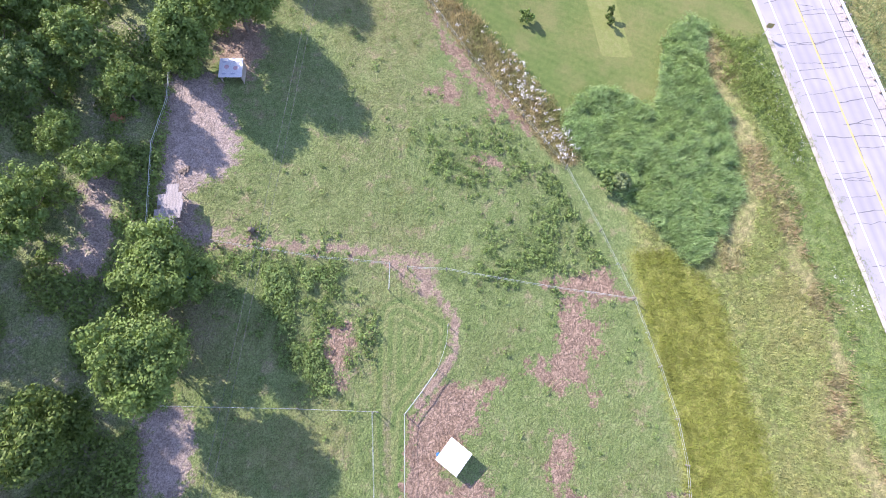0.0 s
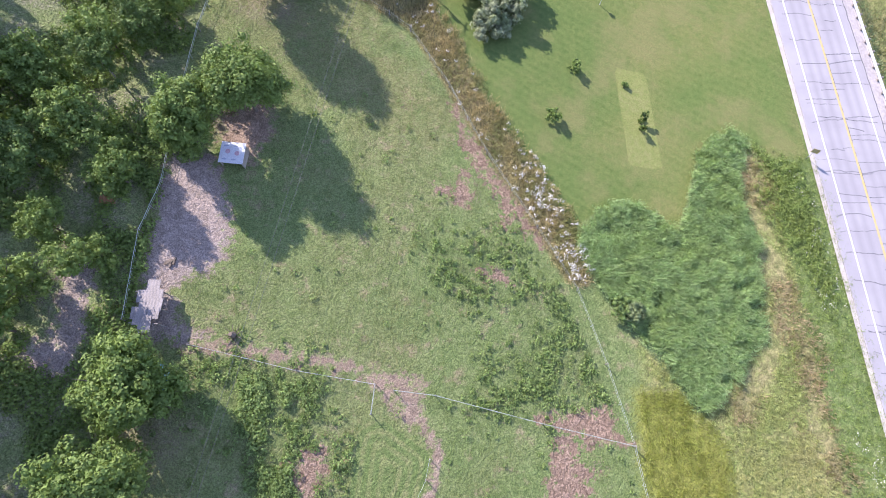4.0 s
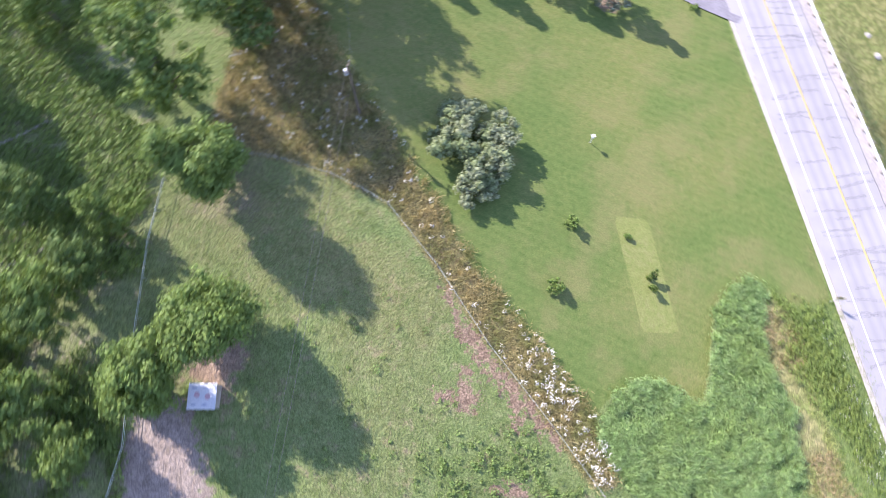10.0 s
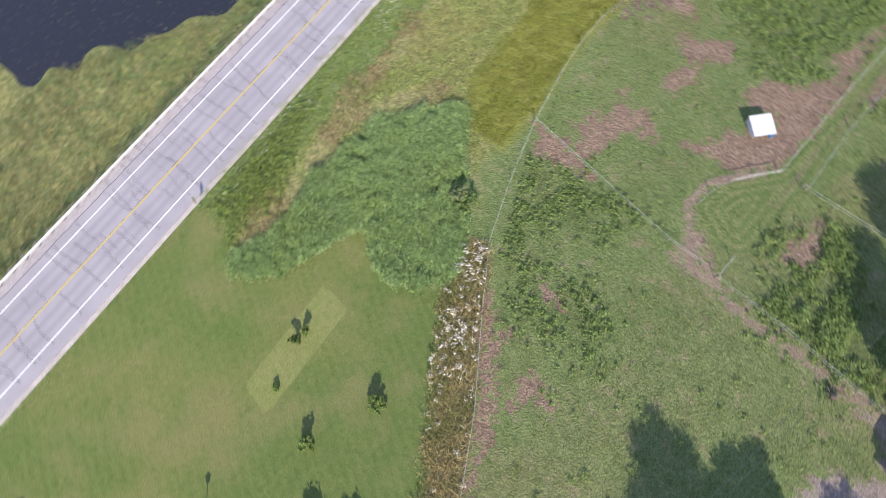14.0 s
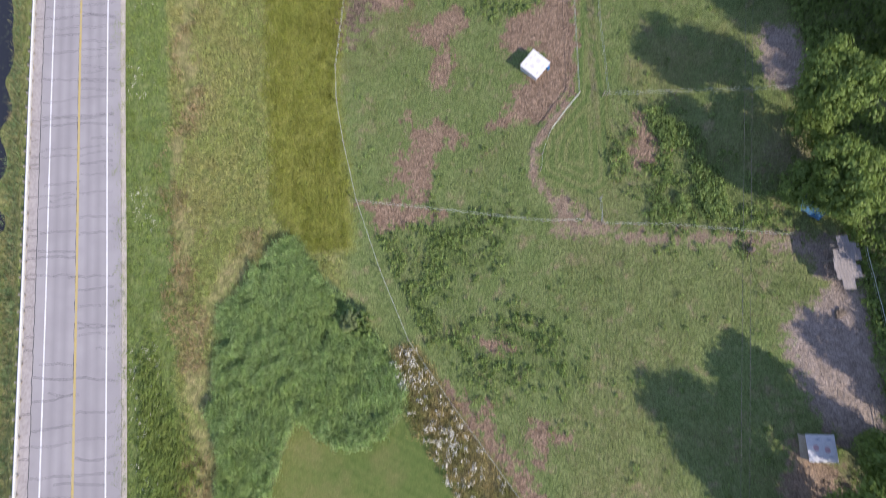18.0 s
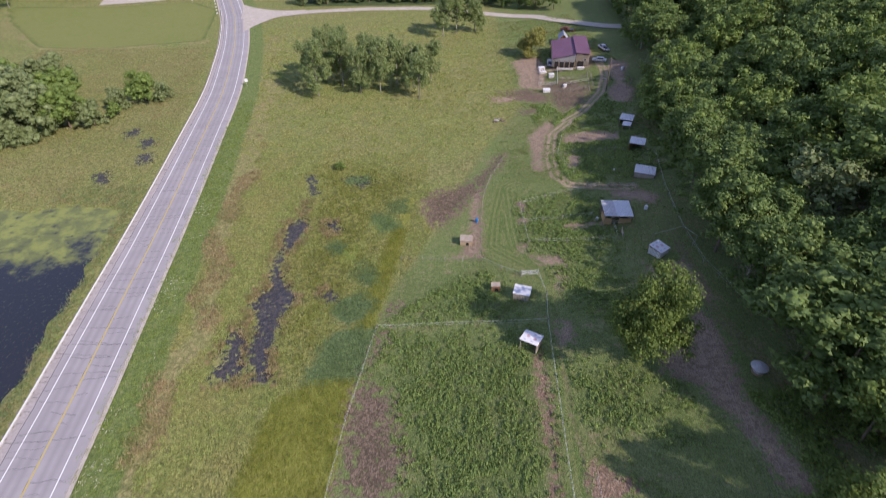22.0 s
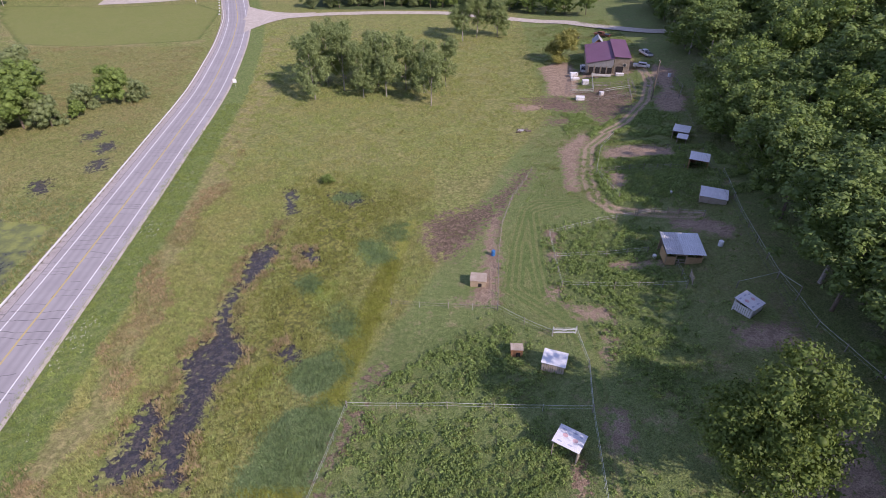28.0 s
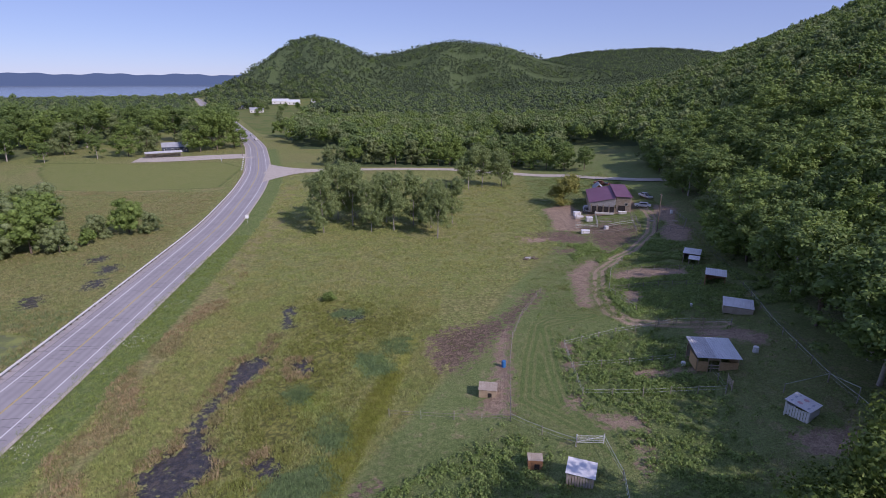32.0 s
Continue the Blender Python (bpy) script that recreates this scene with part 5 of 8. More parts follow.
# ---- trees that stand apart ----
rnd = random.Random(11)
BIG = [
    (24.6, -15.8, 10.5, 3.8, LEAF, 21), (24.8, -7.4, 12, 3.9, LEAF, 22), (33, -2.5, 10.5, 3.6, LEAF_LIME, 23),
    (19.3, -45.8, 11.5, 4.2, LEAF, 24), (24.4, -41.2, 9.5, 3.4, LEAF, 25), (19.5, -61, 12.5, 3.8, LEAF, 26),
    (18.4, 37.6, 19.5, 5.3, LEAF_LIME, 27), (25.8, 11.2, 12.5, 3.6, LEAF_LIME, 28), (33.5, 12, 12.5, 3.5, LEAF_LIME, 29),
]
for x, y, tall, rad, mat_, seed in BIG:
    if tall > 5:
        put(tree("broadleaf_tree", seed, tall, rad, mat_, BARK, 250, 110, 0.155, 0.1, 0.2, 11, "tall leafy broadleaf tree with a lobed crown", "trees beside the pasture", core=0.4), x, y, rnd.uniform(0, 360))

# silver-green shrub clump and saplings on the lawn
for k, (x, y, s) in enumerate(((-5.6, -70, 2.7), (-4.4, -66.2, 2.9), (-9.6, -67.2, 2.5), (-8.2, -63.8, 3.0), (-6.6, -60.8, 2.6))):
    put(tree("lawn_shrub", 40 + k, 3.6, s, LEAF_SHRUB, BARK, 70, 60, 0.17, 0.1, 0.09, 5, "large rounded silver-green shrub on the mown lawn", "shrub clump on the lawn", "shrub"), x, y, rnd.uniform(0, 360))
for k, (x, y, tall, r, mat_) in enumerate(((-25.6, -50, 2.0, 0.55, LEAF_LIME), (-25.4, -48.6, 1.8, 0.5, LEAF_LIME), (-17.4, -56.6, 2.0, 0.8, LEAF), (-14.4, -49.4, 2.4, 1.05, LEAF), (-23.7, -54.8, 1.0, 0.4, LEAF), (-38, -86, 1.0, 0.6, LEAF), (-21.4, -26.5, 2.2, 1.7, LEAF_DARK))):
    put(tree("sapling", 60 + k, tall, r, mat_, BARK, 40, 44, 0.075, 0.06, 0.035, 5, "small young leafy sapling standing in the grass", "saplings on the lawn", "sapling"), x, y, rnd.uniform(0, 360))


def conifer(seed, tall, r):
    thing = tagged(new("pine_tree"), "grey-green pine tree with brown lower needles", "tree", "pines along the driveway")
    g = np.random.default_rng(seed)
    pts = []
    for k in range(120):
        h = g.uniform(0.08, 0.97)
        a = g.uniform(0, 2 * np.pi)
        q = r * (1.05 - h) * g.uniform(0.45, 1.0)
        pts.append((math.cos(a) * q, math.sin(a) * q, h * tall))
    c = new("crown", quad_mesh("crown", leaves(np.array(pts), 55, 0.55, 0.17, g, 0.2, 0.6), LEAF_CONIFER))
    t = new("trunk", trunk_mesh(seed, tall, 0.16, BARK, 3, 0.6))
    c.parent = t.parent = thing
    return thing


for k, (x, y) in enumerate(((-27.2, -87.4), (-19.4, -90.8), (-8.6, -92.6), (0.4, -95))):
    put(conifer(80 + k, 8.6, 3.1), x, y)

# willows in the marsh, the trees by the side road, and west of the road
WILLOW = [tree("marsh_willow", 90 + k, 18.8, 4.2, LEAF_WILLOW, BARK_PALE, 140, 84, 0.18, 0.1, 0.17, 6, "grey-green willow tree in the tall meadow", "willows in the meadow", core=0.45) for k in range(3)]
spots = [(-39.6, 152.5, 1.0), (-33, 160, 1.05), (-43, 163, 0.95), (-27, 154, 0.85), (-21, 155, 0.95), (-24, 164, 1.0), (-16, 160, 0.9), (-9, 148, 0.85), (-11, 158, 0.95), (-34, 170, 0.95), (-5, 163, 0.8), (-27, 172, 0.9), (-38.5, 167, 1.0)]
for k, (x, y, s) in enumerate(spots):
    put(WILLOW[k], x, y, rnd.uniform(0, 360), s) if k < 3 else put_copy(WILLOW[k % 3], x, y, rnd.uniform(0, 360), s, rnd.uniform(0.85, 1.1))
for x, y, s in ((1.7, 213, 0.95), (7, 218, 1.0), (14.5, 219, 0.95)):
    put_copy(WILLOW[int(x) % 3], x, y, rnd.uniform(0, 360), s, 1.15)
BUSHY = [tree("marsh_tree", 95 + k, 11, 5.6, LEAF_GREY if k else LEAF, BARK, 130, 70, 0.2, 0.04, 0.2, 8, "dense grey-green tree with foliage down to the marsh", "trees in the marsh west of the road") for k in range(2)]
for k, (x, y, s) in enumerate(((-104, 133, 1.0), (-111, 128, 1.05), (-91, 151, 0.75), (-118, 138, 1.15), (-112, 145, 1.0), (-98, 134, 0.6), (-125, 129, 1.1), (-96, 146, 0.5), (-128, 150, 1.1), (-86, 152, 0.45), (-120, 120, 0.9), (-122, 160, 0.9), (-135, 140, 1.1), (-130, 118, 0.9), (-95, 140, 0.35), (-114, 122, 0.6))):
    put(BUSHY[k], x, y, rnd.uniform(0, 360), s * 1.2) if k < 2 else put_copy(BUSHY[k % 2], x, y, rnd.uniform(0, 360), s * 1.2, rnd.uniform(0.95, 1.15))
put_copy(BUSHY[1], -22.5, -26.1, 40, 0.19, 1.2)
put_copy(BUSHY[0], -28.5, 105.6, 80, 0.2, 1.3)
put(tree("olive_tree", 99, 10.5, 4.9, LEAF_GOLD, BARK, 170, 84, 0.17, 0.08, 0.2, 7, "olive-gold leafy tree beside the barn", "", "tree", core=0.45), 31, 184, 20)

# ---- the woods ----
KINDS = [
    tree("wood_tree", 110, 20, 5.6, LEAF_DARK, BARK, 90, 62, 0.28, 0.1, 0.22, 9, "tall deep green broadleaf tree of the hillside wood", "hillside wood", core=0.55),
    tree("wood_tree", 111, 18, 5.8, LEAF, BARK, 90, 62, 0.28, 0.1, 0.22, 9, "broad mid-green tree of the hillside wood", "hillside wood", core=0.55),
    tree("wood_tree", 112, 16, 5.2, LEAF, BARK, 90, 62, 0.27, 0.1, 0.2, 8, "rounded mid-green leafy tree of the hillside wood", "hillside wood", core=0.55),
    tree("wood_tree", 113, 21, 5.8, LEAF_DARK, BARK_PALE, 90, 62, 0.28, 0.12, 0.24, 9, "tall deep green tree with a pale trunk", "hillside wood", core=0.55),
    tree("wood_tree", 114, 15.5, 5.0, LEAF_GREY, BARK, 90, 62, 0.27, 0.1, 0.2, 8, "grey-green leafy tree of the hillside wood", "hillside wood", core=0.55),
]
placed = []


def free(x, y, gap):
    for px, py, pg in placed:
        if (px - x) ** 2 + (py - y) ** 2 < ((gap + pg) / 2) ** 2:
            return False
    placed.append((x, y, gap))
    return True


def wood_edge(y):
    """Where the trunks begin on the hillside."""
    ys = [-140, -95, -62, -40, -20, 0, 27, 42, 60, 72, 84, 100, 116, 143, 160, 183, 210, 240]
    return float(np.interp(y, ys, [8, 24, 31, 33, 34, 36, 34.2, 34.8, 36.8, 40, 43.5, 46.5, 50, 58.5, 63, 66, 71, 75]))


used = [0] * 5
count, tries = 0, 0
row = [(42, 24), (45, 29), (40, 18), (47, 21), (44, 12), (39.5, 30)] + [(wood_edge(y) + rnd.uniform(0.5, 3.5), y) for y in np.arange(22, 236, 5.2)] + [(wood_edge(y) + rnd.uniform(6, 9), y) for y in np.arange(20, 236, 6.5)]
deep = []
while count < 360 and tries < 9000:
    tries += 1
    edge_row = bool(row)
    if row:
        x, y = row.pop()
        gap = 4.5
    else:
        y = rnd.uniform(-100, 235)
        x = wood_edge(y) + 3 + rnd.random() ** 1.4 * (115 if y > 25 else 42)
        gap = 7.2 if y > 25 else 12.5
    if y < 15 and x > 80:
        continue
    if y < 6 and y > -20 and x < 44:
        continue
    if not free(x, y, gap):
        continue
    k = rnd.choices(range(5), (4, 4, 2, 3, 1) if y > 25 else (1, 3, 4, 1, 2))[0]
    s = rnd.uniform(0.8, 1.1) * (0.62 if y < -20 and x < wood_edge(y) + 14 else (0.6 if edge_row and 37 < y < 125 else (1.0 if edge_row and y < 37 else (0.8 if edge_row else 1.0))))
    low = 37 < y < 125 and x - wood_edge(y) < 13
    if low:
        s = rnd.uniform(0.72, 0.86)
    if x - wood_edge(y) > 42 and y > 25 and used[k]:
        deep.append((k, x, y, rnd.uniform(0, 360), s, rnd.uniform(1.15, 1.4)))
    elif used[k] == 0:
        put(KINDS[k], x, y, rnd.uniform(0, 360), s)
    else:
        put_copy(KINDS[k], x, y, rnd.uniform(0, 360), s, (rnd.uniform(1.2, 1.4) if low else rnd.uniform(1.15, 1.4)) if y > 25 else rnd.uniform(0.9, 1.1))
    used[k] += 1
    count += 1



def grove(spots, label):
    """Trees deep in the wood, joined by their kind."""
    for k in range(5):
        bodies = [q for q in spots if q[0] == k]
        if not bodies:
            continue
        for ch in KINDS[k].children:
            me = ch.data
            v = np.empty(len(me.vertices) * 3, np.float32)
            me.vertices.foreach_get("co", v)
            v = np.c_[v.reshape(-1, 3), np.ones(len(me.vertices))]
            me.calc_loop_triangles()
            f = np.empty(len(me.loop_triangles) * 3, np.int32)
            me.loop_triangles.foreach_get("vertices", f)
            f = f.reshape(-1, 3)
            if ch.name.startswith("crown"):
                f = np.concatenate([f[:1800], f[1800::5]])  # few loose leaves show so deep in the wood
            vs, fs = [], []
            for n, (_, x, y, a, s, w) in enumerate(bodies):
                m = np.array(pose(x, y, z_at(x, y) - 0.1, 0, 0, a) @ Matrix.Diagonal((s * w, s * w, s, 1)))
                vs.append((v @ m.T)[:, :3])
                fs.append(f + n * len(v))
            out = mesh_of("grove", np.concatenate(vs), np.concatenate(fs), me.materials[0])
            out.polygons.foreach_set("use_smooth", np.ones(len(out.polygons), bool))
            tagged(new("hillside_grove", out), label, "wood", kind="stuff")


for x, y, s in ((-214, 640, 0.7), (-183, 610, 0.6), (-246, 716, 0.8), (-158, 520, 0.5), (-172, 566, 0.6), (-255, 766, 0.8), (-226, 700, 0.6), (-200, 690, 0.5), (-165, 700, 0.9), (-186, 690, 0.6), (-137, 474, 0.35), (-204, 596, 0.5)):
    put_copy(KINDS[rnd.choice((0, 1, 3, 4))], x, y, rnd.uniform(0, 360), s, 1.2)
grove(deep, "close-set broadleaf trees deep in the hillside wood")
# trees round the lot and the far lawn, and along the side road
for x, y, s in ((-220, 304, 1.0), (-214, 316, 1.0), (-234, 352, 1.1), (-226, 372, 1.1), (-182, 286, 0.5), (-172, 296, 0.85), (-166, 304, 0.8), (-180, 340, 0.95), (-143, 316, 1.05), (-136, 322, 1.0), (-151, 352, 1.1), (-140, 340, 1.1), (-258, 335, 1.1), (-220, 276, 0.85), (-230, 284, 0.9), (-199, 272, 0.4), (-194, 348, 1.0), (-181, 366, 1.0), (-242, 320, 1.1), (-269, 336, 1.1), (-160, 340, 0.9), (-208, 300, 0.9), (-246, 296, 1.0), (-205, 345, 1.0), (-165, 360, 1.0), (-150, 372, 1.0), (-131, 334, 0.9), (-215, 330, 1.0), (-258, 300, 1.0), (-245, 278, 0.9), (-232, 268, 0.8), (-250, 262, 0.9)):
    k = rnd.choice((0, 1, 1, 3, 4))
    put_copy(KINDS[k], x, y, rnd.uniform(0, 360), s * 1.35, 1.15)
for x in np.arange(-62, 14, 6.3):
    put_copy(KINDS[rnd.choice((0, 1, 2, 4))], x + rnd.uniform(-1.5, 1.5), 270 + rnd.uniform(-2, 4) + max(0, x + 10) * 0.35, rnd.uniform(0, 360), rnd.uniform(0.6, 0.8), 1.2)
for x, y, s in ((17, 270, 0.62), (24, 264, 0.66), (31, 259, 0.62), (38, 254, 0.66), (45, 249, 0.62), (52, 243, 0.6), (34, 266, 0.7), (46, 257, 0.7), (26, 272, 0.6)):
    put_copy(KINDS[rnd.choice((0, 1, 2))], x, y, rnd.uniform(0, 360), s, 1.25)

# far woods: patches of close-set crowns, laid side by side over the hills
g = np.random.default_rng(17)
OCTA_V = np.array([(1, 0, 0), (0, 1, 0), (-1, 0, 0), (0, -1, 0), (0, 0, 1), (0, 0, -1)], float)
OCTA_F = np.array([(0, 1, 4), (1, 2, 4), (2, 3, 4), (3, 0, 4), (1, 0, 5), (2, 1, 5), (3, 2, 5), (0, 3, 5)])


def wood_patch(seed, side_, gap, tall, radius, clumps, per, leaf, mats, weights, fine):
    """One square of wood: its crowns stand on a loose grid, each of its own kind and height."""
    r = np.random.default_rng(seed)
    bv, bf = (BODY_V, BODY_F) if fine else (OCTA_V, OCTA_F)
    n = max(1, int(round(side_ / gap)))
    vs, fs, kinds, base = [], [], [], 0
    for a in range(n):
        for c in range(n):
            kind = r.choice(len(mats), p=weights)
            h, w = tall * r.uniform(0.72, 1.2), radius * r.uniform(0.8, 1.2)
            x, y = [((k + 0.5) / n - 0.5) * side_ + r.uniform(-0.28, 0.28) * gap for k in (a, c)]
            lob = np.array([(0, 0, 0.66 * h)] + [(math.cos(t) * w * r.uniform(0.3, 0.6), math.sin(t) * w * r.uniform(0.3, 0.6), h * r.uniform(0.35, 0.78)) for t in np.arange(5) * 1.2566 + r.uniform(0, 6)])
            o = r.normal(0, 1, (clumps, 3))
            o /= np.linalg.norm(o, axis=1)[:, None]
            o[:, 2] = np.abs(o[:, 2]) * np.where(r.random(clumps) < 0.75, 1, -1)
            pts = lob[np.arange(clumps) % 6] + o * w * 0.5 * r.uniform(0.5, 1.05, (clumps, 1))
            pts[:, 2] = np.clip(pts[:, 2], 0.15 * h, 0.98 * h)
            rad = w * r.uniform(0.17, 0.3, clumps) * (1.0 if fine else 1.25)
            body = (pts[:, None] + bv[None] * r.uniform(0.65, 1.15, (clumps, len(bv), 1)) * rad[:, None, None] * (0.6 if fine else 0.85)).reshape(-1, 3)
            face = (bf[None] + len(bv) * np.arange(clumps)[:, None, None]).reshape(-1, 3)
            spray = leaves(pts, per, rad * 1.25, leaf, r, 0.4, 0.85)
            v = np.concatenate([body, spray]) + np.array([x, y, 0])
            f = np.concatenate([face, len(body) + np.arange(len(spray)).reshape(-1, 3)])
            vs.append(v)
            fs.append(f + base)
            kinds.append(np.full(len(f), kind, np.int32))
            base += len(v)
    me = mesh_of("wood_patch", np.concatenate(vs), np.concatenate(fs), mats[0])
    for m in mats[1:]:
        me.materials.append(m)
    me.polygons.foreach_set("material_index", np.concatenate(kinds))
    me.polygons.foreach_set("use_smooth", np.ones(len(me.polygons), bool))
    return me


def spread(patches, side_, x0, x1, y0, y1):
    """Lays patches over the wooded land that can be overlooked from above the pasture."""
    x, y = [q.ravel() for q in np.meshgrid(np.arange(x0, x1, side_), np.arange(y0, y1, side_))]
    keep = np.abs(x + 7) < 0.95 * (y - 12) + 60
    thick = sum(woods(x + a * side_, y + c * side_) for a in (-0.36, 0, 0.36) for c in (-0.36, 0, 0.36))
    keep &= (thick > 4.5) & (g.random(len(x)) < woods(x, y) * 1.02)
    x, y = x[keep], y[keep]
    top, hidden = height(x, y) + 16, np.zeros(len(x), bool)
    for t in np.linspace(0.1, 0.96, 44):  # land that rises before it hides it
        hidden |= height(-7 + (x + 7) * t, 12 + (y - 12) * t) > 62 + (top - 62) * t
    x, y = x[~hidden], y[~hidden]
    e = side_ / 2
    mid, w_, e_, s_, n_ = height(x, y), height(x - e, y), height(x + e, y), height(x, y - e), height(x, y + e)
    wood = tagged(new("distant_wood"), "dense green wood of many broadleaf trees on the hills", "wood", kind="stuff")
    for k in range(len(x)):
        n = Vector((w_[k] - e_[k], s_[k] - n_[k], side_)).normalized()
        z = min(mid[k], 0.25 * (w_[k] + e_[k] + s_[k] + n_[k])) - max(0.3, (side_ - 16) * 0.14)
        ob = new("wood_patch", patches[int(g.integers(len(patches)))])
        ob.parent = wood
        ob.matrix_basis = Matrix.Translation((x[k], y[k], z)) @ Vector((0, 0, 1)).rotation_difference(n).to_matrix().to_4x4() @ pose(0, 0, 0, 0, 0, 90 * int(g.integers(4)))


NEAR_MIX = (LEAF_MID, LEAF, LEAF_GREY, LEAF_LIME)
spread([wood_patch(300 + k, 16, 8, 14.5, 5.0, 38, 20, 0.4, NEAR_MIX, (0.6, 0.12, 0.2, 0.08), True) for k in range(4)], 16, -420, 330, 150, 480)
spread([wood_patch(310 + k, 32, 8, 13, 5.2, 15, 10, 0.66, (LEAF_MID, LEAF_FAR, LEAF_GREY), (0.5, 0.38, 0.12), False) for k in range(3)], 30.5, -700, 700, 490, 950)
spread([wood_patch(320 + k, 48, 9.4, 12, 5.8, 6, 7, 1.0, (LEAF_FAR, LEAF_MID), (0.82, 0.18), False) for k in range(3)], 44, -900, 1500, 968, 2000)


# ---- grasses, reeds and weeds ----
M = {n: sampler(n) for n in MASKS}
g = np.random.default_rng(23)


def bare(x, y):
    return np.maximum.reduce([M["dirt"](x, y), M["mud"](x, y), M["pink"](x, y), M["channel"](x, y)])


def on_pasture(x, y):
    east = x < np.interp(y, [-65, -20, 0, 60, 110], [26, 27, 28, 38, 46])
    west = x > np.interp(y, [-62, -52, -35, -12, 0, 15, 52, 66, 80, 112], [8, -1, -12, -21.5, -23.6, -22.8, -17.4, 0, 3, 14])
    return east & west


def lattice(x, y, seed):
    """Smooth random values between 0 and 1 on a unit lattice."""
    i, j = np.floor(x), np.floor(y)
    u, v = x - i, y - j
    u, v = u * u * (3 - 2 * u), v * v * (3 - 2 * v)

    def at(a, c):
        h = np.sin(a * 127.1 + c * 311.7 + seed * 74.7) * 43758.5453
        return h - np.floor(h)
    return (at(i, j) * (1 - u) + at(i + 1, j) * u) * (1 - v) + (at(i, j + 1) * (1 - u) + at(i + 1, j + 1) * u) * v


def clumpy(x, y, s, seed=0.0):
    """Broad soft patches between 0 and 1."""
    return np.clip(0.5 + 1.15 * (0.62 * lattice(x * s * 0.42, y * s * 0.42, seed) + 0.38 * lattice(x * s * 1.05, y * s * 1.05, seed + 9) - 0.5), 0, 1)


def stuff(name, v, mat, label, category):
    return tagged(new(name, quad_mesh(name, v, mat)), label, category, kind="stuff")


def swept(p, count, tall, wide, g):
    """Reeds laid over by the wind, patch by patch another way."""
    a = 2.4 + 3.2 * (clumpy(p[:, 0], p[:, 1], 0.55, 3) - 0.5) + 3.4 * (clumpy(p[:, 0], p[:, 1], 1.5, 1) - 0.5)
    k = 0.25 + 0.75 * clumpy(p[:, 0], p[:, 1], 0.9, 5)
    comb = np.repeat(np.stack([np.cos(a) * k, np.sin(a) * k], 1), count, axis=0).T
    tall = tall * np.repeat(0.75 + 0.5 * clumpy(p[:, 0], p[:, 1], 0.8, 7), count)
    return blades(p, count, tall, wide, 1.0, g, 0.3, comb)


garden = lambda x, y: np.clip(0.5 + np.maximum.reduce([distance_to(p, x, y) for p in GARDEN]) / 8, 0, 1)
p = scatter(g, 90000, -25, 40, -64, 112, lambda x, y: on_pasture(x, y) * (bare(x, y) < 0.42) * np.where(M["mown"](x, y) < 0.5, 1, 0.12) * (0.25 + 0.6 * clumpy(x, y, 0.35)))
stuff("pasture_grass", blades(p, 13, 0.2, 0.017, 1.1, g, 0.34), PASTURE, "short mixed green pasture grass", "grass")
def plants(p, g, mat, name, label, per=20, size=0.115, high=0.6):
    """Bushy weeds: each plant a low dome of leaves, taller in the middle of its clump."""
    r = g.uniform(0.2, 0.48, len(p))
    n = np.repeat(np.arange(len(p)), per)
    a, q = g.uniform(0, 2 * np.pi, len(n)), np.sqrt(g.random(len(n)))
    o = np.stack([np.cos(a) * q * r[n], np.sin(a) * q * r[n], (high * r[n] / 0.48) * (1.05 - q * q) * g.uniform(0.55, 1.0, len(n))], 1)
    stuff(name, leaves(p[n] + o, 1, 0.05, size, g, 0.75, 0.6), mat, label, "weeds")


p = scatter(g, 80000, -25, 42, -50, 114, lambda x, y: on_pasture(x, y) * np.clip(0.5 + np.maximum.reduce([distance_to(q, x, y) for q in GARDEN]) / 7, 0.02, 1) * (bare(x, y) < 0.5) * (M["mown"](x, y) < 0.6) * (0.15 + 0.85 * (clumpy(x, y, 1.6, 2) > 0.45)))
plants(p, g, WEED, "leafy_weeds", "dense broad-leaved green weeds of the pasture")
p = scatter(g, 14000, -25, 12, -60, 45, lambda x, y: (M["pink"](x, y) > 0.35) * 0.8)
stuff("dry_grass", blades(p, 10, 0.16, 0.02, 1.5, g, 0.32), STRAW, "trampled dry pinkish grass", "dry grass")
p = scatter(g, 26000, -40, -16, -50, -15, lambda x, y: M["reed"](x, y) > 0.5)
lumps = lattice(p[:, 0] * 0.95, p[:, 1] * 0.95, 4) * 0.6 + lattice(p[:, 0] * 2.1, p[:, 1] * 2.1, 6) * 0.4
p, lumps = p[lumps > 0.3], lumps[lumps > 0.3]
stuff("reed_bed", swept(p + np.array([0, 0, 1]) * (1.7 * (lumps - 0.28))[:, None], 15, 0.55, 0.032, g), REED, "tall blue-green reed bed bent by the wind", "reeds")
PATCHES = ((-23, 52, 5.0, 9), (-20.5, 66, 2.2, 3.2), (-14.5, 88, 2.6, 3.2), (-26, 74, 2, 2), (-24, 100, 3, 2))
p = scatter(g, 30000, -33, -9, 36, 106, lambda x, y: np.maximum(np.maximum.reduce([bell(x, y, *q) for q in PATCHES[1:]]), np.clip(0.5 + np.maximum.reduce([distance_to(q, x, y) for q in TEAL]) / 4, 0, 1)) * (0.4 + 0.9 * clumpy(x, y, 0.8, 2)) - 0.12)
stuff("reed_patches", swept(p, 13, 0.45, 0.03, g), REED_DULL, "patches of blue-green reeds in the marsh", "reeds")
p = scatter(g, 14000, -19, 22, -88, -27, lambda x, y: M["gold"](x, y) > 0.45)
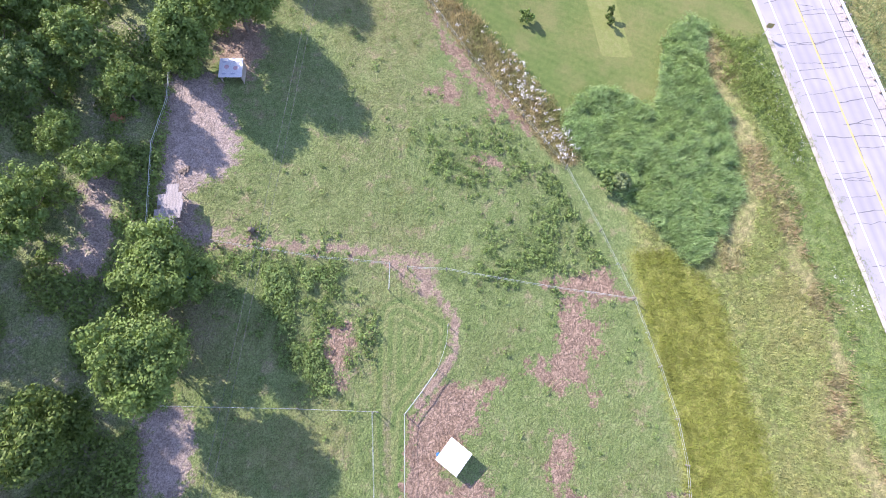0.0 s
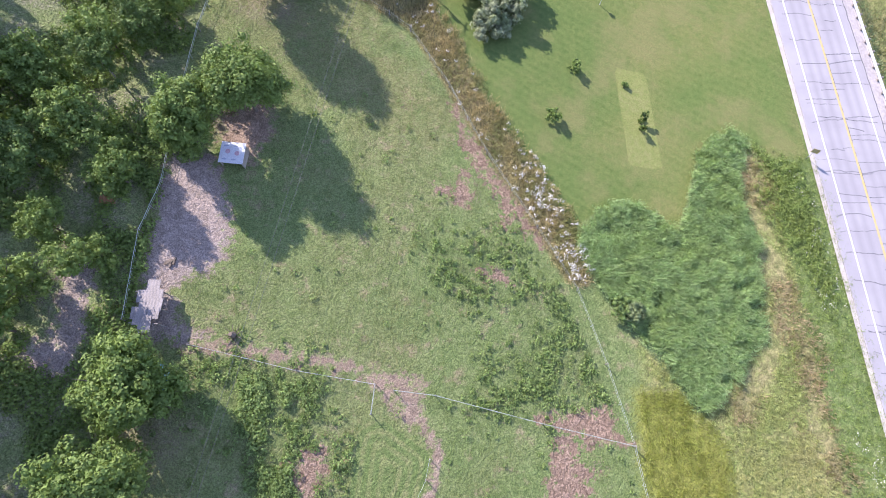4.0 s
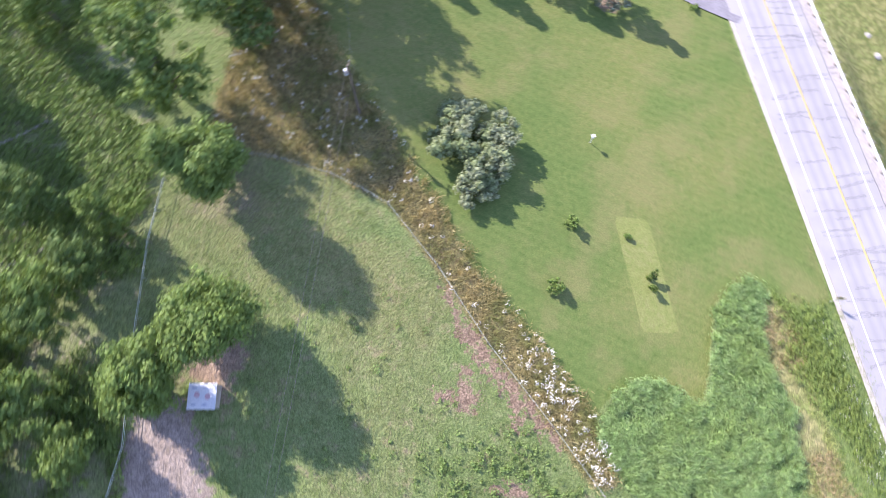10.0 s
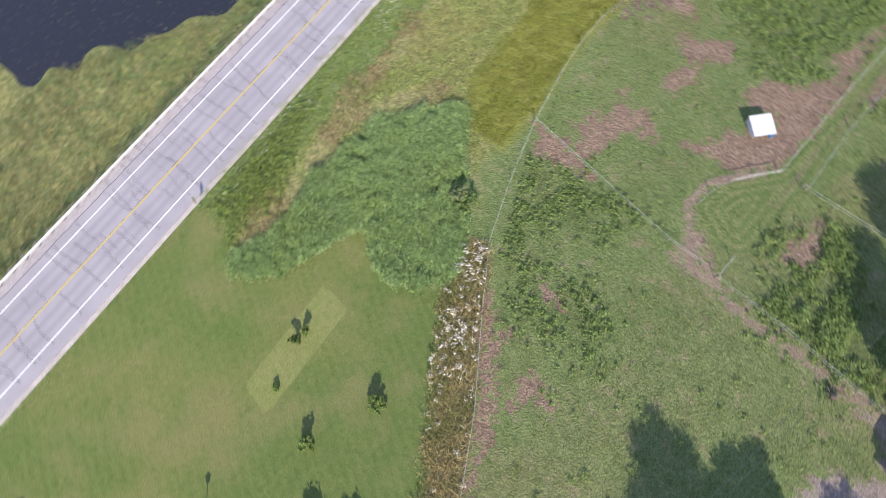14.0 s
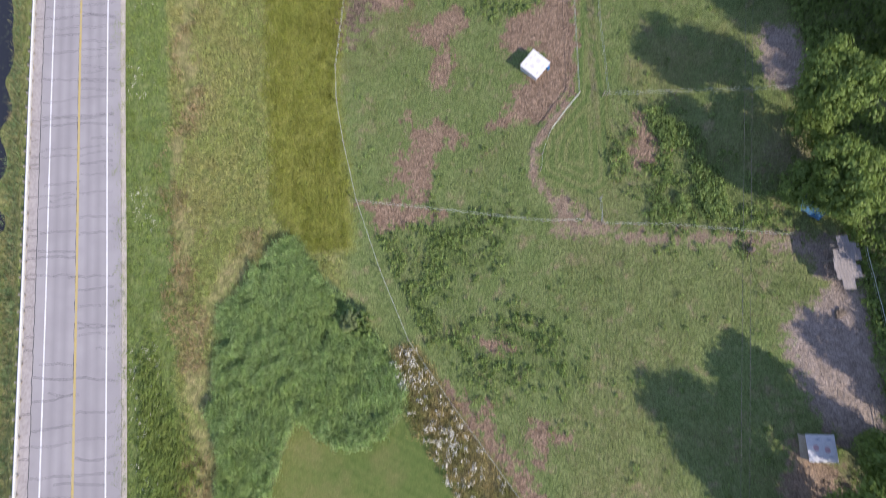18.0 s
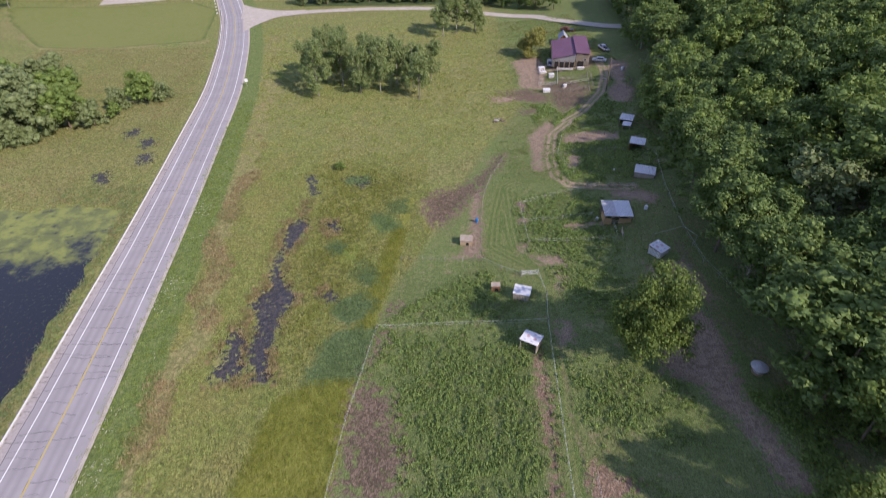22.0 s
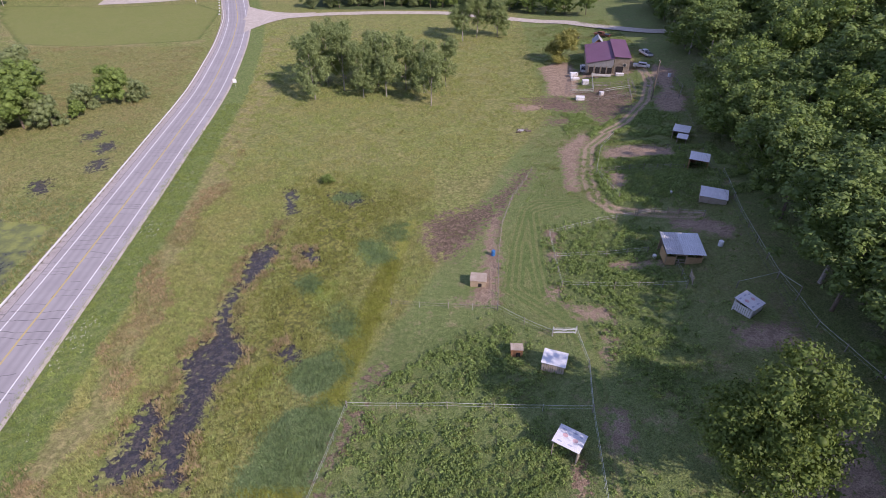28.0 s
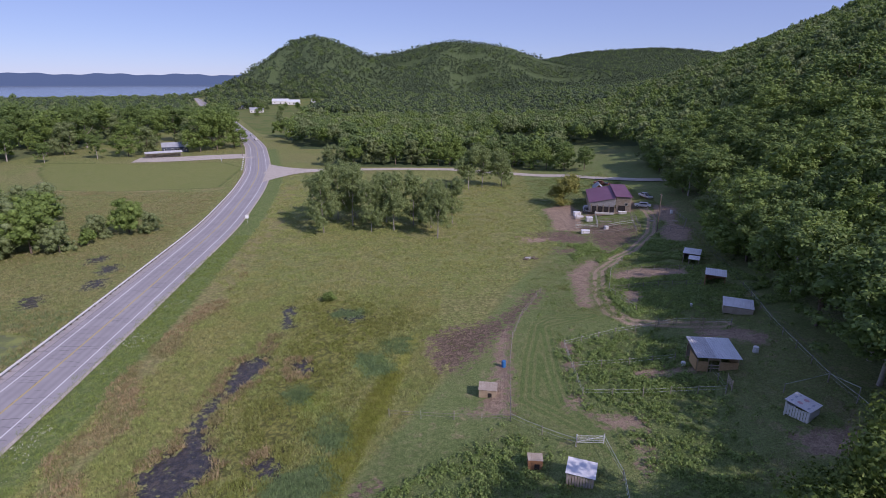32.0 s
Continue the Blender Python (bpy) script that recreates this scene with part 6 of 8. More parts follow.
stuff("dry_meadow", blades(p, 12, 0.75, 0.03, 1.1, g, 0.3), GOLDROD, "strip of tall dry brown and green meadow plants", "meadow")
p = scatter(g, 16000, -19, 22, -88, -27, lambda x, y: (M["gold"](x, y) > 0.45) * (0.03 + 0.5 * np.maximum(bell(x, y, -12.5, -38.5, 2.6, 4.5), bell(x, y, -15.8, -31, 2.0, 3.2)) + 0.2 * (y < -60) * (clumpy(x, y, 0.5, 4) > 0.6)))
stuff("white_flowers", leaves(p + np.array([0, 0, 0.9]), 10, 0.3, 0.08, g, 0.85, 0.3), FLOWER, "white flat-headed wild flowers above the meadow", "flowers")
p = scatter(g, 80000, -50, -8, -46, 116, lambda x, y: np.clip((118 - y) / 16, 0, 1) * (M["marsh"](x, y) > 0.5 + 0.3 * g.random(len(x))) * (M["reed"](x, y) < 0.4) * (M["lawn"](x, y) < 0.4) * (M["sedge"](x, y) < 0.4) * (bare(x, y) < 0.45) * (x - road_x(y) > 11) * (0.3 + 0.7 * clumpy(x, y, 1.7, 8)) * (0.6 + 0.4 * clumpy(x, y, 0.2)) * (M["olive"](x, y) < 0.2 + 0.75 * g.random(len(x))) * (M["tan"](x, y) < 0.6))
stuff("marsh_grass", blades(p, 16, 0.42, 0.028, 1.2, g, 0.28), MARSH, "tall tan and green marsh grass", "grass")
p = scatter(g, 22000, -80, 30, 104, 245, lambda x, y: (x - road_x(y) > 11) * np.clip((np.interp(y, [104, 140, 245], [2, 22, 30]) - x) / 14, 0, 1) * np.clip((y - 104) / 14, 0, 1) * np.clip((250 - y) / 60, 0, 1) * (clumpy(x, y, 1.1, 8) > 0.4))
stuff("meadow_grass", blades(p, 13, 0.5, 0.045, 0.9, g, 0.4), MARSH, "tall tan and green meadow grass", "grass")
p = scatter(g, 20000, -34, -9, -18, 80, lambda x, y: (M["sedge"](x, y) > 0.5) * (M["reed"](x, y) < 0.4))
stuff("yellow_sedge", swept(p, 11, 0.4, 0.026, g), SEDGE, "strip of low yellow-green sedge", "sedge")
p = scatter(g, 8000, -48, -35, -52, -15, lambda x, y: np.clip(0.5 + distance_to(ROUGH, x, y) / 2.4, 0, 1) * (0.35 + 0.65 * clumpy(x, y, 1.2, 9)) * (x - road_x(y) > 7))
stuff("roadside_weeds", leaves(p + np.array([0, 0, 0.4]), 14, 0.45, 0.1, g, 0.5, 0.7), TALLGREEN, "thick bright green leafy weeds at the roadside", "weeds")
p = scatter(g, 10000, -62, -40, -44, 110, lambda x, y: (np.abs(x - road_x(y) - 7.6) < 1.7) * (clumpy(x, y, 0.4, 5) > 0.55) * 0.8)
stuff("roadside_flowers", leaves(p + np.array([0, 0, 0.35]), 5, 0.3, 0.055, g, 0.85, 0.3), FLOWER, "pale wild flowers in the green roadside verge", "flowers")
p = scatter(g, 30000, -92, -56, -70, 100, lambda x, y: (x - road_x(y) < -7.2) * (x - road_x(y) > -26) * (distance_to(POND, x, y) < 0.5) * (0.3 + 0.7 * clumpy(x, y, 0.8, 3)))
stuff("bank_grass", blades(p[::2], 9, 0.6, 0.034, 0.9, g, 0.35), REED_DULL, "rough green grass on the bank above the pond", "grass")
stuff("dry_bank_grass", blades(p[1::2], 9, 0.6, 0.034, 0.9, g, 0.35), WESTGRASS, "dry tan grass on the bank behind the guardrail", "dry grass")
p = scatter(g, 17000, 27, 60, -90, 30, lambda x, y: 0.8 * (clumpy(x, y, 0.3, 6) > 0.42) * (M["dirt"](x, y) < 0.4))
stuff("undergrowth", leaves(p + np.array([0, 0, 0.5]), 26, 0.9, 0.15, g, 0.6, 0.6), LEAF, "dense low green undergrowth below the trees", "undergrowth")

p = scatter(g, 26000, -62, -38, -46, 150, lambda x, y: (M["verge"](x, y) > 0.4) * (0.2 + 0.8 * clumpy(x, y, 0.9, 3)))
stuff("verge_grass", blades(p, 12, 0.32, 0.026, 0.9, g, 0.25), TALLGREEN, "uneven green grass of the roadside verge", "grass")
p = scatter(g, 16000, -52, -33, -46, 150, lambda x, y: (M["tan"](x, y) > 0.45) * (clumpy(x, y, 0.35, 2) > 0.52))
stuff("tan_grass", blades(p, 9, 0.5, 0.045, 0.9, g, 0.25), DRYGRASS, "dry tan grass along the roadside marsh", "dry grass")
p = scatter(g, 30000, 8, 56, 108, 232, lambda x, y: (bare(x, y) < 0.45) * (M["track"](x, y) < 0.6) * (x < np.interp(y, [108, 160, 232], [48, 58, 66])) * np.clip((x - np.interp(y, [108, 140, 232], [4, 14, 20])) / 14, 0.05, 1) * (0.25 + 0.75 * clumpy(x, y, 0.6, 2)))
stuff("yard_grass", blades(p, 9, 0.3, 0.04, 1.0, g, 0.3), PASTURE, "rough green grass round the barn yard", "grass")
p = scatter(g, 16000, 22, 46, 88, 140, lambda x, y: (bare(x, y) < 0.4) * (M["track"](x, y) < 0.5) * (clumpy(x, y, 0.8, 5) > 0.5))
stuff("pen_weeds", leaves(p + np.array([0, 0, 0.3]), 8, 0.45, 0.15, g, 0.55, 0.6), WEED, "thick green weeds of the animal pens", "weeds")
p = scatter(g, 22000, -150, -70, 84, 205, lambda x, y: (x - road_x(y) < -8.5) * (M["channel"](x, y) < 0.4) * (0.2 + 0.8 * clumpy(x, y, 0.9, 8)))
stuff("west_marsh_grass", blades(p, 11, 0.45, 0.04, 1.0, g, 0.45), WESTGRASS, "brown and green marsh grass west of the road", "grass")
p = scatter(g, 1900, 6, 17, -18, -2, lambda x, y: np.clip(0.5 + distance_to(GARDEN[4], x, y) / 4, 0, 1) * (M["pink"](x, y) < 0.3) * (clumpy(x, y, 0.9, 1) > 0.48))
stuff("weed_bushes", leaves(p + np.array([0, 0, 0.4]), 22, 0.55, 0.11, g, 0.5, 0.7), WEED, "bushy light green weeds in the pasture corner", "weeds")

p = scatter(g, 9000, -37, -9, 40, 112, lambda x, y: np.clip(0.5 + distance_to(OLIVE, x, y) / 6, 0, 1) * (M["channel"](x, y) < 0.4) * (M["reed"](x, y) < 0.4) * (clumpy(x, y, 1.4, 12) > 0.5))
stuff("olive_tussocks", blades(p, 12, 0.42, 0.05, 1.1, g, 0.22), OLIVEGRASS, "olive-yellow tussocks of the wet marsh", "grass")
p = scatter(g, 5000, -44, -26, 36, 92, lambda x, y: (M["channel"](x, y) > 0.05) * (M["channel"](x, y) < 0.62) * (clumpy(x, y, 1.3, 4) > 0.45))
stuff("channel_tussocks", blades(p, 14, 0.6, 0.05, 0.9, g, 0.22), DRYGRASS, "tan grass tussocks along the muddy channel", "grass")


# ---- fences ----
POST_MESH = bpy.data.meshes.new("post")
bm = tube((0, 0, -0.25), (0, 0, 1.2), 0.055, 0.05, 7)
bm.to_mesh(POST_MESH)
bm.free()
POST_MESH.materials.append(POST)
ROD_MESH = bpy.data.meshes.new("rod")
bm = tube((0, 0, -0.2), (0, 0, 1.1), 0.022, 0.02, 6)
bm.to_mesh(ROD_MESH)
bm.free()
ROD_MESH.materials.append(WIRE)


def fence(line, label, strands=((1.0, 0.016), (0.55, 0.01)), gap=4.5, mat=WIRE, post=ROD_MESH, corner=POST_MESH, group="pasture fences"):
    """A wire fence along a line: stout posts at its corners, lighter ones between, and strands that sag a little."""
    x0, y0 = line[0]
    thing = empty("wire_fence", pose(x0, y0, z_at(x0, y0)), label, "fence", group)
    base = Vector((x0, y0, z_at(x0, y0)))
    stops = []
    for (ax, ay), (bx, by) in zip(line[:-1], line[1:]):
        n = max(1, round(math.hypot(bx - ax, by - ay) / gap))
        for k in range(n):
            stops.append((ax + (bx - ax) * k / n, ay + (by - ay) * k / n, k == 0))
    stops.append((*line[-1], True))
    for x, y, stout in stops:
        ob = new("post", corner if stout else post)
        ob.parent = thing
        ob.location = Vector((x, y, z_at(x, y))) - base
        ob.rotation_euler = (rnd.uniform(-0.05, 0.05), rnd.uniform(-0.05, 0.05), 0)
    for h, r in strands:
        pts = []
        for (ax, ay, _), (bx, by, _) in zip(stops[:-1], stops[1:]):
            a, c = Vector((ax, ay, z_at(ax, ay) + h)), Vector((bx, by, z_at(bx, by) + h))
            pts += [a - base, a.lerp(c, 0.5) - base - Vector((0, 0, 0.05))]
        pts.append(c - base)
        part("wire", bent(pts, [r] * len(pts), 4), mat, thing)
    return thing


PALE = two_tone("white_fence_tape", (0.52, 0.55, 0.48), (0.42, 0.46, 0.38), 1.0, 0.6, depth=0.001)
fence([(19.2, -65), (14.8, -64.4), (9, -62.5), (5.7, -60.7), (3.1, -59), (-1.8, -51.9), (-6.4, -43.6), (-12.2, -35), (-16.5, -28.2), (-19.4, -20.4), (-21.9, -12.3)], "long pale wire fence along the dry meadow strip", mat=PALE)
fence([(-21.9, -12.3), (-23.4, -4.9), (-24.2, 0.5), (-24.3, 5), (-23.1, 15.2), (-20.8, 34), (-17.5, 51.2)], "long wire fence beside the yellow sedge", ((1.0, 0.014), (0.55, 0.012)))
fence([(-21.9, -12.3), (-12.5, -14.1), (-1.5, -16.4), (2.6, -16.7)], "pale taped fence across the pasture", ((1.0, 0.02), (0.55, 0.012)), mat=PALE)
fence([(4.4, -17.2), (11.9, -18.1), (21.8, -20)], "thin wire fence across the pasture", ((1.0, 0.012), (0.55, 0.01)))
fence([(4.4, -17.2), (4.6, -14.4)], "short fence beside the gateway", ((1.0, 0.02), (0.55, 0.012)))
fence([(-1.2, -10.5), (-0.9, -8.6), (0.2, -6.1)], "wire fence round the mown loop", ((1.0, 0.012),))
fence([(0.2, -6.1), (1.9, -4), (3.7, -2)], "pale railed fence beside the mown loop", ((1.0, 0.045), (0.55, 0.02)), 2.2, PALE)
fence([(3.7, -2), (4.5, 11.7), (5.8, 24.5), (7, 35), (8.45, 47.8)], "pale wire fence along the mown lane", ((1.0, 0.022), (0.55, 0.012)), mat=PALE)
fence([(6.8, -2.4), (7, 8), (8.4, 22)], "thin wire fence along the far side of the lane", ((1.0, 0.01), (0.5, 0.01)))
fence([(-17.5, 51.2), (-6.4, 50.2), (8.45, 47.8)], "pale taped fence across the weedy pasture", ((1.0, 0.03), (0.55, 0.015)), mat=PALE)
fence([(8.45, 47.8), (9.5, 54), (9.3, 59.8)], "pale taped fence beside the white shelter", ((1.0, 0.03), (0.55, 0.015)), mat=PALE)
fence([(25.6, -61.7), (26.5, -55), (27, -43.5), (26.9, -36), (28, -30.7), (27.9, -21.9)], "pale railed fence along the wood", ((1.0, 0.035), (0.75, 0.02)), 3.5, PALE)
fence([(6.3, -2.4), (13.7, -3.2), (25.7, -4.3)], "thin wire fence across the shaded grass", ((1.0, 0.012), (0.55, 0.01)))
fence([(6.5, 59.8), (3.5, 62.6), (0.5, 66)], "pale fence from the gate to the mud yard", ((1.0, 0.03), (0.55, 0.015)), mat=PALE)
fence([(0.5, 66), (-6, 67.4), (-13.8, 69)], "low grey fence below the mud yard", ((0.9, 0.02), (0.5, 0.015)), 3.5, POST)
fence([(0.5, 66), (1.9, 79), (3.3, 88), (6, 97), (11, 108)], "dark weathered fence along the muddy path", ((1.0, 0.018), (0.6, 0.018), (0.3, 0.018)), 3, POST, POST_MESH)
fence([(9.5, 69.4), (16, 67.6), (24.6, 66), (25.2, 71)], "wire fence round the weedy garden", ((1.0, 0.012), (0.6, 0.01)), 3, WIRE, POST_MESH)
fence([(9.5, 69.4), (9.8, 76.5), (10.2, 83.2)], "wire fence beside the mown lane and the garden", ((1.0, 0.012), (0.6, 0.01)), 3, WIRE, POST_MESH)
fence([(10, 76.5), (17, 75.4), (22.6, 75)], "wire fence through the middle of the garden", ((1.0, 0.012), (0.6, 0.01)), 3, WIRE, POST_MESH)
fence([(10.2, 83.2), (18, 85), (27, 85.6), (33.5, 82.8)], "weathered post fence above the garden", ((1.0, 0.012), (0.6, 0.01)), 3, WIRE, POST_MESH)
fence([(30.1, 64.6), (35.4, 65.5), (36.2, 62)], "pale pole fence below the wood", ((1.1, 0.04),), 4, PALE)
fence([(42, 96), (38.5, 82), (35.6, 65.8), (34.8, 56), (37, 40)], "wire fence along the edge of the wood", ((1.0, 0.03), (0.6, 0.012)), 4.5, PALE, POST_MESH)
fence([(23.4, 92), (22.6, 104), (26.5, 116), (31, 123)], "wire fence beside the farm track", ((1.0, 0.015), (0.5, 0.01)), 3, WIRE, POST_MESH)
fence([(23.5, 104), (31, 103), (37, 100)], "weathered fence between two weedy pens", ((1.0, 0.02), (0.5, 0.02)), 2.5, POST, POST_MESH)
fence([(27, 115), (34, 113), (40, 110)], "weathered fence above the weedy pens", ((1.0, 0.02), (0.5, 0.02)), 2.5, POST, POST_MESH)
fence([(28, 154), (31.2, 166), (35, 171)], "weathered pen fence beside the barn yard", ((1.1, 0.035), (0.7, 0.035), (0.35, 0.035)), 2.4, POST, POST_MESH)
fence([(33, 158.5), (39, 156), (44.5, 155)], "weathered rail fence of the barn yard", ((1.2, 0.035), (0.7, 0.035), (0.35, 0.035)), 2.4, POST, POST_MESH)
fence([(28.5, 147), (36, 146), (43, 147), (44.6, 156), (45.4, 164)], "weathered rail fence round the muddy yard", ((1.1, 0.035), (0.6, 0.035)), 2.6, POST, POST_MESH)
fence([(45.5, 142.5), (51, 140), (54, 146), (55, 156)], "weathered rail fence beside the wood", ((1.1, 0.04), (0.6, 0.04)), 2.6, POST, POST_MESH)


def gate(x, y, turn, width, rails, mat, label):
    thing = empty("field_gate", pose(x, y, z_at(x, y), 0, 0, turn), label, "gate")
    for s in (-1, 1):
        part("post", tube((s * width / 2, 0, -0.2), (s * width / 2, 0, 1.3), 0.06, 0.055, 8), mat, thing)
    for k in range(rails):
        h = 0.35 + 0.75 * k / max(1, rails - 1)
        part("rail", tube((-width / 2, 0, h), (width / 2, 0, h), 0.03, 0.03, 6), mat, thing)
    part("brace", tube((-width / 2, 0, 0.35), (width / 2, 0, 1.1), 0.02, 0.02, 6), mat, thing)
    return thing


gate(7.9, 59.8, 0, 2.8, 4, STEEL, "silver tubular metal gate in the pale fence")
gate(25.6, 67.2, 80, 1.6, 5, WOOD_GREY, "small weathered wooden gate beside the garden")
gate(29.5, 84.4, -18, 1.7, 5, WOOD, "tan wooden gate above the metal-roofed shed")
gate(25.5, 85.6, 0, 2.2, 4, POST, "dark weathered gate across the farm track")


# ---- sheds ----
def slab(w, d, t, at=(0, 0, 0), turn=(0, 0, 0)):
    return box(w, d, t, at, turn, 0.012)


def ring(cx, cy, r, z, tilt, mat, thing, rx=1.0):
    """A flat printed ring or disc on a sloping sheet."""
    b2 = bmesh.new()
    v = [b2.verts.new((cx + rx * r * math.cos(6.2832 * k / 20), cy + r * math.sin(6.2832 * k / 20), 0)) for k in range(20)]
    b2.faces.new(v)
    bmesh.ops.transform(b2, matrix=Matrix.Translation((0, 0, z)) @ Matrix.Rotation(tilt, 4, "X"), verts=b2.verts)
    return part("printed_mark", b2, mat, thing)


def shelter(x, y, turn, w, d, front, back, label, roof_mat, wall_mat, walls="bs", prints=(), slats=True, ribs=0, over=0.12, roof_label=""):
    """A small animal shelter: four posts, a sloping roof, and boards on the sides named by b(ack), f(ront), l(eft) and r(ight)."""
    thing = empty("animal_shelter", pose(x, y, z_at(x, y) - 0.03, 0, 0, turn), label, "shelter", "animal shelters")
    for sx in (-1, 1):
        for sy, h in ((-1, front), (1, back)):
            part("post", box(0.09, 0.09, h + 0.25, (sx * (w / 2 - 0.06), sy * (d / 2 - 0.06), (h + 0.25) / 2 - 0.27), bevel=0.008), wall_mat if wall_mat is not DARK else POST, thing)
    tilt = math.atan2(back - front, d)
    length = math.hypot(d, back - front) + 2 * over
    if ribs:
        part("roof", sheet(w + 2 * over, length, 0.02, ribs, (0, 0, (front + back) / 2 + 0.02), (math.degrees(tilt), 0, 0)), roof_mat, thing, roof_label)
    else:
        part("roof", slab(w + 2 * over, length, 0.045, (0, 0, (front + back) / 2 + 0.01), (math.degrees(tilt), 0, 0)), roof_mat, thing, roof_label)
    zt = (front + back) / 2 + 0.01 + 0.0265 + 0.004
    for px, py, r, mat_, rx in prints:
        ring(px * w, py * d, r, zt, tilt, mat_, thing, rx)
    sides = {"b": (w, 0, d / 2, 0, back), "f": (w, 0, -d / 2, 0, front), "l": (d, -w / 2, 0, 90, min(front, back)), "r": (d, w / 2, 0, 90, min(front, back))}
    for k in walls:
        n_, ox, oy, tr, h = sides[k]
        h -= 0.12
        if slats:
            m = max(3, int(n_ / 0.24))
            for q in range(m):
                u = -n_ / 2 + n_ * (q + 0.5) / m
                c = Matrix.Rotation(radians(tr), 4, "Z") @ Vector((u, 0, 0))
                part("board", box(n_ / m * 0.82, 0.03, h * rnd.uniform(0.93, 1.0), (ox + c.x, oy + c.y, h / 2 - 0.02), (0, 0, tr), 0.004), wall_mat, thing)
        else:
            part("wall_panel", box(n_, 0.04, h, (ox, oy, h / 2), (0, 0, tr), 0.006), wall_mat, thing)
    return thing


MARKS = ((-0.2, 0.05, 0.26, PRINT_RED, 1.0), (0.22, -0.02, 0.26, PRINT_RED, 1.0), (-0.32, 0.34, 0.1, PRINT_GREY, 2.6), (0.1, 0.36, 0.1, PRINT_GREY, 2.6), (-0.3, -0.36, 0.1, PRINT_GREY, 2.6), (0.12, -0.36, 0.1, PRINT_GREY, 2.6), (0.36, 0.3, 0.09, PRINT_GREY, 1.8))
MARKS_PALE = tuple((a, c, r, PRINT_FAINT, k) for a, c, r, m, k in MARKS)
shelter(20.5, -39.8, 176, 2.35, 2.1, 1.2, 1.4, "white sheet-roofed shelter with faded prints beneath a tree", WHITE, WOOD_GREY, "blr", MARKS, False)
shelter(-0.75, 2.25, 48, 2.35, 2.3, 0.8, 1.0, "white sheet-roofed shelter on dry pink grass", WHITE, WALL_WHITE, "blr", MARKS_PALE, False)
shelter(5.1, 43.6, -33, 2.5, 2.3, 2.0, 1.75, "open white-roofed shelter with printed marks on posts", WHITE, WOOD_GREY, "br", MARKS, False)
shelter(5.75, 54.7, -20, 2.5, 1.85, 1.35, 1.6, "white-roofed shelter with slatted wooden sides", WHITE, WOOD_GREY, "blf")
shelter(29.3, 60.3, 33, 2.3, 2.3, 1.35, 1.6, "white-roofed printed shelter with slatted front in shade", WHITE, WALL_WHITE, "blrf", MARKS)
shelter(36.6, 87.2, -24, 3.9, 2.6, 1.15, 1.55, "low shed with a pale metal roof below the wood", ROOF_PALE, WOOD_GREY, "blrf", (), False, 12)
shelter(39.6, 100.5, -26, 3.1, 3.0, 1.9, 2.1, "open shed with a pale patchy metal roof", ROOF_PALE, WOOD_RED, "bl", (), False, 9)
shelter(42.6, 116.4, -28, 3.0, 3.2, 1.9, 2.1, "small shed with a pale metal roof", ROOF_PALE, WOOD_GREY, "bl", (), False, 9)
shelter(41.6, 113.2, -28, 1.8, 1.8, 1.4, 1.6, "lower lean-to with a white metal roof", WHITE, WOOD_GREY, "l", (), False)


def crate(x, y, turn, w, d, h, top, side, label):
    """A boarded box house with a lid of planks."""
    thing = empty("animal_box", pose(x, y, z_at(x, y) - 0.04, 0, 0, turn), label, "animal house", "wooden animal houses")
    for oy in (-d / 2, d / 2):
        for k in range(5):
            part("plank", box(w, 0.03, h / 5 - 0.01, (0, oy, h * (k + 0.5) / 5), (0, 0, 0), 0.004), side, thing)
    for ox in (-w / 2 + 0.02, w / 2 - 0.02):
        for k in range(5):
            part("plank", box(0.03, d - 0.04, h / 5 - 0.01, (ox, 0, h * (k + 0.5) / 5), (0, 0, 0), 0.004), side, thing)
    n = max(4, int(w / 0.3))
    for k in range(n):
        part("roof_board", box(w * 1.08 / n - 0.012, d * 1.12, 0.035, (-w * 0.54 + w * 1.08 * (k + 0.5) / n, 0, h + 0.03 + 0.004 * (k % 2)), (3, 0, 0), 0.004), top, thing)
    # a flat dark panel paints the shade inside the doorway
    part("doorway", box(0.5, 0.02, h * 0.6, (w * 0.12, -d / 2 - 0.02, h * 0.32), (0, 0, 0), 0.002), DARK, thing, "dark panel painted as the shade of an open doorway")
    return thing


crate(1.9, 57.5, -4, 1.4, 1.0, 1.15, WOOD_GREY, WOOD_RED, "reddish boarded animal house with a grey lid")
crate(-1.6, 72.6, -8, 2.2, 1.7, 1.15, WOOD_GREY, WOOD, "weathered boarded animal house on bare earth")
crate(31.7, -34, 12, 1.1, 1.3, 0.7, WOOD_RED, WOOD_RED, "low reddish boarded box among the trees")


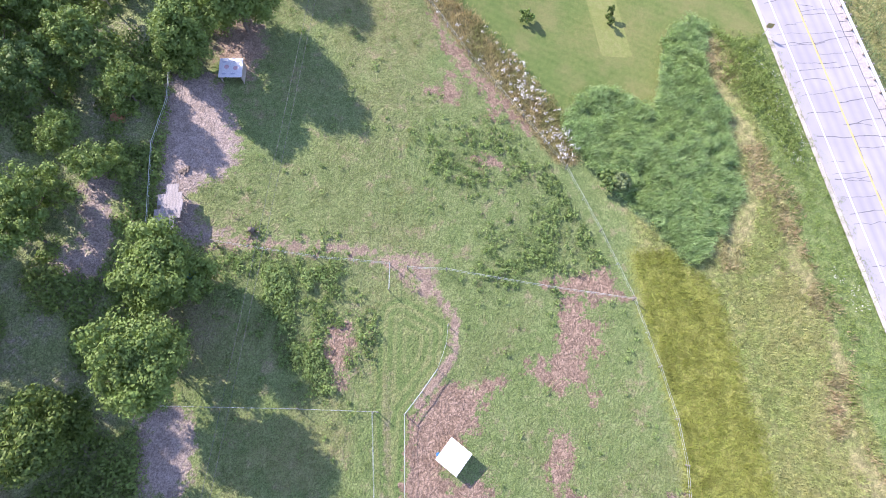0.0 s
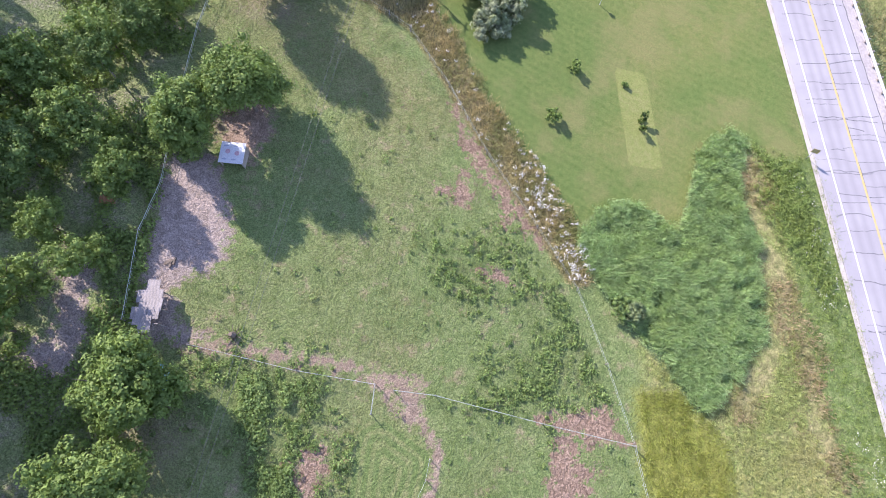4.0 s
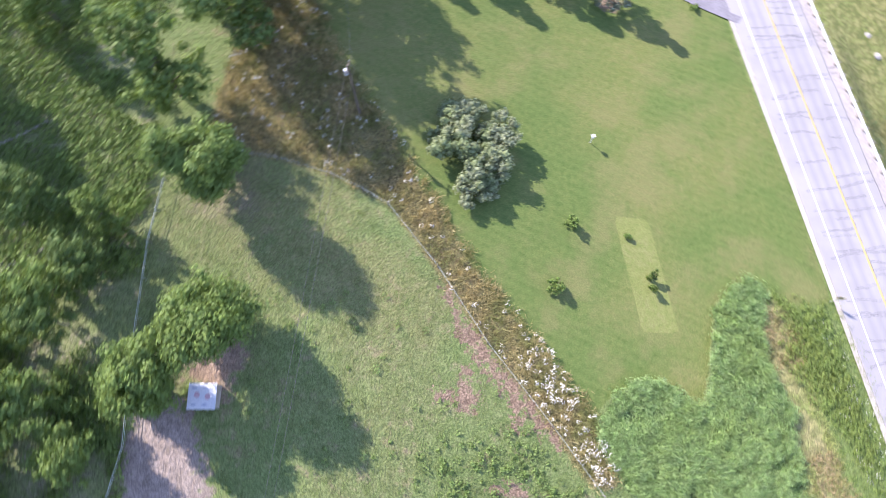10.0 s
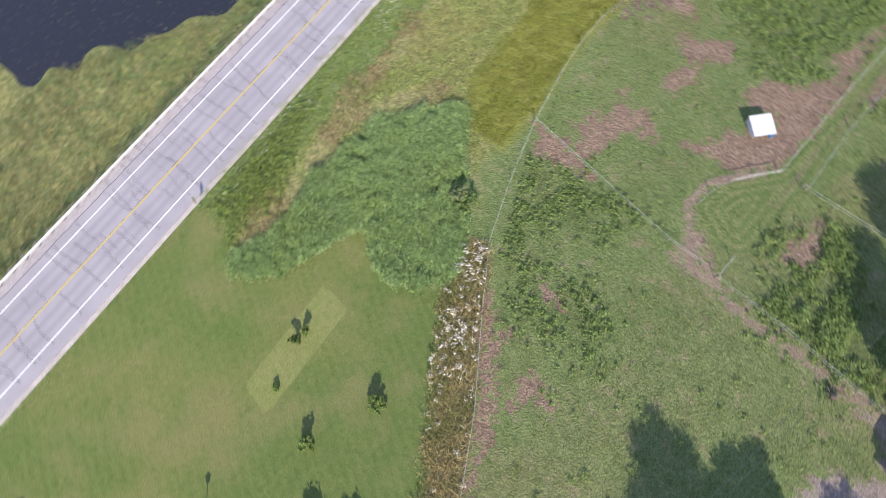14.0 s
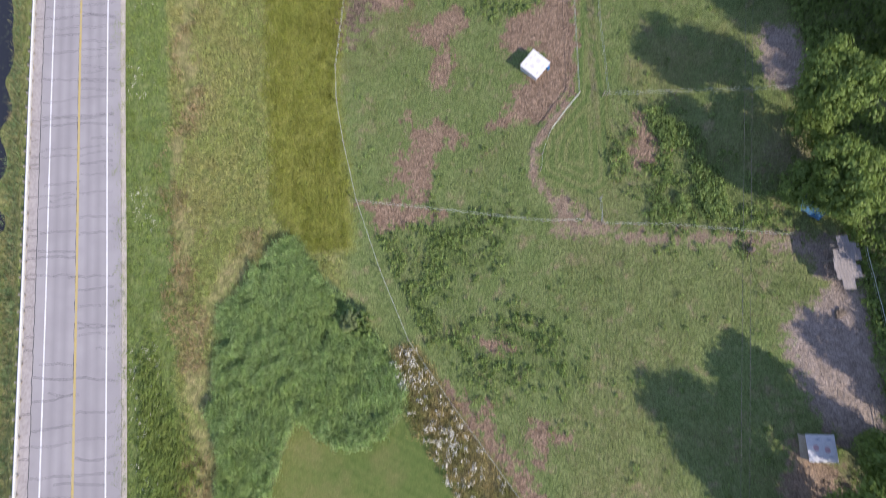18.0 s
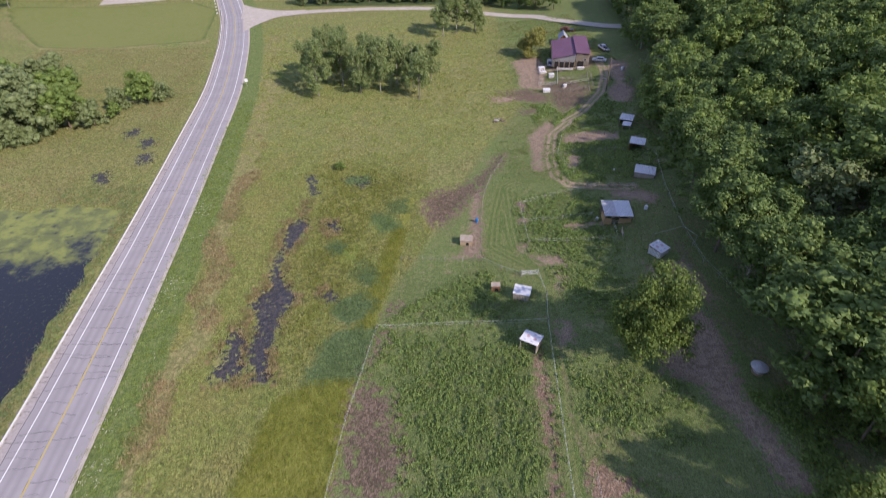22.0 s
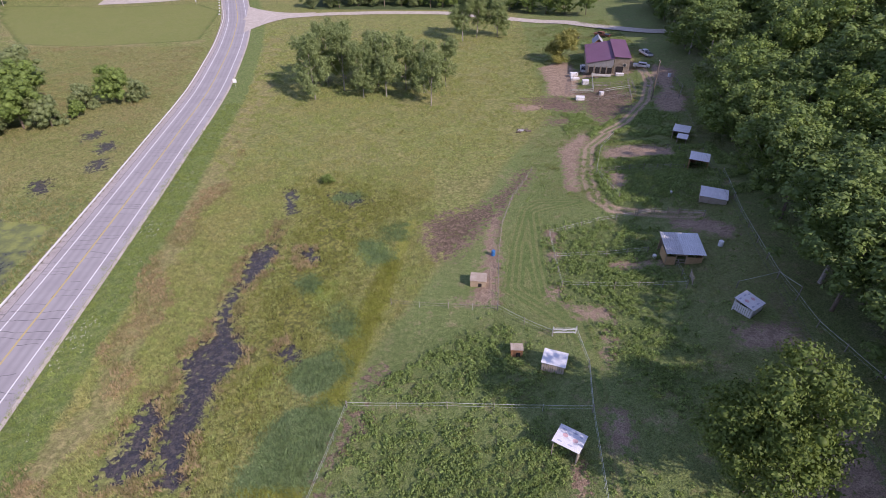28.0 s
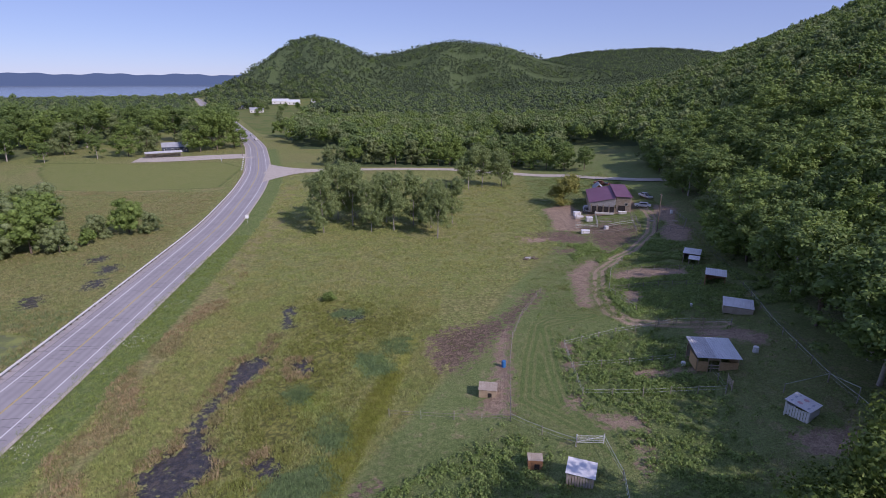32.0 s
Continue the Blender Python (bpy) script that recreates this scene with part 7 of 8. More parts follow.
def barn_shed(x, y, turn):
    """The open plywood shed under two metal roof sheets."""
    thing = empty("plywood_shed", pose(x, y, z_at(x, y) - 0.05, 0, 0, turn), "plywood shed with a ribbed metal roof on bare earth", "shed")
    w, d, f, k = 4.9, 3.9, 2.0, 2.5
    tilt = math.degrees(math.atan2(k - f, d))
    part("roof_sheet", sheet(2.3, d + 0.7, 0.02, 8, (-1.45, 0, 2.32), (tilt, 0, 0), 0.04), STEEL_OLD, thing, "dull grey ribbed sheet")
    part("roof_sheet", sheet(2.95, d + 0.7, 0.02, 10, (1.16, 0, 2.32), (tilt, 0, 0), 0.04), STEEL, thing, "bright ribbed sheet")
    for ox, ww in ((-1.75, 1.2), (1.35, 2.1)):
        part("front_panel", box(ww, 0.05, 1.35, (ox, -d / 2, 0.7), (0, 0, 0), 0.006), PLYWOOD, thing)
    part("header_board", box(1.4, 0.05, 0.3, (-0.45, -d / 2, 1.75), (0, 0, 0), 0.006), WOOD, thing)
    for h in (0.5, 0.9):
        part("rail", box(1.3, 0.06, 0.1, (-0.45, -d / 2 + 0.05, h), (0, 0, 0), 0.006), WOOD_GREY, thing)
    part("side_panel", box(0.05, d * 0.6, 1.5, (-w / 2 + 0.05, -0.5, 0.78), (0, 0, 0), 0.006), PLYWOOD, thing)
    part("side_panel", box(0.05, d - 0.1, 1.7, (w / 2 - 0.1, 0, 0.88), (0, 0, 0), 0.006), PLYWOOD, thing)
    part("back_panel", box(w - 0.1, 0.05, 2.2, (0, d / 2 - 0.03, 1.1), (0, 0, 0), 0.006), WOOD_GREY, thing)
    for ox in (-w / 2 + 0.08, -1.1, 0.25, w / 2 - 0.08):
        for oy, h in ((-d / 2 + 0.08, 2.02), (d / 2 - 0.1, 2.45)):
            part("post", box(0.11, 0.11, h + 0.3, (ox, oy, h / 2 - 0.15), (0, 0, 0), 0.008), WOOD, thing)


barn_shed(26.2, 73.0, -5)


def tin_lean_to(x, y):
    thing = empty("tin_lean_to", pose(x, y, z_at(x, y)), "low lean-to of overlapping old roof sheets beside the fence", "lean-to")
    plan = ((-0.15, -1.95, 1.25, 1.7, 0.0, TIN), (0.0, -1.2, 2.5, 1.2, 2.0, TIN), (-0.25, -0.4, 2.2, 1.25, -3.0, TIN), (0.1, 0.45, 2.7, 1.15, 1.0, TIN), (0.5, 0.75, 1.2, 1.7, 0.0, TIN), (-0.1, 1.5, 1.2, 1.6, 4.0, TIN))
    for k, (ox, oy, ww, dd, tr, mat_) in enumerate(plan):
        part("roof_sheet", sheet(ww, dd, 0.012, max(4, int(ww / 0.3)), (ox, oy, 1.5 + 0.035 * k), (0, 3, tr), 0.015), mat_, thing)
    for ox in (-1.15, 1.15):
        for oy in (-1.6, 0.0, 1.4):
            part("post", tube((ox, oy, -0.2), (ox, oy, 1.5), 0.05, 0.05, 7), POST, thing)
    for oy in (-1.6, 0.0, 1.4):
        part("beam", tube((-1.3, oy, 1.46), (1.5, oy, 1.46), 0.045, 0.045, 6), POST, thing)


tin_lean_to(25.6, -23)


def tarp(x, y, turn):
    thing = empty("tarpaulin", pose(x, y, z_at(x, y), 0, 0, turn), "crumpled dark blue tarpaulin over a pole frame", "tarpaulin")
    b2 = bmesh.new()
    bmesh.ops.create_grid(b2, x_segments=26, y_segments=16, size=0.5, matrix=Matrix.Diagonal((3.0, 1.5, 1, 1)))
    for v in b2.verts:
        u = abs(v.co.y) / 0.75
        v.co.z = 0.85 - 0.5 * u + 0.1 * noise.noise(v.co * 2.1) + 0.05 * math.sin(v.co.x * 7 + v.co.y * 3)
        v.co.y *= 1 + 0.1 * noise.noise(v.co * 1.3)
    bmesh.ops.solidify(b2, geom=b2.faces[:], thickness=0.02)
    part("cover", b2, TARP, thing)
    part("pole", tube((-1.9, 0, 0), (1.7, 0.1, 1.0), 0.03, 0.03, 6), WIRE, thing)
    part("pole", tube((-1.9, -0.6, 0), (-1.7, 0.1, 1.1), 0.03, 0.03, 6), WIRE, thing)
    for ox in (-1.3, 1.3):
        part("support", tube((ox, 0, -0.1), (ox, 0, 0.8), 0.04, 0.04, 6), POST, thing)


tarp(24.2, -17.2, 140)


def barrel(x, y, r, h, mat, label, name="plastic_barrel", category="barrel"):
    thing = empty(name, pose(x, y, z_at(x, y) - 0.02), label, category)
    rings = [(0, 0.93), (0.06, 1.0), (0.3, 1.0), (0.33, 1.05), (0.37, 1.0), (0.63, 1.0), (0.67, 1.05), (0.7, 1.0), (0.94, 1.0), (1.0, 0.92)]
    pts = [(0, 0, h * k) for k, _ in rings]
    part("body", bent(pts, [r * q for _, q in rings], 18), mat, thing)
    part("lid", tube((0, 0, h), (0, 0, h + 0.03), r * 0.86, r * 0.84, 18), mat, thing)
    return thing


barrel(1.1, 79.4, 0.3, 0.95, BLUE, "blue plastic barrel standing on bare earth")
barrel(0.75, 1.95, 0.2, 0.45, BLUE, "small blue plastic bucket beside the white shelter", "bucket", "bucket")
barrel(32.4, 74.4, 0.35, 0.8, WHITE, "white plastic tub on bare earth", "feed_tub", "tub")
barrel(23.1, 73.6, 0.28, 0.5, WHITE, "white bucket beside the plywood shed", "bucket", "bucket")
barrel(31.6, 91.2, 0.2, 0.5, WHITE, "white bucket in the weedy pen", "bucket", "bucket")


def round_feeder(x, y):
    thing = empty("round_feeder", pose(x, y, z_at(x, y)), "grey round feeder with a conical metal lid in shade", "feeder")
    part("lid", bent([(0, 0, 1.15), (0, 0, 1.2), (0, 0, 1.5), (0, 0, 1.62)], [1.05, 1.05, 0.35, 0.05], 18), STEEL_OLD, thing)
    part("bin", tube((0, 0, 0.3), (0, 0, 1.15), 0.5, 0.75, 16), STEEL_OLD, thing)
    for k in range(4):
        a = math.pi / 4 + k * math.pi / 2
        part("leg", tube((0.6 * math.cos(a), 0.6 * math.sin(a), -0.05), (0.45 * math.cos(a), 0.45 * math.sin(a), 0.6), 0.04, 0.04, 6), POST, thing)
    part("tray", tube((0, 0, 0.12), (0, 0, 0.3), 0.7, 0.72, 16), WOOD, thing)


round_feeder(31.4, 33.2)


# ---- farm ----
def window(parent, w, h, at, turn, frame_mat=WALL_WHITE):
    f = part("window_frame", box(w + 0.14, 0.06, h + 0.14, at, turn, 0.01), frame_mat, parent)
    q = pose(*at, *turn) @ Vector((0, -0.035, 0))
    part("pane", box(w, 0.012, h, q, turn, 0.0), GLASS, f)
    return f


def hall():
    thing = empty("barn", pose(43.4, 175.8, z_at(43, 168) - 0.1, 0, 0, -11), "large barn with two sloping maroon metal roofs", "barn")
    L = 19.5
    for k, (x0, x1, z0, z1, n_) in enumerate(((-6.6, 0.6, 2.7, 4.3, "grey"), (0.75, 4.9, 4.8, 4.7, "boards"))):
        w, t = math.hypot(x1 - x0, z1 - z0), math.degrees(math.atan2(z1 - z0, x1 - x0))
        roof = part("roof", sheet(L + 0.8, w + 0.5, 0.04, 40, depth=0.05), MAROON, thing)
        roof.matrix_basis = pose((x0 + x1) / 2, 0, (z0 + z1) / 2 + 0.05, 0, -t, 0) @ pose(0, 0, 0, 0, 0, 90)
        for sy in (-1, 1):
            b2 = bmesh.new()
            q = [b2.verts.new(p) for p in ((x0, sy * L / 2, 0), (x1, sy * L / 2, 0), (x1, sy * L / 2, z1), (x0, sy * L / 2, z0))]
            b2.faces.new(q)
            bmesh.ops.solidify(b2, geom=b2.faces[:], thickness=0.12)
            part("gable_wall", b2, WALL_GREY if n_ == "grey" else WOOD_GREY, thing)
        part("side_wall", box(0.12, L - 0.3, min(z0, z1), (x0 if k == 0 else x1, 0, min(z0, z1) / 2), (0, 0, 0), 0.01), WOOD_GREY, thing)
    # flat dark panels on the wall paint the shade inside the stalls
    for ox in (-5.3, -3.6, -1.9, -0.3):
        part("stall_opening", box(1.2, 0.06, 1.7, (ox, -L / 2 - 0.1, 0.86), (0, 0, 0), 0.005), DARK, thing, "dark panel painted as the shade of a stall opening")
    for ox in (-6.1, -4.45, -2.75, -1.1, 0.5):
        part("post", box(0.16, 0.16, 2.3, (ox, -L / 2 - 0.17, 1.1), (0, 0, 0), 0.01), WOOD, thing)
    # the doorway's inner shade, again a flat dark panel
    part("door", box(1.9, 0.07, 2.2, (2.4, -L / 2 - 0.12, 1.1), (0, 0, 0), 0.01), DARK, thing, "dark panel painted as the shade of an open doorway")
    window(thing, 0.7, 0.7, (3.6, -L / 2 - 0.1, 2.6), (0, 0, 0))
    part("trough_wall", box(5.2, 0.7, 0.5, (-2.6, -L / 2 - 2.6, 0.25), (0, 0, 0), 0.04), CONCRETE, thing, "pale concrete trough wall")


hall()


def house(x, y, turn, w, d, h, peak, wall, roof, label, windows=2, name="house"):
    thing = empty(name, pose(x, y, z_at(x, y) - 0.15, 0, 0, turn), label, name.replace("_", " "))
    part("wall_block", box(w, d, h, (0, 0, h / 2), (0, 0, 0), 0.02), wall, thing)
    for s in (-1, 1):
        t = math.degrees(math.atan2(peak, d / 2))
        part("roof", box(w + 0.6, math.hypot(d / 2, peak) + 0.35, 0.1, (0, s * d / 4, h + peak / 2 + 0.03), (-s * t, 0, 0), 0.01), roof, thing)
        b2 = bmesh.new()
        q = [b2.verts.new(p) for p in ((s * (w / 2 - 0.05), -d / 2, h), (s * (w / 2 - 0.05), d / 2, h), (s * (w / 2 - 0.05), 0, h + peak - 0.05))]
        b2.faces.new(q)
        bmesh.ops.solidify(b2, geom=b2.faces[:], thickness=0.08)
        part("gable", b2, wall, thing)
    for k in range(windows):
        window(thing, 1.0, 1.1, (-w / 2 + w * (k + 0.5) / windows, -d / 2 - 0.02, h * 0.55), (0, 0, 0))
    part("door", box(0.95, 0.06, 2.0, (w * 0.02, -d / 2 - 0.02, 1.02), (0, 0, 0), 0.01), DARK, thing)
    return thing


house(44.6, 194, 80, 5.5, 3.2, 2.2, 1.5, WOOD_RED, ROOF_GREY, "small brown gambrel-like shed behind the barn", 1, "garden_shed")
house(-226, 661, 20, 15, 9, 3.2, 2.4, WALL_WHITE, ROOF_GREY, "white house with a dark grey roof far along the road", 4)
house(-238, 800, 10, 22, 14, 4.5, 2.6, WALL_WHITE, STEEL, "large white farm building on the slope", 3)
house(-214, 780, 10, 16, 12, 4.0, 2.6, WALL_WHITE, STEEL, "white gabled farm building on the slope", 3)
house(-190, 800, 10, 9, 7, 3.0, 2.0, WALL_WHITE, STEEL, "small white shed on the slope", 2)
house(-292, 755, 30, 12, 8, 3.0, 2.0, WALL_GREY, ROOF_GREY, "grey low house beside the far road", 3)
house(-270, 735, 30, 9, 7, 2.8, 1.8, WALL_WHITE, ROOF_GREY, "low pale house beside the far road", 2)
house(-157, 316, 28, 13, 8, 3.2, 2.0, WALL_DARK, ROOF_GREY, "dark blue house half hidden by trees", 4)


def pavilion():
    thing = empty("open_shelter", pose(-152, 293, z_at(-152, 293), 0, 0, 32), "long open shelter with a pale metal roof", "open shelter")
    L, d = 17.5, 5.0
    for s in (-1, 1):
        part("roof", box(L, d / 2 + 0.4, 0.08, (0, s * d / 4, 2.9), (-s * 14, 0, 0), 0.01), STEEL_OLD, thing)
    for k in range(8):
        for s in (-1, 1):
            part("post", box(0.2, 0.2, 2.6, (-L / 2 + 0.4 + (L - 0.8) * k / 7, s * (d / 2 - 0.2), 1.25), (0, 0, 0), 0.01), POST, thing)
    part("back_wall", box(L - 0.8, 0.08, 1.7, (0, d / 2 - 0.3, 0.85), (0, 0, 0), 0.01), WOOD_GREY, thing)


house(82, 137, 60, 9, 6, 3.0, 2.0, WALL_WHITE, STEEL, "pale cabin with a bright roof inside the wood", 2, "cabin")
pavilion()
tagged(new("gravel_lot", ribbon("gravel_lot", [(-160, 279), (-140, 284), (-124, 292), (-107, 297)], (-12, -5, 0, 5), GRAVEL, 0.1)), "pale gravel parking lot beside the road", "parking lot", kind="structure")


def car(x, y, turn, paint, label, pickup=False, lift=0.12):
    thing = empty("pickup_truck" if pickup else "car", pose(x, y, float(road_height(x, y)) + lift if abs(x - float(road_x(y))) < 7 else z_at(x, y), 0, 0, turn), label, "pickup truck" if pickup else "car", "vehicles")
    L, W = (5.8, 1.95) if pickup else (4.6, 1.8)
    part("body", box(L, W, 0.62, (0, 0, 0.68), (0, 0, 0), 0.14), paint, thing)
    cx, cl = (0.55, 2.1) if pickup else (-0.2, 2.5)
    cab = box(cl, W * 0.86, 0.58, (cx, 0, 1.22), (0, 0, 0), 0.2)
    part("cabin", cab, paint, thing)
    part("windscreen", box(0.05, W * 0.74, 0.42, (cx + cl / 2 - 0.06, 0, 1.22), (0, -32, 0), 0.01), GLASS, thing)
    part("rear_window", box(0.05, W * 0.7, 0.36, (cx - cl / 2 + 0.05, 0, 1.24), (0, 20, 0), 0.01), GLASS, thing)
    for s in (-1, 1):
        part("side_window", box(cl * 0.72, 0.03, 0.34, (cx, s * (W * 0.43 + 0.002), 1.26), (0, 0, 0), 0.01), GLASS, thing)
        for ox in (-L * 0.31, L * 0.31):
            wheel = part("wheel", tube((ox, s * (W / 2 - 0.2), 0.34), (ox, s * (W / 2 + 0.01), 0.34), 0.34, 0.34, 18), RUBBER, thing)
            part("rim", tube((ox, s * (W / 2 + 0.01), 0.34), (ox, s * (W / 2 + 0.03), 0.34), 0.2, 0.18, 14), CHROME, wheel)
        part("headlight", box(0.06, 0.34, 0.16, (L / 2 - 0.02, s * W * 0.34, 0.78), (0, 0, 0), 0.02), LINE, thing)
        part("tail_light", box(0.06, 0.2, 0.22, (-L / 2 + 0.02, s * W * 0.4, 0.8), (0, 0, 0), 0.02), PAINT_RED, thing)
    if pickup:
        part("bed_cover", box(1.85, W * 0.84, 0.06, (-1.7, 0, 1.0), (0, 0, 0), 0.02), PAINT_DARK, thing, "black bed cover")
    return thing


car(-131.5, 374, 118, PAINT_WHITE, "white car driving on the far road")
car(-143.5, 401, 296, PAINT_WHITE, "pale car in the other lane of the far road")
car(-29.5, -104.6, 90, PAINT_WHITE, "white car parked on the lawn beside the driveway")
car(55.2, 178.5, 100, PAINT_WHITE, "white pickup parked beside the barn", True)
car(35.6, 172.5, 80, PAINT_WHITE, "pale pickup parked against the barn", True)
car(40.5, 208, 60, PAINT_DARK, "dark car parked on grass behind the barn")
car(49.5, 207, 140, PAINT_RED, "rusty red vehicle parked beside the gravel road", True)
car(50.6, 167.6, 160, PAINT_WHITE, "white car parked at the corner of the barn")


def bin_box(x, y, turn, w, d, h, mat, label, name="storage_bin"):
    thing = empty(name, pose(x, y, z_at(x, y) - 0.02, 0, 0, turn), label, name.replace("_", " "), "bins in the barn yard")
    part("body", box(w, d, h, (0, 0, h / 2), (0, 0, 0), 0.04), mat, thing)
    part("lid", box(w + 0.08, d + 0.08, 0.08, (0, 0, h + 0.04), (0, 0, 0), 0.02), WHITE, thing)
    part("base", box(w * 0.9, d * 0.9, 0.1, (0, 0, 0.03), (0, 0, 0), 0.01), POST, thing)


bin_box(31.9, 168.6, 8, 2.0, 1.2, 1.0, WHITE, "white storage tank in the barn yard")
bin_box(33.4, 160.5, 0, 1.7, 1.2, 1.2, STEEL_OLD, "grey storage bin in the barn yard")
bin_box(29.6, 149.2, -6, 2.1, 1.4, 0.8, WHITE, "white low animal hutch in the muddy yard", "animal_hutch")
bin_box(31.6, 165.2, 4, 2.4, 1.0, 0.6, CONCRETE, "pale trough in the barn yard", "feed_trough")
bin_box(35.5, 151, 20, 1.0, 0.8, 0.7, STEEL_OLD, "grey bin in the muddy yard")
bin_box(43.5, 163.5, -8, 2.2, 0.9, 0.7, CONCRETE, "pale trough before the barn", "feed_trough")
bin_box(54.5, 156.5, 10, 0.6, 0.6, 0.9, WHITE, "white beehive-like box beside the wood")


def utility_pole(x, y, tall, turn, label, transformer=True):
    thing = empty("utility_pole", pose(x, y, z_at(x, y), 0, 0, turn), label, "utility pole", "utility poles")
    part("pole", tube((0, 0, -0.5), (0, 0, tall), 0.15, 0.1, 12), BARK, thing)
    part("crossarm", box(1.6, 0.1, 0.12, (0, 0, tall - 0.35), (0, 0, 0), 0.01), BARK, thing)
    for ox in (-0.7, 0.7):
        part("insulator", tube((ox, 0, tall - 0.29), (ox, 0, tall - 0.1), 0.05, 0.035, 8), WALL_WHITE, thing)
    if transformer:
        part("transformer", tube((0.0, -0.32, tall - 1.5), (0.0, -0.32, tall - 0.75), 0.2, 0.2, 14), STEEL, thing)
    return thing


utility_pole(5.95, -70.4, 8.8, 80, "brown wooden utility pole with a transformer")
utility_pole(45.5, 142.5, 9.5, 80, "dark wooden utility pole beside the farm track", False)
utility_pole(-114, 300, 9, 10, "wooden utility pole beside the far road", False)
utility_pole(-102, 396, 9, 10, "wooden utility pole on the far slope", False)


def cable(a, c, sag, side_):
    thing = empty("power_cable", pose(*a), "thin dark power cable between two poles", "power cable", "power cables")
    pts = []
    for k in range(25):
        t = k / 24
        p = Vector(a).lerp(Vector(c), t) - Vector((0, 0, sag * 4 * t * (1 - t))) - Vector(a)
        pts.append(p + Vector((side_, 0, 0)))
    part("strand", bent(pts, [0.013] * 25, 5), CABLE, thing)


p0, p1 = (5.95, -70.4, z_at(5.95, -70.4) + 8.6), (45.5, 142.5, z_at(45.5, 142.5) + 9.2)
cable(p0, p1, 1.2, -0.65)
cable(p0, p1, 1.3, 0.1)
cable(p0, (9, -130, z_at(9, -130) + 8.6), 0.8, -0.4)


def pallet(x, y, turn, tilt=0.0):
    thing = empty("wooden_pallet", pose(x, y, z_at(x, y) + (0.02 if tilt == 0 else 0.35), tilt, 0, turn), "weathered wooden pallet lying in the barn yard", "pallet", "pallets in the yard")
    for k in range(3):
        part("bearer", box(1.2, 0.1, 0.09, (0, -0.45 + 0.45 * k, 0.045), (0, 0, 0), 0.004), WOOD_GREY, thing)
    for k in range(6):
        part("board", box(0.13, 1.0, 0.022, (-0.53 + 0.212 * k, 0, 0.103), (0, 0, 0), 0.003), WOOD_GREY, thing)
    return thing


for x, y, a, tl in ((36.5, 158, 10, 0), (38.2, 157.1, 32, 0), (30.4, 160.2, 5, 0), (29.4, 157.2, 70, 0), (35.2, 150.2, 15, 0), (32.7, 155.6, 40, 0), (37.6, 164.6, -8, 0), (39.6, 166.4, 0, 0), (41.5, 165.6, 12, 0), (47.8, 152, 60, 0), (52.5, 149, 20, 0), (46.5, 170.4, 8, 0)):
    pallet(x, y, a, tl)
fence([(31.4, 172.7), (36, 167.9)], "weathered rail fence of a small pen", ((1.1, 0.05), (0.7, 0.05), (0.35, 0.05)), 1.8, POST, POST_MESH)
fence([(36.8, 167.3), (35.2, 160), (33.8, 152.9), (28.4, 154.6)], "grey board fence of the inner pen", ((1.15, 0.06), (0.75, 0.05), (0.35, 0.05)), 1.8, PALE, POST_MESH)
fence([(36.1, 151.6), (39.5, 152), (42.9, 151.7)], "pale rail fence across the muddy yard", ((1.1, 0.06), (0.6, 0.05)), 1.7, PALE, POST_MESH)
fence([(44.1, 158.1), (42.3, 150), (40.8, 143.1)], "dark post fence between yard and track", ((1.1, 0.05), (0.6, 0.05)), 2.0, POST, POST_MESH)
fence([(48.4, 163), (50.4, 156), (49.2, 150), (46, 146)], "wire pen fence beside the farm track", ((1.1, 0.03), (0.6, 0.03)), 2.2, POST, POST_MESH)

# ---- small roadside and lawn things ----
def sign(x, y, turn, w, h, post, mat, label, name="road_sign"):
    thing = empty(name, pose(x, y, z_at(x, y), 0, 0, turn), label, "sign", "roadside signs")
    part("post", tube((0, 0, -0.3), (0, 0, post), 0.04, 0.04, 8), WIRE, thing)
    part("panel", box(w, 0.03, h, (0, -0.05, post - h / 2), (0, 0, 0), 0.008), mat, thing)
    return thing


sign(-63.6, 162.5, 10, 1.0, 1.1, 2.4, WHITE, "white rectangular road sign on a post")
sign(-45.4, -46, 160, 0.8, 0.8, 2.2, YELLOW, "small yellow road sign on a post at the lawn corner")
sign(-116, 277, 10, 0.6, 1.6, 2.6, STEEL_OLD, "narrow grey marker beside the gravel lot")
board = empty("billboard", pose(-121, 421, z_at(-121, 421), 0, 0, -25), "white and yellow roadside billboard", "billboard")
part("panel", box(5.5, 0.2, 6.5, (0, 0, 4.2), (0, 0, 0), 0.02), WHITE, board)
part("coloured_band", box(5.5, 0.04, 1.6, (0, -0.13, 3.4), (0, 0, 0), 0.005), YELLOW, board, "yellow band")
part("coloured_band", box(5.5, 0.04, 0.7, (0, -0.13, 6.6), (0, 0, 0), 0.005), DARK, board, "dark band")
for s in (-1, 1):
    part("post", box(0.2, 0.2, 5.0, (s * 2.2, 0.2, 2.2), (0, 0, 0), 0.01), POST, board)

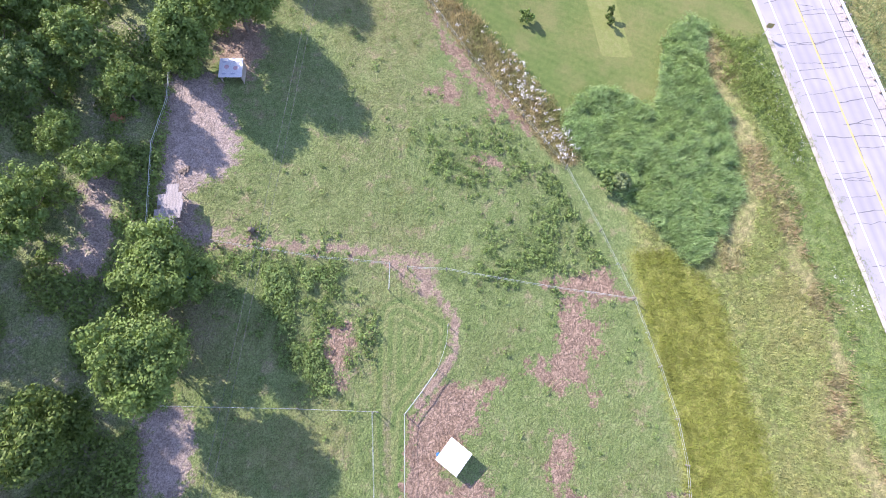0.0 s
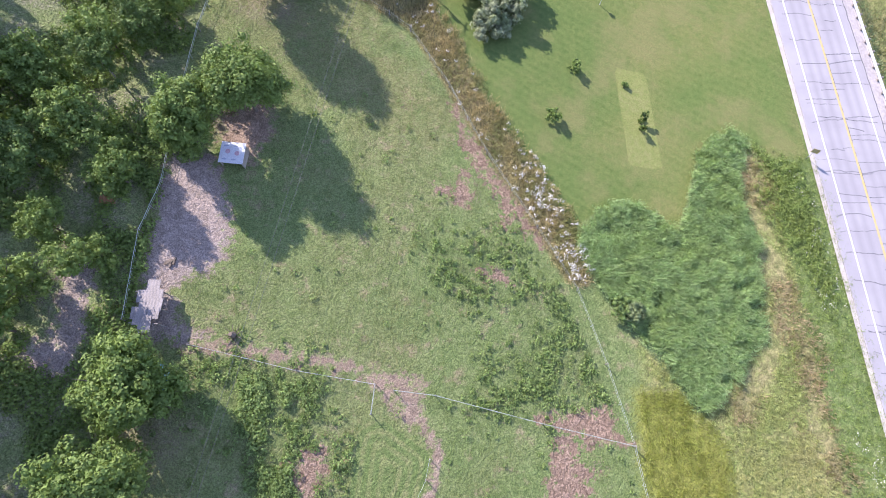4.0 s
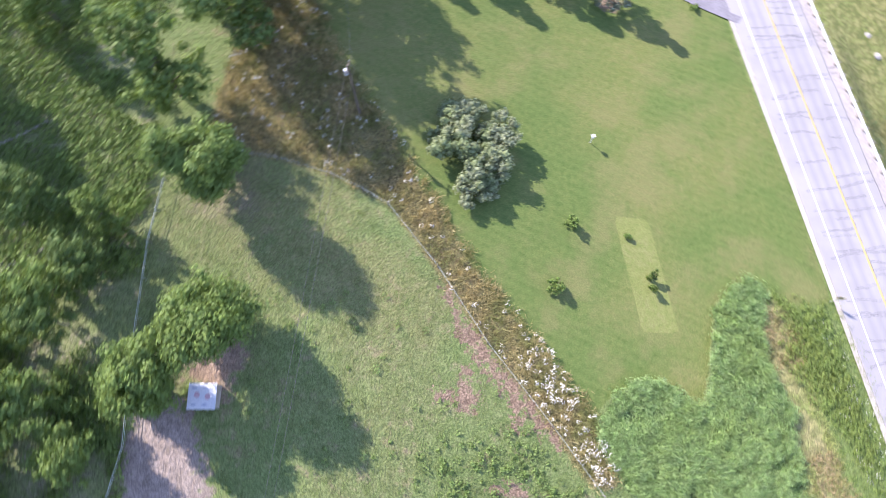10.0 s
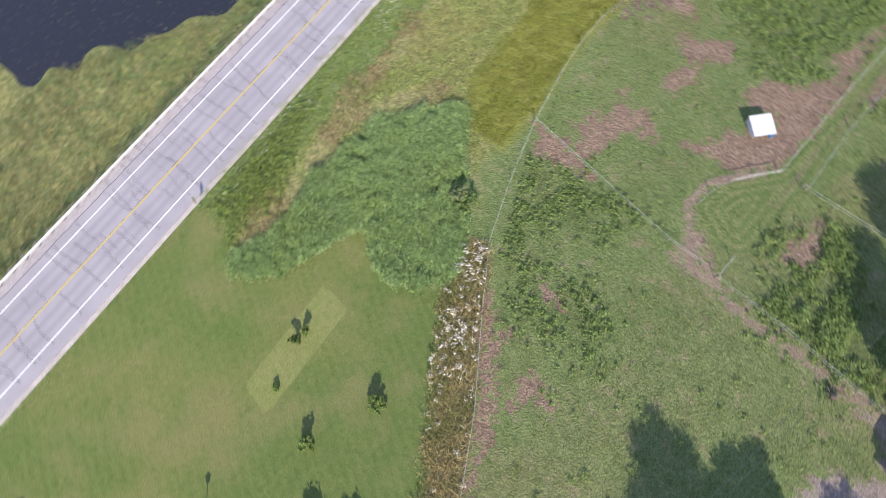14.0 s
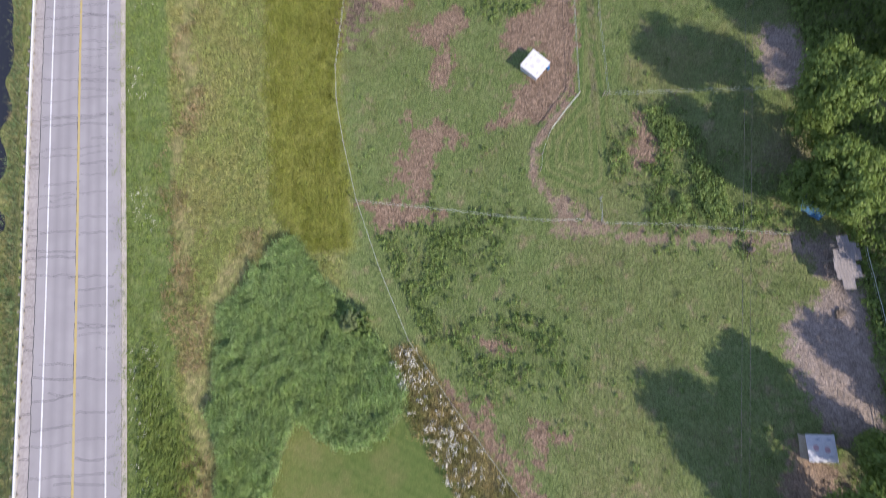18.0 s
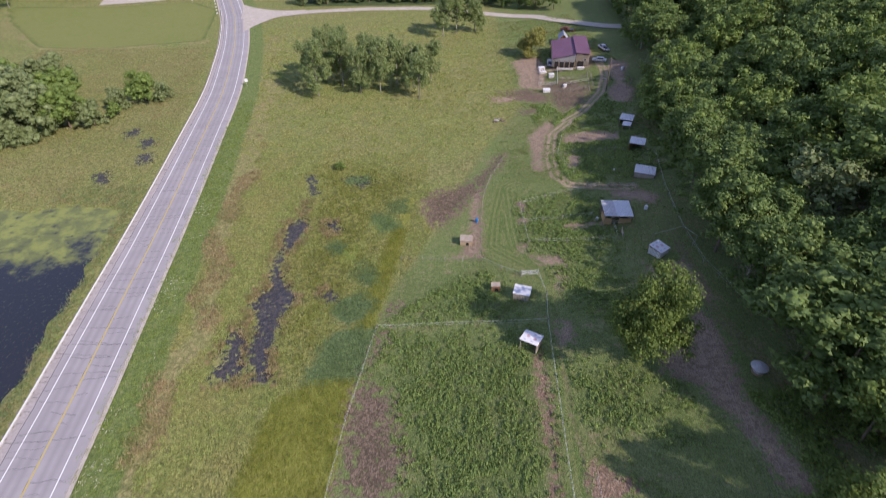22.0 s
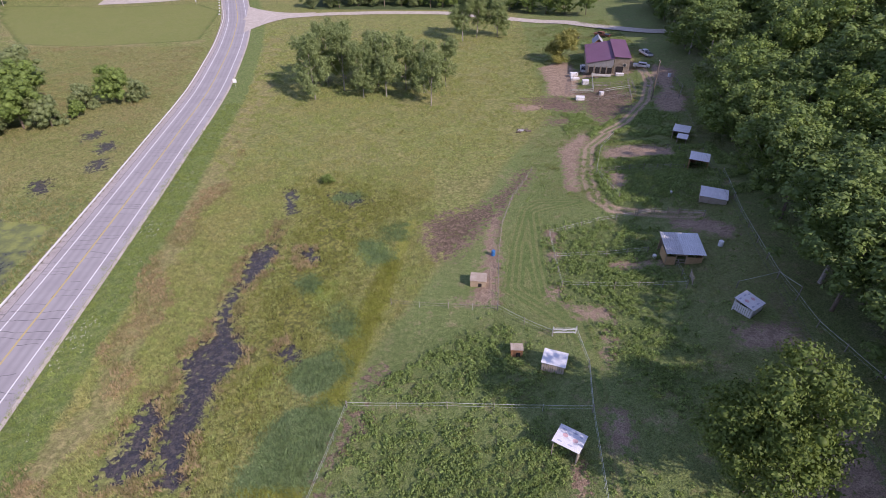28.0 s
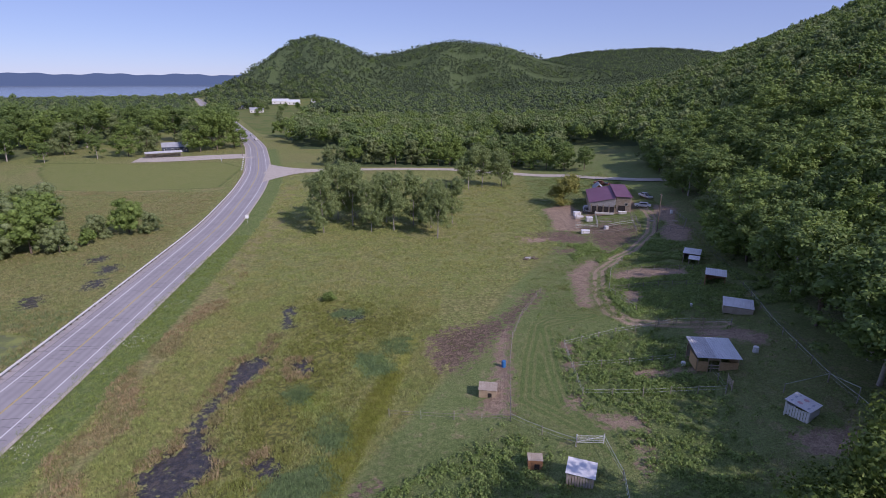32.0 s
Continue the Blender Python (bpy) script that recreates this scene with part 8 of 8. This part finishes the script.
bird = empty("birdhouse", pose(-21.2, -67, z_at(-21.2, -67)), "small white birdhouse on a post in the lawn", "birdhouse")
part("post", tube((0, 0, -0.2), (0, 0, 1.3), 0.04, 0.04, 8), WALL_WHITE, bird)
part("box", box(0.3, 0.3, 0.36, (0, 0, 1.45), (0, 0, 0), 0.01), WALL_WHITE, bird)
part("roof", box(0.44, 0.44, 0.05, (0, 0, 1.67), (12, 0, 0), 0.01), WALL_WHITE, bird)
for k in range(7):
    y = 255 + 6 * k
    x = float(road_x(y)) - 7.5
    ob = empty("marker_stone", pose(x, y, z_at(x, y)), "small white marker stone beside the road", "marker stone", "roadside marker stones")
    part("stone", box(0.7, 0.7, 0.5, (0, 0, 0.2), (0, 0, 20 * k), 0.15), WHITE, ob)


def log(x, y, turn, length, r, label, mat=BARK_PALE):
    thing = empty("fallen_log", pose(x, y, z_at(x, y) + r * 0.8, 0, 0, turn), label, "log", "fallen logs")
    slope = z_at(x + math.cos(radians(turn)) * length / 2, y + math.sin(radians(turn)) * length / 2) - z_at(x - math.cos(radians(turn)) * length / 2, y - math.sin(radians(turn)) * length / 2)
    part("stem", bent([(-length / 2, 0, -slope / 2), (-length / 6, 0.12, -slope / 6 + 0.05), (length / 5, -0.08, slope / 5), (length / 2, 0.1, slope / 2)], [r, r * 0.9, r * 0.75, r * 0.4], 9), mat, thing)
    part("branch", bent([(length * 0.2, 0, slope / 5), (length * 0.3, 0.4, slope * 0.3 + 0.2), (length * 0.38, 0.9, slope * 0.4 + 0.3)], [r * 0.4, r * 0.3, r * 0.1], 6), mat, thing)


for x, y, a, l_, r in ((38, -53, 35, 5, 0.16), (36.5, -47, 120, 2.2, 0.1), (40, -66, 40, 7, 0.14), (33.5, -60, 30, 3, 0.1), (42, 10, 130, 6, 0.13), (44, 13, 125, 7, 0.12), (33, 24, 60, 2, 0.08)):
    log(x, y, a, l_, r, "pale fallen log on the floor of the wood")
stump = empty("tree_stump", pose(18.2, -21.2, z_at(18.2, -21.2)), "dark broken tree stump in the pasture", "stump")
part("stump", bent([(0, 0, -0.2), (0, 0, 0.3), (0.1, 0, 0.8)], [0.42, 0.34, 0.2], 10), BARK, stump)
for k in range(9):
    a = k * 0.7
    part("branch", tube((0.2 * math.cos(a), 0.2 * math.sin(a), 0.1), (1.0 * math.cos(a), 1.0 * math.sin(a), 0.25 + 0.2 * (k % 3)), 0.05, 0.02, 5), BARK, stump)
# made-up heap of dark chunks in place of a dark hole
hole = empty("scrap_pile", pose(25, -27.9, z_at(25, -27.9)), "small dark heap standing for a hole in the bare ground", "pile")
for k in range(8):
    part("chunk", box(rnd.uniform(0.25, 0.5), rnd.uniform(0.2, 0.4), 0.18, (rnd.uniform(-0.45, 0.45), rnd.uniform(-0.35, 0.35), 0.07), (rnd.uniform(-15, 15), 0, rnd.uniform(0, 180)), 0.04), BARK, hole)
scrap = empty("scrap_pile", pose(12.5, 131, z_at(12.5, 131)), "dark heap of scrap in the wet meadow", "pile")
for k in range(10):
    part("chunk", box(rnd.uniform(0.6, 1.6), rnd.uniform(0.3, 0.7), 0.3, (rnd.uniform(-1.3, 1.3), rnd.uniform(-0.8, 0.8), 0.15), (rnd.uniform(-15, 15), 0, rnd.uniform(0, 180)), 0.05), STEEL_OLD if k < 3 else BARK, scrap)
for x, y, s in ((-62.5, -73, 0.7), (-61.5, -78, 0.8), (-60.8, -81, 0.6)):
    ob = empty("bank_rock", pose(x, y, z_at(x, y)), "pale rough rock on the roadside bank", "rock", "rocks on the bank")
    b2 = bmesh.new()
    bmesh.ops.create_icosphere(b2, subdivisions=2, radius=s * 0.8)
    for v in b2.verts:
        v.co *= 0.8 + 0.4 * noise.noise(v.co * 1.7 + Vector((x, y, 0)))
        v.co.z *= 0.6
    part("rock", b2, STONE, ob)
for x, y, k, s in ((-68.5, -83, 2, 0.6), (-72, -77, 0, 0.7), (-66, -92, 1, 0.7), (-75, -88, 3, 0.7), (-70, -70, 1, 0.55), (-80, -78, 2, 0.7)):
    put_copy(KINDS[k], x, y, rnd.uniform(0, 360), s)
for x, y, k, s in ((34.8, -30, 2, 0.42), (33.2, -39.8, 2, 0.6), (36.2, -24, 1, 0.5), (37.5, -36, 0, 0.5), (29.8, -35.5, 2, 0.48), (31, -27, 1, 0.42), (38, -45, 2, 0.6), (33, -50, 1, 0.5), (42, -40, 1, 0.7), (33, -47, 3, 0.42), (30.5, -52, 0, 0.42), (29.8, -57, 1, 0.36), (25, -72, 1, 0.75), (17.5, -79, 0, 0.85), (11.5, -86, 3, 0.9), (16, -90, 1, 0.9), (10, -94, 0, 0.85), (19, -84, 1, 0.8), (14.5, -98, 1, 0.85), (47, -23, 0, 1.0), (48.5, -14.5, 3, 0.95), (47.5, -6, 0, 1.0), (49, 2, 1, 1.0), (40.5, -1, 0, 0.5), (41, -11, 3, 0.5)):
    put_copy(KINDS[k], x, y, rnd.uniform(0, 360), s)
